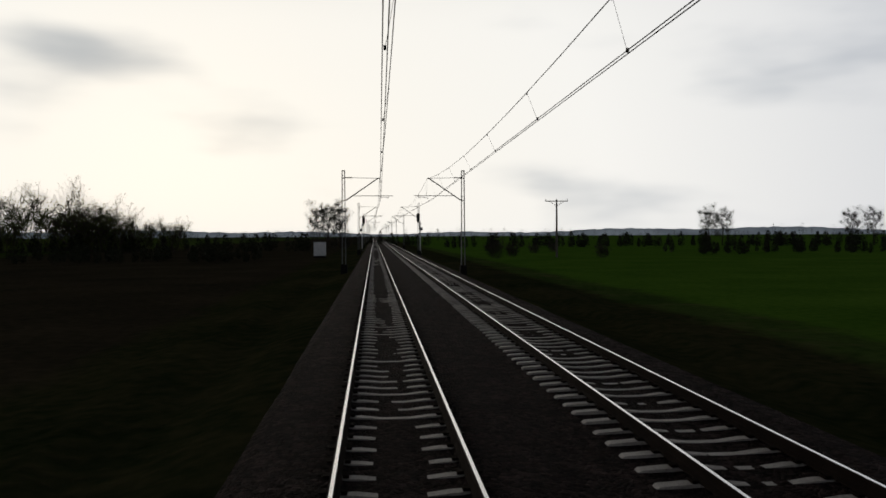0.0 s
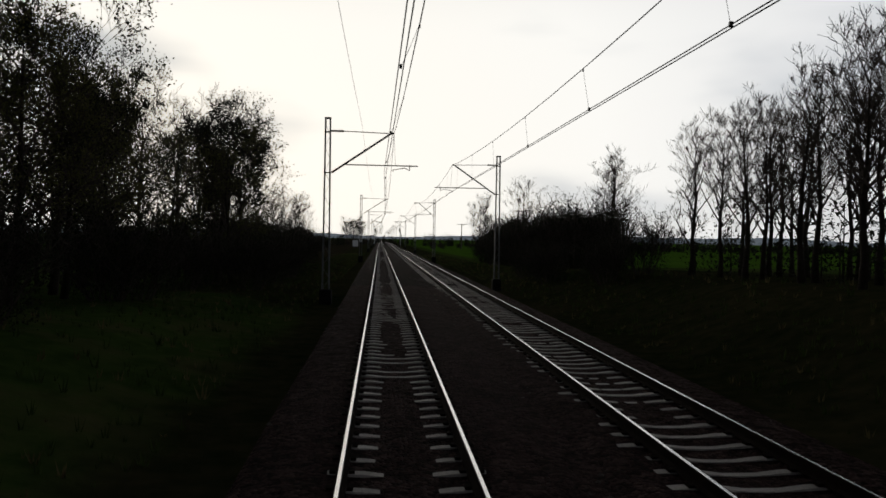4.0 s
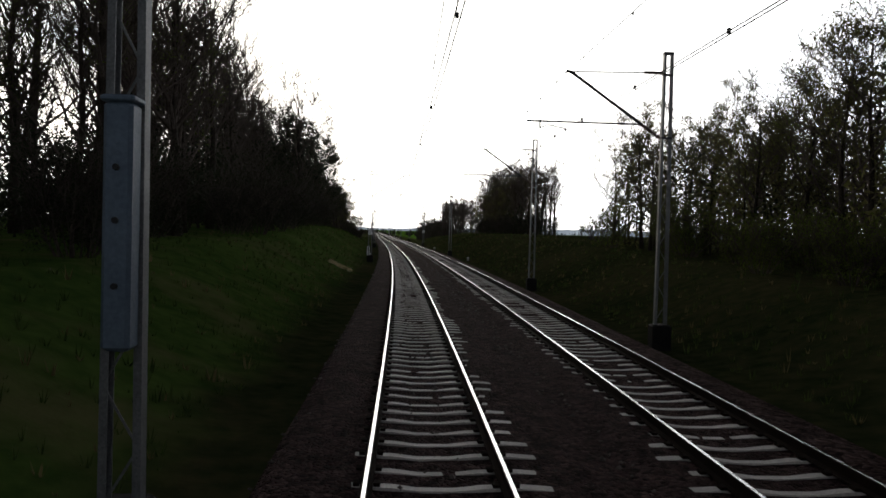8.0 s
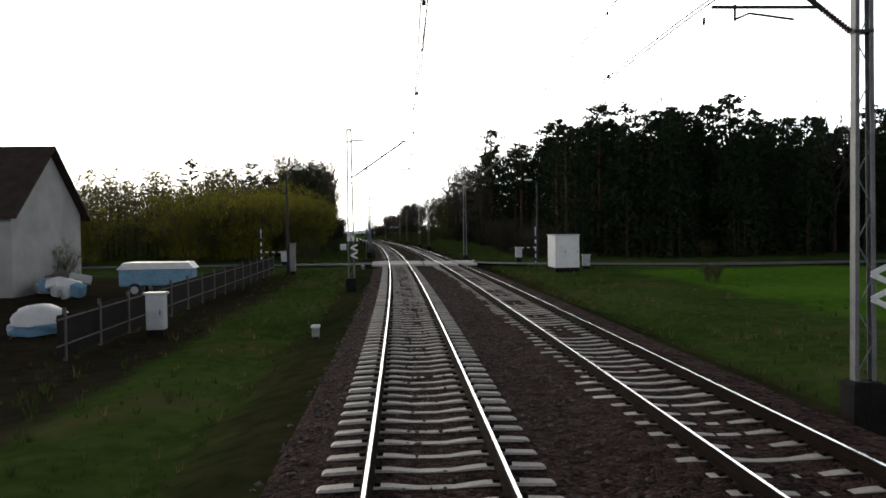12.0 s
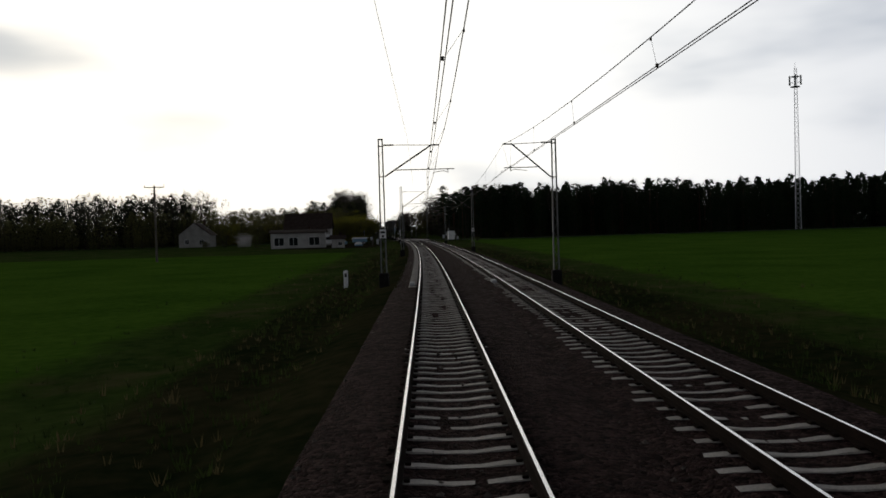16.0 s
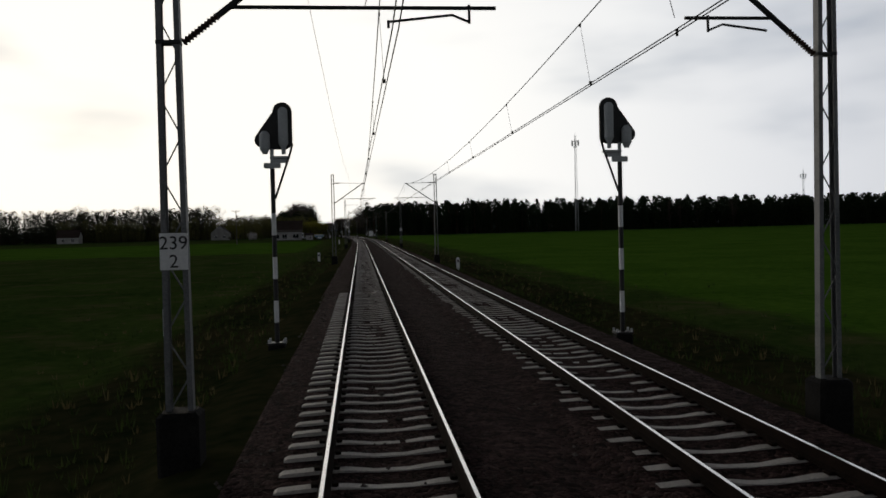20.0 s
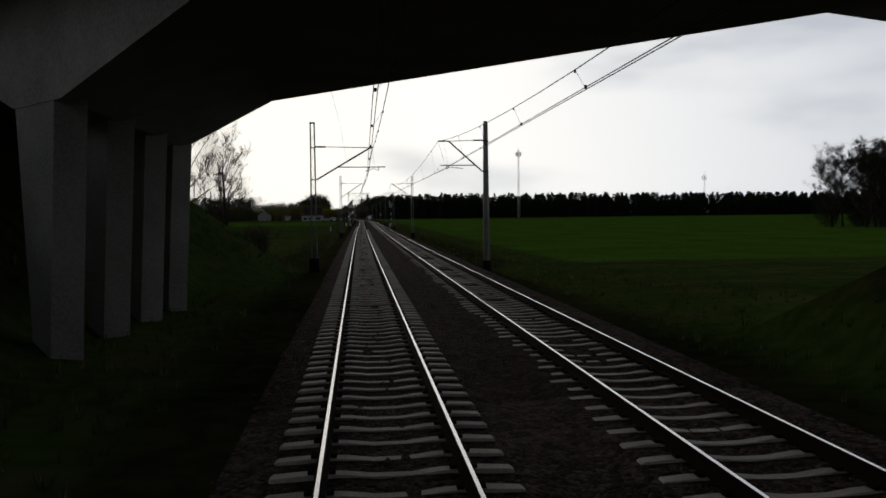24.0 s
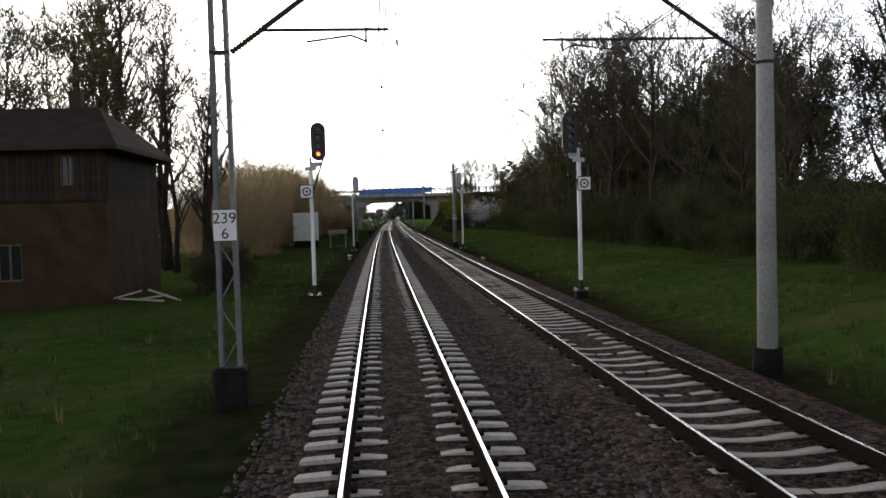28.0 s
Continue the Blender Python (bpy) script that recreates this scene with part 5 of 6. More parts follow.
    for x, z, ww, hh in front:
        win = part("window", Shape().box((x, -d / 2 + 0.16, z + hh / 2), (ww, 0.02, hh)), GLASS, base, "dark window")
        fr = Shape()
        for e in (-1, 0, 1):
            fr.box((x + e * (ww / 2 - 0.03), -d / 2 + 0.12, z + hh / 2), (0.06, 0.06, hh))
        for e in (-1, 1):
            fr.box((x, -d / 2 + 0.12, z + hh / 2 + e * (hh / 2 - 0.03)), (ww, 0.05, 0.06))
        part("window_frame", fr, WOOD if wall is OCHREBRICK else WHITE, win)
    return base


put(house("farm_house", 11, 9, 4.3, 7.9, PLASTER, "two-storey house with pale walls and a grey pitched roof", [(-3.6, 1.0, 1.2, 1.4), (0.2, 1.0, 1.2, 1.4), (3.4, 1.0, 1.2, 1.4)]), 427, -25.2, 0)
put(house("outbuilding", 12, 6, 3.4, 4.0, PLASTER, "long low outbuilding with pale walls and dark openings", [(-4.2, 0.5, 2.2, 1.9), (-1.0, 0.5, 2.0, 1.9), (3.6, 0.5, 2.4, 1.9)]), 447, -25.8, 2)
put(house("farm_house", 8, 8, 3.4, 6.4, CONCRETE, "small grey rendered house with a dark gabled roof behind the field", [(-2, 0.8, 1.1, 1.3), (1.8, 0.8, 1.1, 1.3)], gable_side=True), 412, -56)
put(house("farm_house", 9, 7, 3.0, 6.0, PLASTER, "far plastered house with a broad pale roof", [(-2, 0.8, 1.1, 1.3), (2, 0.8, 1.1, 1.3)]), 406, -122)
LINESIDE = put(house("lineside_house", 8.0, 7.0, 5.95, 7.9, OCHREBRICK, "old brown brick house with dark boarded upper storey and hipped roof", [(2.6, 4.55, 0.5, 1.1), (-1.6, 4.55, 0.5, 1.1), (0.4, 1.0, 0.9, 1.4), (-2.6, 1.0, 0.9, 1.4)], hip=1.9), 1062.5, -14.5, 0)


def cladding(base, w, d, z0, z1, gaps):
    """Upright weathered boards over the upper storey, front and both ends, each a piece of its own."""
    board = Shape().box((0, 0, 0), (0.185, 0.03, z1 - z0), cut=0.006).mesh("board", DARKBOARD)
    rnd = random.Random(3)
    for x0, y0, dx, dy, n, turn in ((-w / 2, -d / 2 - 0.017, 0.195, 0, int(w / 0.195), 0), (w / 2 + 0.017, -d / 2, 0, 0.195, int(d / 0.195), 90), (-w / 2 - 0.017, -d / 2, 0, 0.195, int(d / 0.195), 90)):
        for i in range(n + 1):
            x, y = x0 + dx * i, y0 + dy * i
            if turn == 0 and any(abs(x - g) < 0.36 for g in gaps):
                continue
            ob = new("board", board)
            ob.parent = base
            ob.matrix_basis = pose(x, y, (z0 + z1) / 2 + rnd.uniform(-0.02, 0.02), 0, 0, turn)
    part("storey_band", Shape().box((0, -d / 2 - 0.035, z0 - 0.06), (w + 0.12, 0.07, 0.12), cut=0.01), DARKBOARD, base)


cladding(LINESIDE, 8.0, 7.0, 4.05, 5.85, (2.6, -1.6))


def fallen_boards(s, l):
    base = thing("board_pile", place(s, l, float(ground_z(s, l))), "pale broken boards lying against the house", "board pile", "yard clutter")
    for x, z, turn, ln in ((-0.75, 0.3, -14, 1.5), (0.75, 0.26, 22, 1.3), (-0.1, 0.12, 5, 1.7), (0.3, 0.2, -8, 1.1)):
        part("board", Shape().box((0, 0, 0), (ln, 0.16, 0.04), cut=0.008, m=pose(x, 0.15 * x, z, 12, turn, 10 * x)), PALEBOARD, base)


fallen_boards(1065.5, -9.4)
put(house("shed", 2.8, 3, 2.0, 2.6, PLASTER, "small pale shed in the yard", [(0.4, 0.4, 0.9, 0.9)]), 453, -16.6, 4)


def trailer(s, l):
    base = thing("covered_trailer", place(s, l, float(ground_z(s, l)), 6), "blue trailer with a white tarpaulin roof in the yard", "trailer", "yard clutter")
    part("body", Shape().box((0, 0, 0.95), (3.5, 1.9, 0.85), cut=0.06), TINPAINT, base)
    part("tarpaulin", Shape().prism([(-1.85, 1.35), (1.85, 1.35), (1.6, 1.66), (-1.5, 1.7)], -1.05, 1.05), WHITE, base)
    for x in (-1.0, 1.0):
        for y in (-0.9, 0.9):
            w_ = part("wheel", Shape().tube([(x, y - 0.1, 0.34), (x, y + 0.1, 0.34)], 0.34, 16), BLACK, base)
            part("rim", Shape().tube([(x, y - 0.115, 0.34), (x, y + 0.115, 0.34)], 0.19, 12), GREYPAINT, w_)


trailer(431.5, -12.5)


def caravan(s, l):
    """A small old caravan: rounded body, dark windows, door and wheels."""
    base = thing("caravan", place(s, l, float(ground_z(s, l)), 4), "old pale green-white caravan standing in the yard", "caravan", "yard clutter")
    out = [(-0.95, 0.55), (0.95, 0.55), (1.0, 0.75), (1.0, 2.3), (0.9, 2.6), (0.6, 2.75), (-0.6, 2.75), (-0.9, 2.6), (-1.0, 2.3), (-1.0, 0.75)]
    part("body", Shape().prism(out, -1.7, 1.7), WHITE, base)
    part("window", Shape().box((0.1, -1.71, 1.75), (1.2, 0.03, 0.65), cut=0.01), GLASS, base)
    for y in (-0.7, 0.6):
        part("window", Shape().box((1.01, y, 1.75), (0.03, 0.8, 0.6), cut=0.01), GLASS, base)
    for x in (-0.85, 0.85):
        part("wheel", Shape().tube([(x - 0.1, 0, 0.32), (x + 0.1, 0, 0.32)], 0.32, 14), BLACK, base)
    part("drawbar", Shape().tube([(0, -1.7, 0.5), (0, -2.7, 0.4), (0, -2.7, -0.05)], 0.04, 6), DARKSTEEL, base)


caravan(437.5, -20.0)


def sheeted_heap(s, l):
    """A heap under a sheet: a sagging dome over a crumpled blue hem."""
    base = thing("sheeted_heap", place(s, l, float(ground_z(s, l))), "low heap covered by a white and blue plastic sheet", "covered heap", "yard clutter")
    rnd = random.Random(5)
    for name, z0, z1, r0, paint in (("hem", 0.0, 0.35, 0.95, TINPAINT), ("sheet", 0.33, 0.95, 0.9, WHITE)):
        sh, vs, fs = Shape(), [], []
        for i in range(6):
            u = i / 5
            w = r0 * (1 - 0.06 * u) if name == "hem" else r0 * math.cos(u * 1.5)
            for j in range(18):
                a = j * math.tau / 18
                k = w * (1 + 0.09 * math.sin(3 * a + i) + rnd.uniform(-0.05, 0.05))
                vs.append((k * math.cos(a), k * 1.3 * math.sin(a), z0 + (z1 - z0) * (math.sin(u * 1.5) if name == "sheet" else u) + rnd.uniform(-0.02, 0.02)))
        for i in range(5):
            fs += [(i * 18 + j, i * 18 + (j + 1) % 18, i * 18 + 18 + (j + 1) % 18, i * 18 + 18 + j) for j in range(18)]
        fs.append(tuple(range(90, 108)))
        smooth(part(name, sh.add(vs, fs), paint, base))


sheeted_heap(445.5, -12.4)


def fence(l, s0, s1, h, label):
    base = thing("yard_fence", Matrix(), label, "fence", "fences")
    s = s0
    while s < s1:
        z = float(ground_z(s, l))
        part("post", Shape().box((0, 0, h / 2), (0.09, 0.09, h + 0.3), cut=0.01), WOOD, base, m=place(s, l, z))
        s2 = min(s + 2.5, s1)
        z2 = float(ground_z(s2, l))
        for k in (0.35, 0.9):
            if k < h:
                part("rail", Shape().tube([spot(s, l, z + k * h), spot(s2, l, z2 + k * h)], 0.03, 5), WOOD, base)
        part("mesh_panel", Shape().add([spot(s, l, z + 0.1), spot(s2, l, z2 + 0.1), spot(s2, l, z2 + h), spot(s, l, z + h)], [(0, 1, 2, 3)]), FOUNDATION, base)
        s += 2.5


fence(-9.2, 414, 452, 1.25, "dark wire mesh fence with concrete posts around the yard")


def heap(name, s, l, r, label, mats):
    base = thing(name, place(s, l, float(ground_z(s, l))), label, "junk heap", "yard clutter")
    rnd = random.Random(int(s))
    for i in range(9):
        a = rnd.uniform(0, 6.28)
        d = rnd.uniform(0, r)
        sh = Shape().box((0, 0, 0), (rnd.uniform(0.4, 1.2), rnd.uniform(0.4, 1.0), rnd.uniform(0.3, 0.7)), cut=0.05,
                         m=pose(d * math.cos(a), d * math.sin(a), rnd.uniform(0.2, 1.0), rnd.uniform(-20, 20), rnd.uniform(-20, 20), rnd.uniform(0, 90)))
        part("scrap_piece", sh, mats[i % len(mats)], base)


heap("scrap_heap", 432, -16.4, 1.5, "pile of sheeting and boards in the yard", [WHITE, GREYPAINT, TINPAINT, WOOD])
heap("scrap_heap", 429.5, -18.0, 1.6, "pile of boards and pipes in the yard", [GREYPAINT, WOOD, DARKSTEEL])


def bank_stairs(s0, l0, n):
    """Concrete steps straight up the slope of the road bank, with a steel handrail."""
    base = thing("bank_stairs", Matrix(), "narrow concrete steps with a handrail up the grassy bank", "stairs", "steps up the road bank")
    tops = []
    for i in range(n):
        s, l = s0 - i * 0.25, l0 + i * 0.22
        z = float(ground_z(s, l))
        part("step", Shape().box((0, 0, -0.06), (1.0, 0.34, 0.24), cut=0.015), OLDSTEP, base, m=place(s, l, z, -41))
        tops.append((s, l, z))
    ends = []
    for i in range(0, n, 4):
        s, l, z = tops[i]
        p = spot(s - 0.42, l - 0.48, z)
        part("post", Shape().tube([p, p + np.array([0, 0, 1.0])], 0.022, 6), DARKSTEEL, base)
        ends.append(p + np.array([0, 0, 1.0]))
    part("handrail", Shape().tube(ends, 0.026, 6), DARKSTEEL, base)


bank_stairs(962.8, 10.9, 21)


def point_box(s, l, turn):
    base = thing("trackside_box", place(s, l, float(ground_z(s, l)), turn), "low black box in the grass beside the signal", "equipment box", "trackside boxes")
    part("box", Shape().box((0, 0, 0.16), (0.9, 0.5, 0.36), cut=0.04), BLACK, base)
    part("lid", Shape().box((0, 0, 0.365), (0.96, 0.56, 0.05), cut=0.015), DARKSTEEL, base)


point_box(1026, -4.1, 8)

beam = thing("cable_trough", place(1017.2, -4.6, 0), "pale concrete trough raised on short posts beside the signal", "cable trough", "trackside boxes")
part("trough", Shape().box((0, 0, 1.22), (1.9, 0.3, 0.4), cut=0.02), CONCRETE, beam)
for x in (-0.75, 0.75):
    part("post", Shape().box((x, 0, 0.1), (0.14, 0.14, 1.9), cut=0.01), CONCRETE, beam)


# ---- trees and bushes ----
def limb(sh, rnd, p, d, length, r, level, tips, up=0.15, split=4, k=0):
    """A bent branch with its side branches; the ends go to tips."""
    n = 3 if level > 1 else 2
    pts, rad = [p.copy()], [r]
    q, e = p.copy(), d.copy()
    for i in range(n):
        e = (e + Vector((rnd.uniform(-1, 1), rnd.uniform(-1, 1), rnd.uniform(-0.6, 1) + up)) * 0.2).normalized()
        q = q + e * (length / n)
        pts.append(q.copy())
        rad.append(r * (1 - 0.75 * (i + 1) / n))
    sh.tube(pts, [max(q_, 0.011) for q_ in rad], 5 if level > 3 else 3, k, cap=False)
    tips.append((q, e))
    if level <= 1:
        return
    for i in range(split):
        u = rnd.uniform(0.25, 1.0)
        j = min(int(u * n), n - 1)
        a = pts[j].lerp(pts[j + 1], u * n - j)
        side = Vector((rnd.uniform(-1, 1), rnd.uniform(-1, 1), rnd.uniform(-0.3, 0.8))).normalized()
        limb(sh, rnd, a, (e * 0.75 + side * 0.75).normalized(), length * rnd.uniform(0.4, 0.65), max(rad[j] * 0.55, 0.012), level - 1, tips, up, split, k)


def leaves(sh, rnd, p, n, spread, size, k, flat=1.0):
    for _ in range(n):
        c = p + Vector((rnd.gauss(0, spread), rnd.gauss(0, spread), rnd.gauss(0, spread * flat)))
        a = Vector((rnd.uniform(-1, 1), rnd.uniform(-1, 1), rnd.uniform(-1, 1))).normalized()
        b = a.cross(Vector((rnd.uniform(-1, 1), rnd.uniform(-1, 1), rnd.uniform(-1, 1)))).normalized()
        z = size * rnd.uniform(0.6, 1.4)
        o = len(sh.v)
        sh.v += [tuple(c + a * z), tuple(c + b * z * 0.6), tuple(c - a * z), tuple(c - b * z * 0.6)]
        sh.f.append((o, o + 1, o + 2, o + 3))
        sh.k.append(k)


def broad_tree(name, seed, h, label, leaf=None, per=0, size=0.09, first=0.25, reach=0.34, limbs=13, split=4, rise=0.9, spread=0.13, category="tree", group="trees along the line", balls=0):
    rnd = random.Random(seed)
    base = thing(name, Matrix(), label, category, group)
    t = Shape()
    pts, rad = [], []
    x = y = 0.0
    for i in range(8):
        u = i / 7
        pts.append(Vector((x, y, h * 0.93 * u - (0.4 if i == 0 else 0))))
        rad.append(h * 0.016 * (1 - u) + 0.02 + (h * 0.006 if i == 0 else 0))
        x += rnd.uniform(-1, 1) * h * 0.016
        y += rnd.uniform(-1, 1) * h * 0.016
    t.tube(pts, rad, 7)
    smooth(part("trunk", t, BARK, base))
    c, tips = Shape(), []
    for i in range(limbs):
        u = first + (0.97 - first) * (i + rnd.random()) / limbs
        j = min(int(u * 7), 6)
        p = pts[j].lerp(pts[j + 1], u * 7 - j)
        a = i * 2.4 + rnd.uniform(-0.4, 0.4)
        d = Vector((math.cos(a), math.sin(a), rise * rnd.uniform(0.7, 1.4))).normalized()
        limb(c, rnd, p, d, h * reach * (1.15 - 0.75 * abs(u - 0.45)) * rnd.uniform(0.75, 1.15), h * 0.007 * (1.2 - u) + 0.012, 4, tips, 0.2, split)
    if leaf:
        for p, e in tips:
            leaves(c, rnd, p, per, spread, size, 1)
    part("crown", c, (TWIG, leaf) if leaf else TWIG, base)
    for _ in range(balls):
        p = max((tips[rnd.randrange(len(tips))][0] for _ in range(2)), key=lambda q: -q.z)
        g = Shape()
        rings = []
        for i in range(7):
            for j in range(10):
                b_, a_ = math.pi * (i + 0.5) / 7, math.tau * (j + 0.5 * (i % 2)) / 10
                rings.append(Vector((math.sin(b_) * math.cos(a_), math.sin(b_) * math.sin(a_), math.cos(b_))) * 0.36 * rnd.uniform(0.72, 1.15))
        g.add(rings, [(i * 10 + j, i * 10 + 10 + j, i * 10 + 10 + (j + 1) % 10, i * 10 + (j + 1) % 10) for i in range(6) for j in range(10)] + [tuple(range(10)), tuple(range(69, 59, -1))])
        part("mistletoe", g, DARKLEAF, base, "dark round clump of mistletoe", Matrix.Translation(p))
    return base


def pine_tree(name, seed, h, label, bare=0.5, wide=0.16, category="pine tree", cone=False):
    rnd = random.Random(seed)
    base = thing(name, Matrix(), label, category, "pines along the line")
    t = Shape().tube([(0, 0, -0.4), (rnd.uniform(-0.15, 0.15), 0, h * 0.5), (0, rnd.uniform(-0.2, 0.2), h * 0.97)], [h * 0.014 + 0.05, h * 0.010 + 0.03, 0.03], 7)
    smooth(part("trunk", t, PINEBARK, base))
    c = Shape()
    n = 30 if not cone else 44
    for i in range(n):
        u = bare + (1 - bare) * (i + rnd.random()) / n
        a = i * 2.4 + rnd.uniform(-0.5, 0.5)
        shape = (1 - (u - bare) / (1 - bare)) if cone else math.sin(math.pi * min(1, 0.28 + 0.72 * (u - bare) / (1 - bare))) ** 0.8
        ln = h * wide * (0.25 + shape) * rnd.uniform(0.6, 1.15)
        p = Vector((0, 0, h * u * 0.97))
        q = p + Vector((math.cos(a) * ln, math.sin(a) * ln, ln * (0.3 if not cone else -0.15)))
        c.tube([p, q], [0.04, 0.012], 3, 0, cap=False)
        for w in (0.55, 0.8, 1.0):
            leaves(c, rnd, p.lerp(q, w), 16, 0.05 * h * wide * 4 * 0.55, 0.17, 1, 0.5)
    leaves(c, rnd, Vector((0, 0, h * 0.97)), 14, 0.22, 0.15, 1)
    part("crown", c, (TWIG, NEEDLE), base)
    return base


def bush(name, seed, h, w, label, leaf, count=900, size=0.10, stems=9, category="bush", spread=0.17, twig=None):
    rnd = random.Random(seed)
    base = thing(name, Matrix(), label, category, "bushes along the line")
    st, tips = Shape(), []
    for i in range(stems):
        a = i * 2.4
        d = Vector((math.cos(a) * rnd.uniform(0.2, 0.8), math.sin(a) * rnd.uniform(0.2, 0.8), 1)).normalized()
        limb(st, rnd, Vector((math.cos(a) * w * 0.12, math.sin(a) * w * 0.12, -0.2)), d, h * rnd.uniform(0.65, 1.0), 0.045, 3, tips, 0.35, 6)
    part("branchwork", st, twig or TWIG, base)
    c = Shape()
    pick = [p for p, e in tips]
    for i in range(count):
        p = pick[rnd.randrange(len(pick))]
        leaves(c, rnd, p, 1, spread, size, 0)
    for i in range(count // 2):
        a, r = rnd.uniform(0, 6.28), w * 0.4 * math.sqrt(rnd.random())
        leaves(c, rnd, Vector((math.cos(a) * r, math.sin(a) * r, h * rnd.uniform(0.12, 0.75) * (1.1 - r / w))), 1, spread, size, 0)
    part("crown", c, leaf, base)
    return base


# usual size of each kind against its model
GROW = {"bare_tree": 1.0, "dark_bush": 0.8, "dark_tree": 0.94, "green_bush": 0.6, "pine_tree": 0.9, "willow_bush": 1.0, "yellow_bush": 0.97, "blossom_bush": 0.8, "bare_bush": 0.9}


def plant(protos, spots, lo=0.85, hi=1.15, seed=0, dz=-0.05):
    """Sets copies of the prototypes at (s, l) spots; the first copy of each is the prototype itself."""
    rnd = random.Random(seed)
    for i, (s, l) in enumerate(spots):
        p = protos[rnd.randrange(len(protos))]
        k = rnd.uniform(lo, hi) * GROW.get(p.name.split(".")[0], 1.0)
        m = place(s, l, float(ground_z(s, l)) + dz, rnd.uniform(0, 360), k * rnd.uniform(0.92, 1.08), k)
        if "set" not in p:
            p["set"] = 1
            p.matrix_basis = m
        else:
            copy_thing(p, m @ Matrix.Diagonal((1 / p.scale.x, 1 / p.scale.y, 1 / p.scale.z, 1)))


def belt(s0, s1, l0, l1, n, seed):
    rnd = random.Random(seed)
    return [(s0 + (s1 - s0) * (i + rnd.random()) / n, rnd.uniform(l0, l1)) for i in range(n)]


BARE = [broad_tree("bare_tree", 11, 12, "tall bare tree with fine dark twigs", None), broad_tree("bare_tree", 12, 12, "tall bare tree with fine dark twigs", BUD, 1, 0.025, 0.3, 0.26, 15, 4, 1.4, 0.06),
        broad_tree("bare_tree", 13, 12, "tall slender bare tree with upright limbs", BUD, 1, 0.025, 0.2, 0.22, 17, 4, 2.0, 0.06)]
SPRING = [broad_tree("budding_tree", 21, 11, "tree with sparse young spring leaves", LEAF, 3, 0.04, 0.2, 0.34, spread=0.12), broad_tree("budding_tree", 22, 11, "tree with sparse young spring leaves", LEAF, 4, 0.04, 0.25, 0.30, 15, spread=0.12),
          broad_tree("budding_tree", 23, 11, "tree coming into bud with dull green tips", BUD, 3, 0.035, 0.2, 0.32, 15, spread=0.1)]
OAK = [broad_tree("dark_tree", 31, 12, "dark dense tree in early leaf", DARKLEAF, 9, 0.07, 0.12, 0.36, 17, 4, 0.8, 0.2), broad_tree("dark_tree", 32, 12, "dark dense tree in early leaf", DARKLEAF, 9, 0.07, 0.15, 0.32, 18, 4, 0.9, 0.2)]
GREENTREE = [broad_tree("leafing_tree", 35, 11, "rounded tree in olive spring leaf", OLIVE, 7, 0.06, 0.12, 0.34, 16, 4, 0.8, 0.2), broad_tree("leafing_tree", 36, 11, "rounded tree in olive spring leaf", OLIVE, 6, 0.06, 0.15, 0.30, 17, 4, 1.0, 0.18)]
PINE = [pine_tree("pine_tree", 41, 16, "dark pine with a bare reddish trunk"), pine_tree("pine_tree", 42, 16, "dark pine with a bare reddish trunk", 0.42, 0.17), pine_tree("pine_tree", 43, 16, "dark pine with a bare reddish trunk", 0.58, 0.14)]
SPRUCE = [pine_tree("spruce_tree", 46, 14, "dark narrow spruce beside the pines", 0.06, 0.2, "spruce tree", True)]
PALETREE = [broad_tree("leafing_tree", 37, 11, "tall tree in pale grey-green young leaf", PALELEAF, 4, 0.055, 0.18, 0.30, 16, 4, 1.0, 0.16), broad_tree("leafing_tree", 38, 11, "tall tree in pale grey-green young leaf", PALELEAF, 4, 0.055, 0.15, 0.33, 15, 4, 0.9, 0.17)]
DARKBUSH = [bush("dark_bush", 51, 3.4, 4.0, "dense dark hedge bush by the line", DARKLEAF, 5000, 0.042, 16, spread=0.13), bush("dark_bush", 52, 2.9, 4.4, "dense dark hedge bush by the line", DARKLEAF, 5000, 0.042, 16, spread=0.13)]
TANBUSH = [bush("willow_bush", 61, 6.2, 5.5, "tall tan willow bush covered in catkins", CATKIN, 16000, 0.034, 18, spread=0.13, twig=TANTWIG), bush("willow_bush", 62, 5.8, 5.0, "tall tan willow bush covered in catkins", CATKIN, 16000, 0.034, 18, spread=0.13, twig=TANTWIG)]
GOLDBUSH = [bush("yellow_bush", 71, 6.0, 5.2, "tall bush in yellow-green young leaf", GOLD, 15000, 0.056, 16, spread=0.16, twig=TWIG), bush("yellow_bush", 72, 5.4, 5.0, "tall bush in yellow-green young leaf", GOLD, 15000, 0.056, 16, spread=0.16, twig=TWIG)]
GREENBUSH = [bush("green_bush", 76, 3.2, 3.6, "low bush in fresh green leaf", LEAF, 4500, 0.042, 14, spread=0.13), bush("green_bush", 77, 4.2, 3.8, "tall bush in fresh green leaf", LEAF, 5500, 0.042, 14, spread=0.14)]
BROWNBUSH = [bush("bare_bush", 65, 4.4, 4.6, "leafless brown bush with dense fine twigs", BUD, 2500, 0.025, 22, spread=0.1, twig=TANTWIG), bush("bare_bush", 66, 3.8, 4.6, "leafless brown bush with dense fine twigs", BUD, 2500, 0.025, 22, spread=0.1, twig=TANTWIG)]
WHITEBUSH = [bush("blossom_bush", 79, 4.4, 6.5, "blackthorn bush in white blossom", BLOSSOM, 10000, 0.05, 18, spread=0.15)]

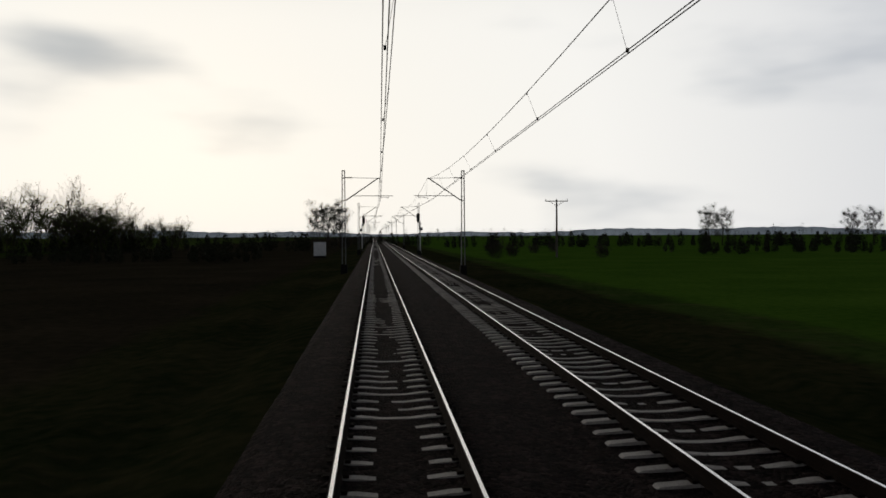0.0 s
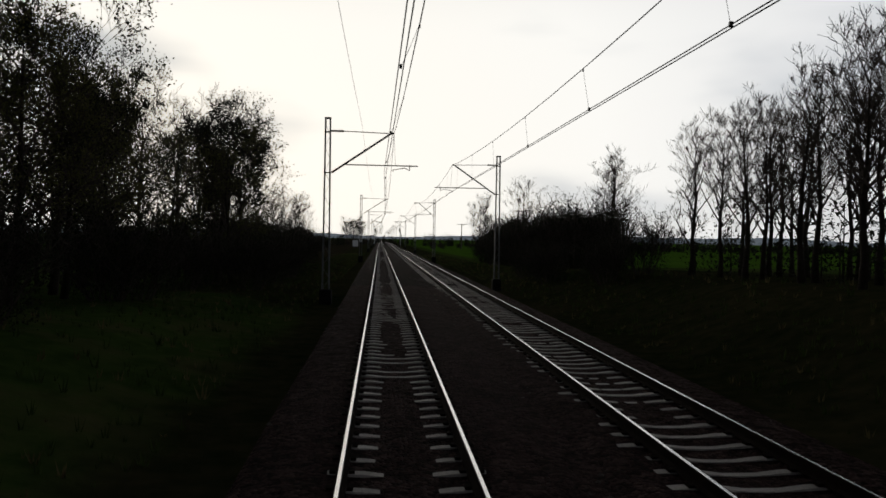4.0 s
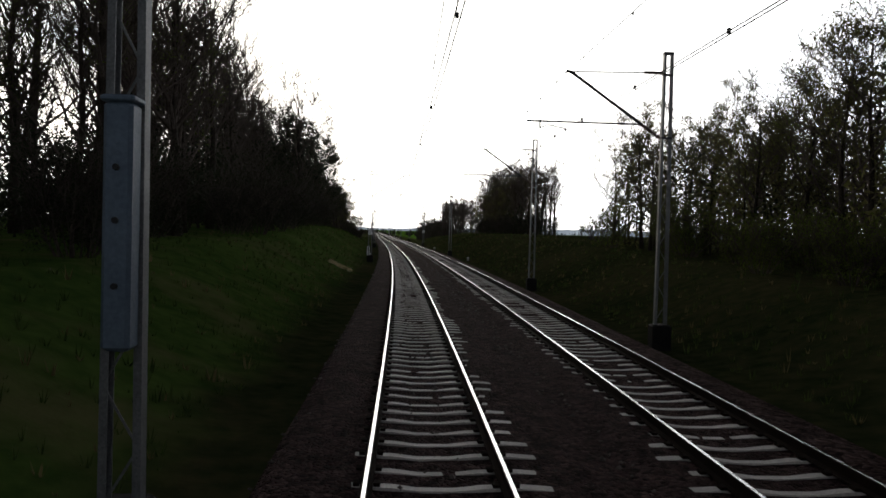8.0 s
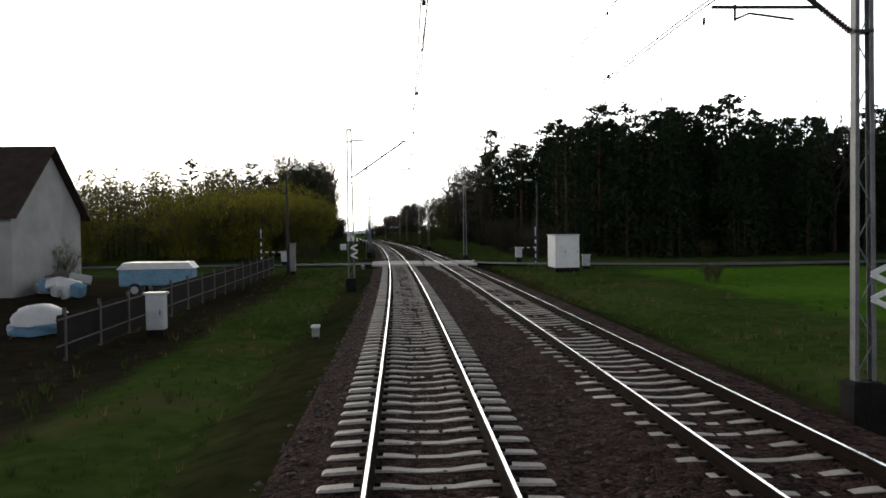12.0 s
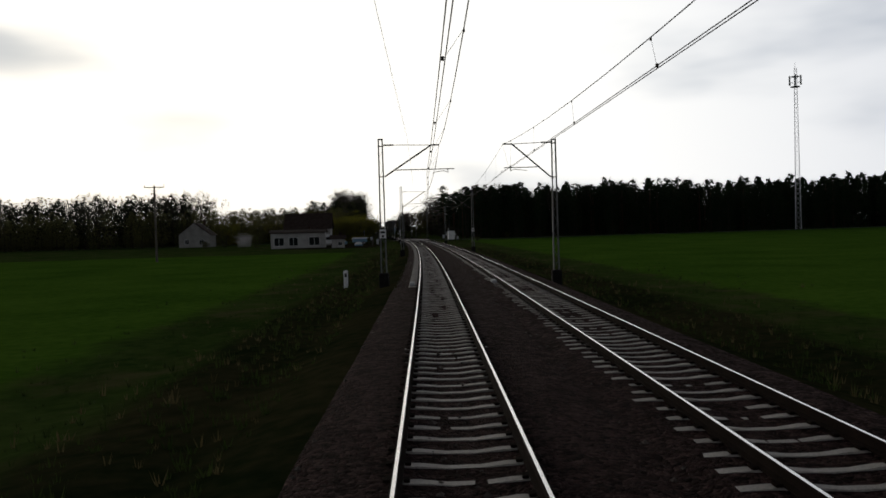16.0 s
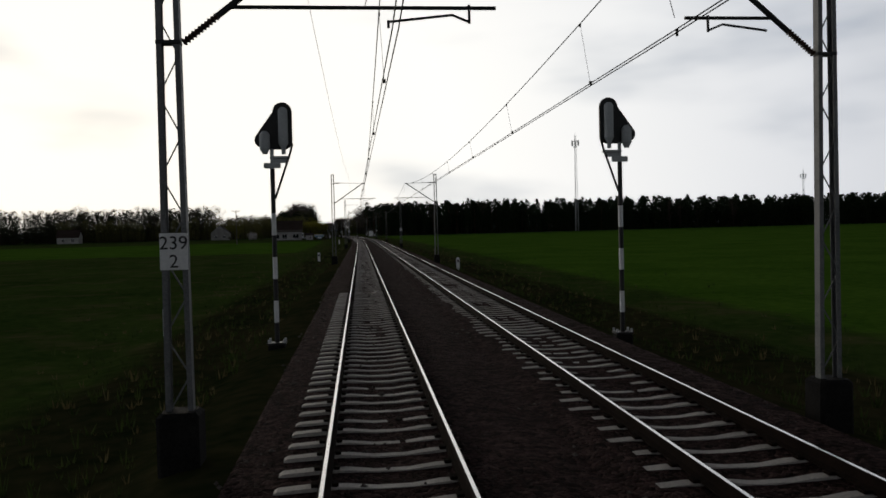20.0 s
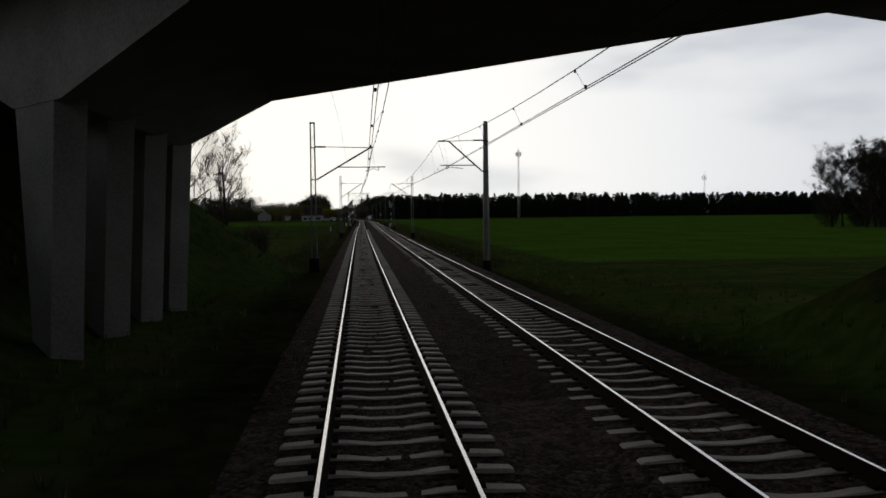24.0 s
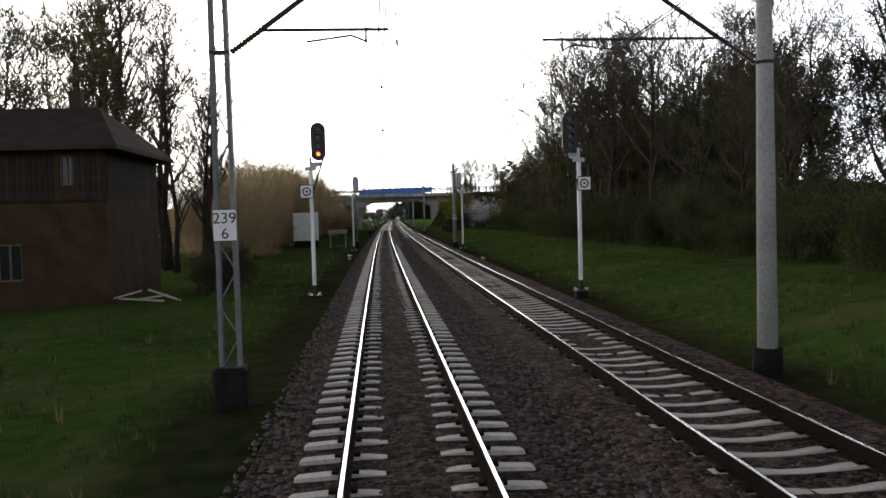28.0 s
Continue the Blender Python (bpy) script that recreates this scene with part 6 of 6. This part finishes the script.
# first fields: hedges far behind, single trees
plant(OAK, [(-228, 98), (-226, 148), (-240, 176), (-230, 103), (-229, 143)], 0.78, 0.9, 3)
plant(GREENBUSH, [(-196, -64), (-197, -49), (-195, -86), (-200, -70), (-205, -76), (-190, -110), (-196, -98), (-198, -56), (-196, -61), (-199, -80), (-197, -68), (-194, -104), (-197, -91)], 3.2, 5.4, 4)
plant(OAK, [(-218, -12.6), (-226, -16), (-222, -9.5)], 0.85, 0.95, 5)
plant(DARKBUSH, [(-215, -11), (-222, -8), (-210, -15), (-120, 18), (-128, 22), (-150, 30), (-160, 36), (-170, 24), (-118, 34)], 0.5, 0.95, 6)
# first thickets, either side
plant(DARKBUSH, belt(16, 96, -15, -11, 38, 7), 1.15, 1.5, 7)
plant(BARE, [(52, -12), (58, -14), (46, -15), (50, -11), (54, -13), (44, -12)], 0.6, 0.75, 8)
plant(OAK, [(74, -14.5), (80, -18), (86, -14)], 1.05, 1.2, 9)
plant(BARE, [(71, -17), (90, -20), (98, -15)], 1.0, 1.2, 10)
plant(BARE[1:2], [(42.5, 14.9)], 0.7, 0.72, 11)
plant(SPRING[2:], [(41.5, 14.4)], 0.66, 0.7, 110)
plant(DARKBUSH, belt(46, 98, 13.5, 19, 38, 12), 1.35, 1.7, 12)
plant(BARE, [(70, 15.5), (82, 22), (92, 19)], 0.65, 0.85, 13)
# rows of bare trees on the bank to the right
plant(BARE, belt(118, 158, 12.5, 20.3, 40, 14), 0.52, 0.66, 14)
plant(DARKBUSH, belt(100, 122, 9.5, 13, 6, 15), 0.7, 1.0, 15)
plant(GREENTREE[:1], [(166, 17.3)], 0.46, 0.48, 16)
plant(GREENTREE[1:], [(166.3, 17.5)], 0.4, 0.42, 161)
plant(GREENBUSH, [(166, 16.9), (165.5, 18)], 0.8, 0.9, 162)
plant(BARE, belt(182, 224, 14, 19.5, 24, 17), 0.62, 0.78, 17)
plant(SPRING[2:], belt(184, 222, 14, 19, 20, 170), 0.55, 0.75, 170)
plant(DARKBUSH, belt(184, 222, 13.5, 19, 16, 171), 0.5, 0.85, 171)
plant(DARKBUSH, belt(196, 224, 13, 16, 8, 18), 0.7, 1.0, 18)
plant(GREENTREE, belt(186, 214, 14, 18, 5, 180), 0.45, 0.6, 180)
plant(SPRING, [(232, 27.2), (229, 30.5), (237, 31), (242, 28.5), (246, 33), (250, 26)], 0.68, 0.9, 181)
plant(GREENTREE, [(235, 36), (243, 38), (226, 40), (249, 31)], 0.6, 0.8, 182)
# woods on the bank to the left
plant(OAK + GREENTREE, belt(104, 172, -17, -9, 28, 19), 0.66, 0.9, 19)
plant(DARKBUSH, belt(92, 150, -10, -6.5, 12, 20), 0.8, 1.2, 20)
plant(PINE, belt(160, 215, -24, -11, 16, 21), 0.8, 0.95, 21)
plant(OAK, belt(172, 226, -26, -11, 16, 22), 0.9, 1.15, 22)
plant(BARE, belt(222, 305, -22, -10.5, 48, 23), 1.0, 1.35, 23)
plant(DARKBUSH, belt(225, 335, -12, -8.5, 26, 24), 0.8, 1.3, 24)
plant(SPRING, belt(270, 350, -22, -11, 14, 25), 0.8, 1.05, 25)
plant(PINE, belt(300, 352, -30, -13, 16, 26), 0.75, 0.95, 26)
# yellow willows and bushes before the crossing
plant(GOLDBUSH, belt(358, 382, -14, -9.5, 12, 27), 0.82, 0.98, 27)
plant(GOLDBUSH, belt(350, 392, -20, -11.5, 20, 270), 0.85, 1.1, 270)
plant(GOLDBUSH, belt(376, 396, -62, -16, 12, 28), 0.8, 1.1, 28)
plant(GREENBUSH, belt(350, 394, -10, -7, 8, 29), 0.5, 0.8, 29)
plant(SPRING, belt(318, 366, -60, -15, 16, 30), 0.7, 0.9, 30)
plant(PINE, [(356, -11.5), (352, -13)], 0.6, 0.7, 301)
# right bank before the crossing
plant(OAK, belt(300, 346, -18, -11.5, 10, 312), 0.85, 1.05, 312)
plant(SPRING, belt(256, 312, 14.5, 26, 14, 31), 0.6, 0.85, 31)
plant(GREENTREE, belt(254, 322, 14.5, 24, 24, 311), 0.52, 0.82, 311)
plant(PINE, belt(270, 326, 22, 36, 14, 310), 0.7, 0.9, 310)
plant(GREENBUSH, belt(262, 330, 13, 16.5, 18, 32), 0.8, 1.3, 32)
plant(BARE, belt(296, 330, 14.5, 22, 14, 33), 0.88, 1.12, 33)
plant(PINE, belt(326, 396, 16.5, 36, 44, 34), 0.95, 1.15, 34)
plant(SPRUCE, [(353.6, 15.8)], 1.25, 1.3, 35)
plant(DARKBUSH, belt(306, 397, 13, 16, 30, 36), 0.8, 1.2, 36)
plant(BARE, [(350, 12), (358, 13.5), (334, 13)], 0.8, 0.95, 37)
plant(PINE, belt(376, 396, 18, 190, 70, 38), 0.95, 1.15, 38)
MISTLE = [broad_tree("bare_tree", 15, 13, "tall bare tree hung with dark mistletoe clumps", None, reach=0.3, rise=1.4, balls=11), broad_tree("bare_tree", 16, 13, "tall bare tree hung with dark mistletoe clumps", None, reach=0.28, rise=1.6, balls=9)]
plant(MISTLE, belt(380, 396, 24, 90, 9, 390), 0.98, 1.08, 390)
plant(BARE, [(396, 176), (399, 184), (398, 205), (400, 168)], 0.9, 1.2, 39)
plant(GREENBUSH, [(398, 30), (430, 17)], 0.5, 0.7, 40)
# wood behind the houses
plant(SPRING, belt(352, 388, -150, -60, 22, 41), 1.0, 1.35, 41)
plant(GREENTREE, belt(380, 392, -44, -20, 8, 42), 0.4, 0.52, 42)
plant(WHITEBUSH, [(430, -41)], 0.7, 0.75, 43)
plant(GREENBUSH, [(428, -46), (426, -20), (432, -50), (436, -37)], 0.8, 1.2, 44)
# about the overbridge
plant(BARE, [(880, -10.5), (876, -11.5), (884, -12.5)], 0.72, 0.85, 45)
plant(DARKBUSH, belt(868, 900, -12.5, -8.5, 10, 46), 0.6, 0.9, 46)
plant(OAK, [(776, 103), (782, 107), (778, 112), (785, 116), (774, 120)], 1.3, 1.5, 47)
plant(OAK, [(777, 105), (781, 111), (786, 109), (772, 114)], 1.1, 1.35, 471)
plant(DARKBUSH, [(775, 103), (778, 108), (782, 113), (776, 117), (785, 108), (781, 118), (774, 111)], 1.4, 1.9, 472)
plant(TANBUSH, belt(950, 1004, -15, -10, 34, 48), 0.95, 1.2, 48)
plant(TANBUSH, belt(940, 990, -22, -15, 18, 481), 1.2, 1.5, 481)
plant(TANBUSH, belt(1000, 1030, -18, -11.5, 12, 49), 0.85, 1.1, 49)
plant(BARE + SPRING[:1], [(937, -12.8), (936, -14), (938.5, -11.8)], 0.4, 0.5, 504)
plant(BROWNBUSH, belt(938, 968, -15, -7.5, 30, 500), 0.75, 1.15, 500)
plant(DARKBUSH, belt(938, 962, -14, -7.0, 14, 503), 0.6, 0.95, 503)
plant(DARKBUSH, belt(963, 977, 9.6, 12.2, 11, 501), 0.22, 0.42, 501)
plant(GOLDBUSH, [(961.4, 11.4), (963.4, 12.9), (960.2, 12.8)], 0.5, 0.62, 50)
plant(DARKBUSH, [(951, 14.5), (948.5, 16), (966.5, 13.4), (969, 14), (963.5, 14.8), (967, 15.5), (970.5, 13.6), (961.5, 15.8)], 0.65, 0.95, 502)
plant(PALETREE, [(952, 13.0), (951, 15), (953, 16.5), (953.5, 18.2), (951, 20)], 0.4, 0.48, 51)
plant(WHITEBUSH, [(972, 15.6), (973.5, 16.6), (970.5, 15.2)], 0.85, 1.0, 52)
plant(GREENBUSH, [(975, 15), (973, 14.6), (977, 16)], 0.55, 0.75, 521)
plant(PINE, [(972, 20), (975, 22), (978, 21)], 0.62, 0.72, 53)
plant(GREENTREE, belt(978, 1060, 17.5, 24, 26, 530), 0.6, 0.85, 530)
plant(GREENTREE, [(974, 18.5), (977, 19.5), (981, 19), (976, 22), (983, 18)], 0.66, 0.8, 531)
plant(OAK, [(980, 21.5), (985, 22), (988, 20)], 0.66, 0.76, 532)
plant(GREENBUSH, belt(978, 1090, 15.5, 18, 30, 54), 0.8, 1.3, 54)
plant(DARKBUSH, belt(984, 1090, 16.5, 20, 22, 540), 0.9, 1.4, 540)
plant(OAK, belt(984, 1090, 20, 30, 16, 55), 0.6, 0.8, 55)
plant(SPRING, belt(994, 1090, 17, 26, 24, 56), 0.8, 1.1, 56)
plant(BARE, belt(1016, 1090, 18, 26, 13, 57), 1.1, 1.4, 57)
plant(PALETREE, [(1014, 17.6), (1020, 18.4)], 1.35, 1.5, 574)
plant(BARE, [(1030, 17.6), (1037, 17.4), (1034, 19)], 1.2, 1.4, 575)
plant(OAK, belt(1004, 1060, 24, 33, 14, 573), 0.85, 1.05, 573)
plant(SPRING, belt(1003, 1050, 18.5, 23, 8, 572), 1.15, 1.4, 572)
plant(BARE, [(951, 13.6), (952, 15.6), (950, 14.8), (951.5, 12.2), (951, 17.2)], 0.42, 0.52, 571)
plant(BARE, [(1046, -11), (1043, -11.5), (1048, -12.5), (1040, -12.5)], 0.95, 1.1, 581)
plant(BARE, [(1046, -17), (1052, -20), (1050, -15.5), (1060, -19.5), (1044, -23), (1049, -18), (1041, -15), (1045, -13.8), (1052, -14), (1047, -20), (1040, -18)], 1.15, 1.5, 58)
plant(GREENTREE, [(1061, -18.5), (1057, -14), (1064, -21)], 0.95, 1.1, 582)
plant(DARKBUSH, [(1062, -7.6), (1060.5, -6.9), (1058.5, -7.4)], 0.5, 0.65, 583)
plant(TANBUSH, belt(1024, 1034, -14, -9.5, 3, 580), 0.5, 0.65, 580)
plant(GREENBUSH, belt(1040, 1062, -8, -6.5, 4, 59), 0.35, 0.5, 59)


def far_wood(name, rows, seed, label, leaf, tall=(11, 17), tuft=150, conifer=True, grain=0.02):
    """Many plain far trees in one mesh."""
    rnd = np.random.RandomState(seed)
    V, F, K, o = [], [], [], 0
    for s0, s1, l0, l1, n in rows:
        for i in range(n):
            s, l = rnd.uniform(s0, s1), rnd.uniform(l0, l1)
            h = rnd.uniform(*tall)
            x, y, z = spot(s, l, float(ground_z(s, l)))
            u = np.where(rnd.uniform(size=tuft) < 0.3, rnd.uniform(0.0, 0.5, tuft), rnd.uniform(0.35 if conifer else 0.12, 1.0, tuft))
            w = h * (0.19 if conifer else 0.26) * np.sin(np.pi * np.clip(0.2 + 0.78 * u, 0, 1)) ** 0.7
            a, r = rnd.uniform(0, 6.283, tuft), np.sqrt(rnd.uniform(0, 1, tuft))
            c = np.stack([x + np.cos(a) * r * w, y + np.sin(a) * r * w, z + h * u], -1)
            d1 = rnd.normal(size=(tuft, 3)) * h * grain
            d2 = rnd.normal(size=(tuft, 3)) * h * grain
            tri = np.stack([c + d1, c + d2, c - d1 - d2 * 0.4], 1).reshape(-1, 3)
            q = h * 0.012
            tr = np.array([(x - q, y, z - 0.3), (x + q, y, z - 0.3), (x, y + q, z - 0.3), (x, y, z + h * 0.9)])
            V += [tri, tr]
            F += [(o + 3 * j, o + 3 * j + 1, o + 3 * j + 2) for j in range(tuft)]
            o += 3 * tuft
            F += [(o, o + 1, o + 3), (o + 1, o + 2, o + 3), (o + 2, o, o + 3)]
            o += 4
            K += [0] * tuft + [1] * 3
    sh = Shape()
    sh.v, sh.f, sh.k = [tuple(p) for p in np.concatenate(V).tolist()], F, K
    return tagged(new(name, sh.mesh(name, leaf, BARK)), label, "woodland", kind="stuff")


far_wood("pine_wood", [(300, 380, 34, 120, 110), (330, 392, 120, 420, 420), (300, 380, 420, 800, 240)], 71, "dark pine wood behind the field", NEEDLE, (14, 18), 320, True, 0.024)
far_wood("mixed_wood", [(300, 384, -160, -64, 240), (340, 396, -160, -64, 120), (330, 420, -420, -150, 340), (340, 420, -800, -420, 200)], 72, "mixed spring wood behind the houses", DARKLEAF, (12, 16), 280, False, 0.014)
far_wood("distant_wood", [(-900, -620, -700, -30, 160), (-900, -620, 30, 900, 200), (-420, -300, 150, 600, 70), (-400, -280, -500, -120, 80), (-700, -560, -160, -20, 60), (-640, -520, 20, 160, 50)], 73,
         "distant tree belts on the horizon", DARKLEAF, (4, 9), 80, False)
far_wood("bank_wood", [(170, 330, -60, -24, 190), (300, 396, 24, 60, 130), (120, 180, -50, -17, 70)], 74, "wood behind the cutting", DARKLEAF, (8, 12), 220, False, 0.014)
far_wood("right_wood", [(978, 1120, 19, 50, 260)], 75, "dense wood behind the bank", OLIVE, (5.5, 8.5), 300, False, 0.011)
far_wood("left_thicket", [(1000, 1090, -50, -20, 60)], 76, "thicket behind the willow bushes", CATKIN, (4, 7.5), 260, False, 0.012)
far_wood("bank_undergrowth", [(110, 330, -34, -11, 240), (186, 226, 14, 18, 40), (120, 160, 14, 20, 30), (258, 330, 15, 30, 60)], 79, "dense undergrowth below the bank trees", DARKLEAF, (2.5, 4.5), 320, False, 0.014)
far_wood("bank_thicket", [(254, 326, 15.5, 34, 190)], 80, "olive spring thicket on the bank", OLIVE, (4.5, 8), 360, False, 0.011)
far_wood("wood_edge", [(386, 401, 150, 420, 300)], 81, "dark young pines along the edge of the wood", NEEDLE, (9, 14), 320, True, 0.026)
far_wood("wood_front", [(380, 401, 22, 150, 230)], 85, "dark close pines at the front of the wood", NEEDLE, (9, 14.5), 900, True, 0.012)
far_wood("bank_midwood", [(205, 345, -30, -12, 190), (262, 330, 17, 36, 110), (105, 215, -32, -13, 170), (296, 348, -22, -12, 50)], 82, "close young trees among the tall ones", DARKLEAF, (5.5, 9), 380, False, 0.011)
far_wood("wood_edge", [(388, 404, -420, -130, 330)], 83, "dark young trees along the edge of the wood", DARKLEAF, (7, 11), 380, False, 0.013)
far_wood("pine_thicket", [(326, 396, 18, 44, 240)], 84, "dark young growth between the pine trunks", NEEDLE, (7, 12.5), 380, False, 0.012)
far_wood("wood_front", [(384, 402, -130, -42, 110), (362, 384, -66, -18, 46)], 86, "close spring trees at the front of the wood", OLIVE, (7, 11), 900, False, 0.009)
far_wood("near_wood", [(300, 384, -64, -20, 130)], 88, "close spring wood behind the yellow bushes", OLIVE, (8, 10.5), 500, False, 0.011)
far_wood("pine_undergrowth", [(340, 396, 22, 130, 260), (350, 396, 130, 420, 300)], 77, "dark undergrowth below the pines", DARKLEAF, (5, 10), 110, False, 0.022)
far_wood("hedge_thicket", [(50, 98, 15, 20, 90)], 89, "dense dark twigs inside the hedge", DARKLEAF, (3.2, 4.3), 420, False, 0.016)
far_wood("far_hedges", [(-242, -212, 20, 330, 300), (-216, -184, -260, -16, 280), (-300, -250, -14, 18, 20)], 78, "dark hedges at the far end of the fields", DARKLEAF, (2.4, 4.4), 200, False, 0.04)
far_wood("field_hedges", [(-132, -110, -110, -17, 150), (-156, -132, 56, 190, 170)], 87, "low dark hedges between the fields", DARKLEAF, (1.5, 2.6), 260, False, 0.04)


def distant_hills():
    """A low rise with woods on it, far beyond the fields; its haze is painted."""
    m = bpy.data.materials.new("painted_haze")
    m.use_nodes = True
    n, l = m.node_tree.nodes, m.node_tree.links
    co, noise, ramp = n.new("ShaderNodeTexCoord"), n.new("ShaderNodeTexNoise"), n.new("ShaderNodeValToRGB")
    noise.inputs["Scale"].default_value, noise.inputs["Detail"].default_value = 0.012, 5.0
    # haze painted as blue-grey tones, which the mesh itself gives off as glow
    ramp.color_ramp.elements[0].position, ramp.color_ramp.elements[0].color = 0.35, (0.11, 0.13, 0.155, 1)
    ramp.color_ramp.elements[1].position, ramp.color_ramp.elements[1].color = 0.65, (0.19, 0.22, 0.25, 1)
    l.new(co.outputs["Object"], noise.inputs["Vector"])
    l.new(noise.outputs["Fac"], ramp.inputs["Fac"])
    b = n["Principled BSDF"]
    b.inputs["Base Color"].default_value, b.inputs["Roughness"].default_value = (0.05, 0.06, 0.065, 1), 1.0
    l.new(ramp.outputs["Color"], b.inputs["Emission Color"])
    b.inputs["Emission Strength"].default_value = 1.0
    rnd = random.Random(17)
    sh, vs = Shape(), []
    count = 420
    for i in range(count):
        a = radians(-62 + 124 * i / (count - 1))
        h = 17 + 6 * math.sin(i * 0.045 + 1.1) + 3.5 * math.sin(i * 0.17) + rnd.uniform(-1.6, 1.8)
        for r, z in ((2900, -4.0), (2960, h), (3100, h * 0.8)):
            vs.append((r * math.sin(a), r * math.cos(a), z))
    sh.add(vs, [(3 * i + j, 3 * i + 3 + j, 3 * i + 4 + j, 3 * i + 1 + j) for i in range(count - 1) for j in range(2)])
    tagged(new("backdrop", sh.mesh("backdrop", m)), "low wooded hills with evening haze painted as blue-grey glow", "distant hills", kind="structure")


distant_hills()


# ---- loose stones and grass ----
def scatter(name, spots, size, label, category, mats, shape, seed, parent=None):
    """Small pieces in one mesh: shape gives corners and faces of one piece about the origin."""
    rnd = np.random.RandomState(seed)
    V, F, K, o = [], [], [], 0
    tv, tf, tk = shape
    tv = np.array(tv, float)
    n = len(spots)
    k = rnd.uniform(size[0], size[1], n)
    a = rnd.uniform(0, 2 * math.pi, n)
    st = rnd.uniform(0.6, 1.4, (n, 3))
    P = np.array(spots)
    c, s = np.cos(a), np.sin(a)
    L = tv[None] * st[:, None, :] * k[:, None, None]
    W = np.stack([L[..., 0] * c[:, None] - L[..., 1] * s[:, None], L[..., 0] * s[:, None] + L[..., 1] * c[:, None], L[..., 2]], -1) + P[:, None, :]
    sh = Shape()
    sh.v = [tuple(p) for p in W.reshape(-1, 3).tolist()]
    m = len(tv)
    pick = rnd.randint(0, len(mats), n)
    for i in range(n):
        sh.f += [tuple(j + i * m for j in f) for f in tf]
        sh.k += [int(pick[i])] * len(tf)
    return tagged(new(name, sh.mesh(name, *mats)), label, category, kind="stuff")


OCTA = ([(1, 0, 0), (0, 1, 0), (-1, 0, 0), (0, -1, 0), (0.2, 0.1, 0.7), (0, 0, -0.6)], [(0, 1, 4), (1, 2, 4), (2, 3, 4), (3, 0, 4), (1, 0, 5), (2, 1, 5), (3, 2, 5), (0, 3, 5)], 0)
_r = np.random.RandomState(91)
_sp = []
for s0, s1, per in ((0, 260, 8), (260, 402, 22), (412, 500, 40), (500, 935, 9), (935, 1095, 190)):
    n = int((s1 - s0) * per)
    s = _r.uniform(s0, s1, n)
    lane = _r.randint(0, 4, n)
    l = np.choose(lane, [_r.uniform(1.35, 2.65, n), _r.uniform(-2.0, -1.3, n), _r.uniform(-0.45, 0.45, n), _r.uniform(1.2, 2.8, n)])
    z = np.where(np.abs(l) < 0.5, -0.21, -0.235) + _r.uniform(-0.01, 0.02, n)
    _sp += spot(s, l, z).tolist()
scatter("loose_stones", _sp, (0.022, 0.055), "loose stones on top of the ballast", "stones", [STONE], OCTA, 92)

BLADES = ([], [], 0)
for i in range(5):
    a = i * 1.26
    x, y = 0.35 * math.cos(a), 0.35 * math.sin(a)
    o = len(BLADES[0])
    BLADES[0].extend([(x * 0.5 - 0.09 * math.sin(a), y * 0.5 + 0.09 * math.cos(a), -0.1), (x * 0.5 + 0.09 * math.sin(a), y * 0.5 - 0.09 * math.cos(a), -0.1), (x * 1.6, y * 1.6, 0.8 + 0.3 * math.sin(i * 2.2))])
    BLADES[1].append((o, o + 1, o + 2))
_s = _r.uniform(0, 1095, 62000)
_side = _r.randint(0, 2, 62000)
_o = np.abs(_r.normal(0, 4.0, 62000)) + 0.1
_l = np.where(_side == 0, -3.0 - _o, 7.0 + _o)
_keep = ~((_s > 402) & (_s < 411))
_gz = ground_z(_s, _l)
scatter("verge_grass", spot(_s, _l, _gz)[_keep].tolist(), (0.07, 0.24), "rough tufts of green and dry grass on the verges", "grass", [TUFT, TUFT, TUFT, TUFT, TUFT, DRYTUFT], BLADES, 93)

_q = _r.normal(0, 1, (1500, 2))
_ds, _dl = 265.3 + _q[:, 1] * 0.16, -4.0 - np.clip(_q[:, 0], -1.9, 1.9) * 0.33
scatter("dry_reeds", spot(_ds, _dl, ground_z(_ds, _dl)).tolist(), (0.08, 0.2), "flattened pale dry reeds on the grassy slope", "reeds", [DRYREED], BLADES, 94)
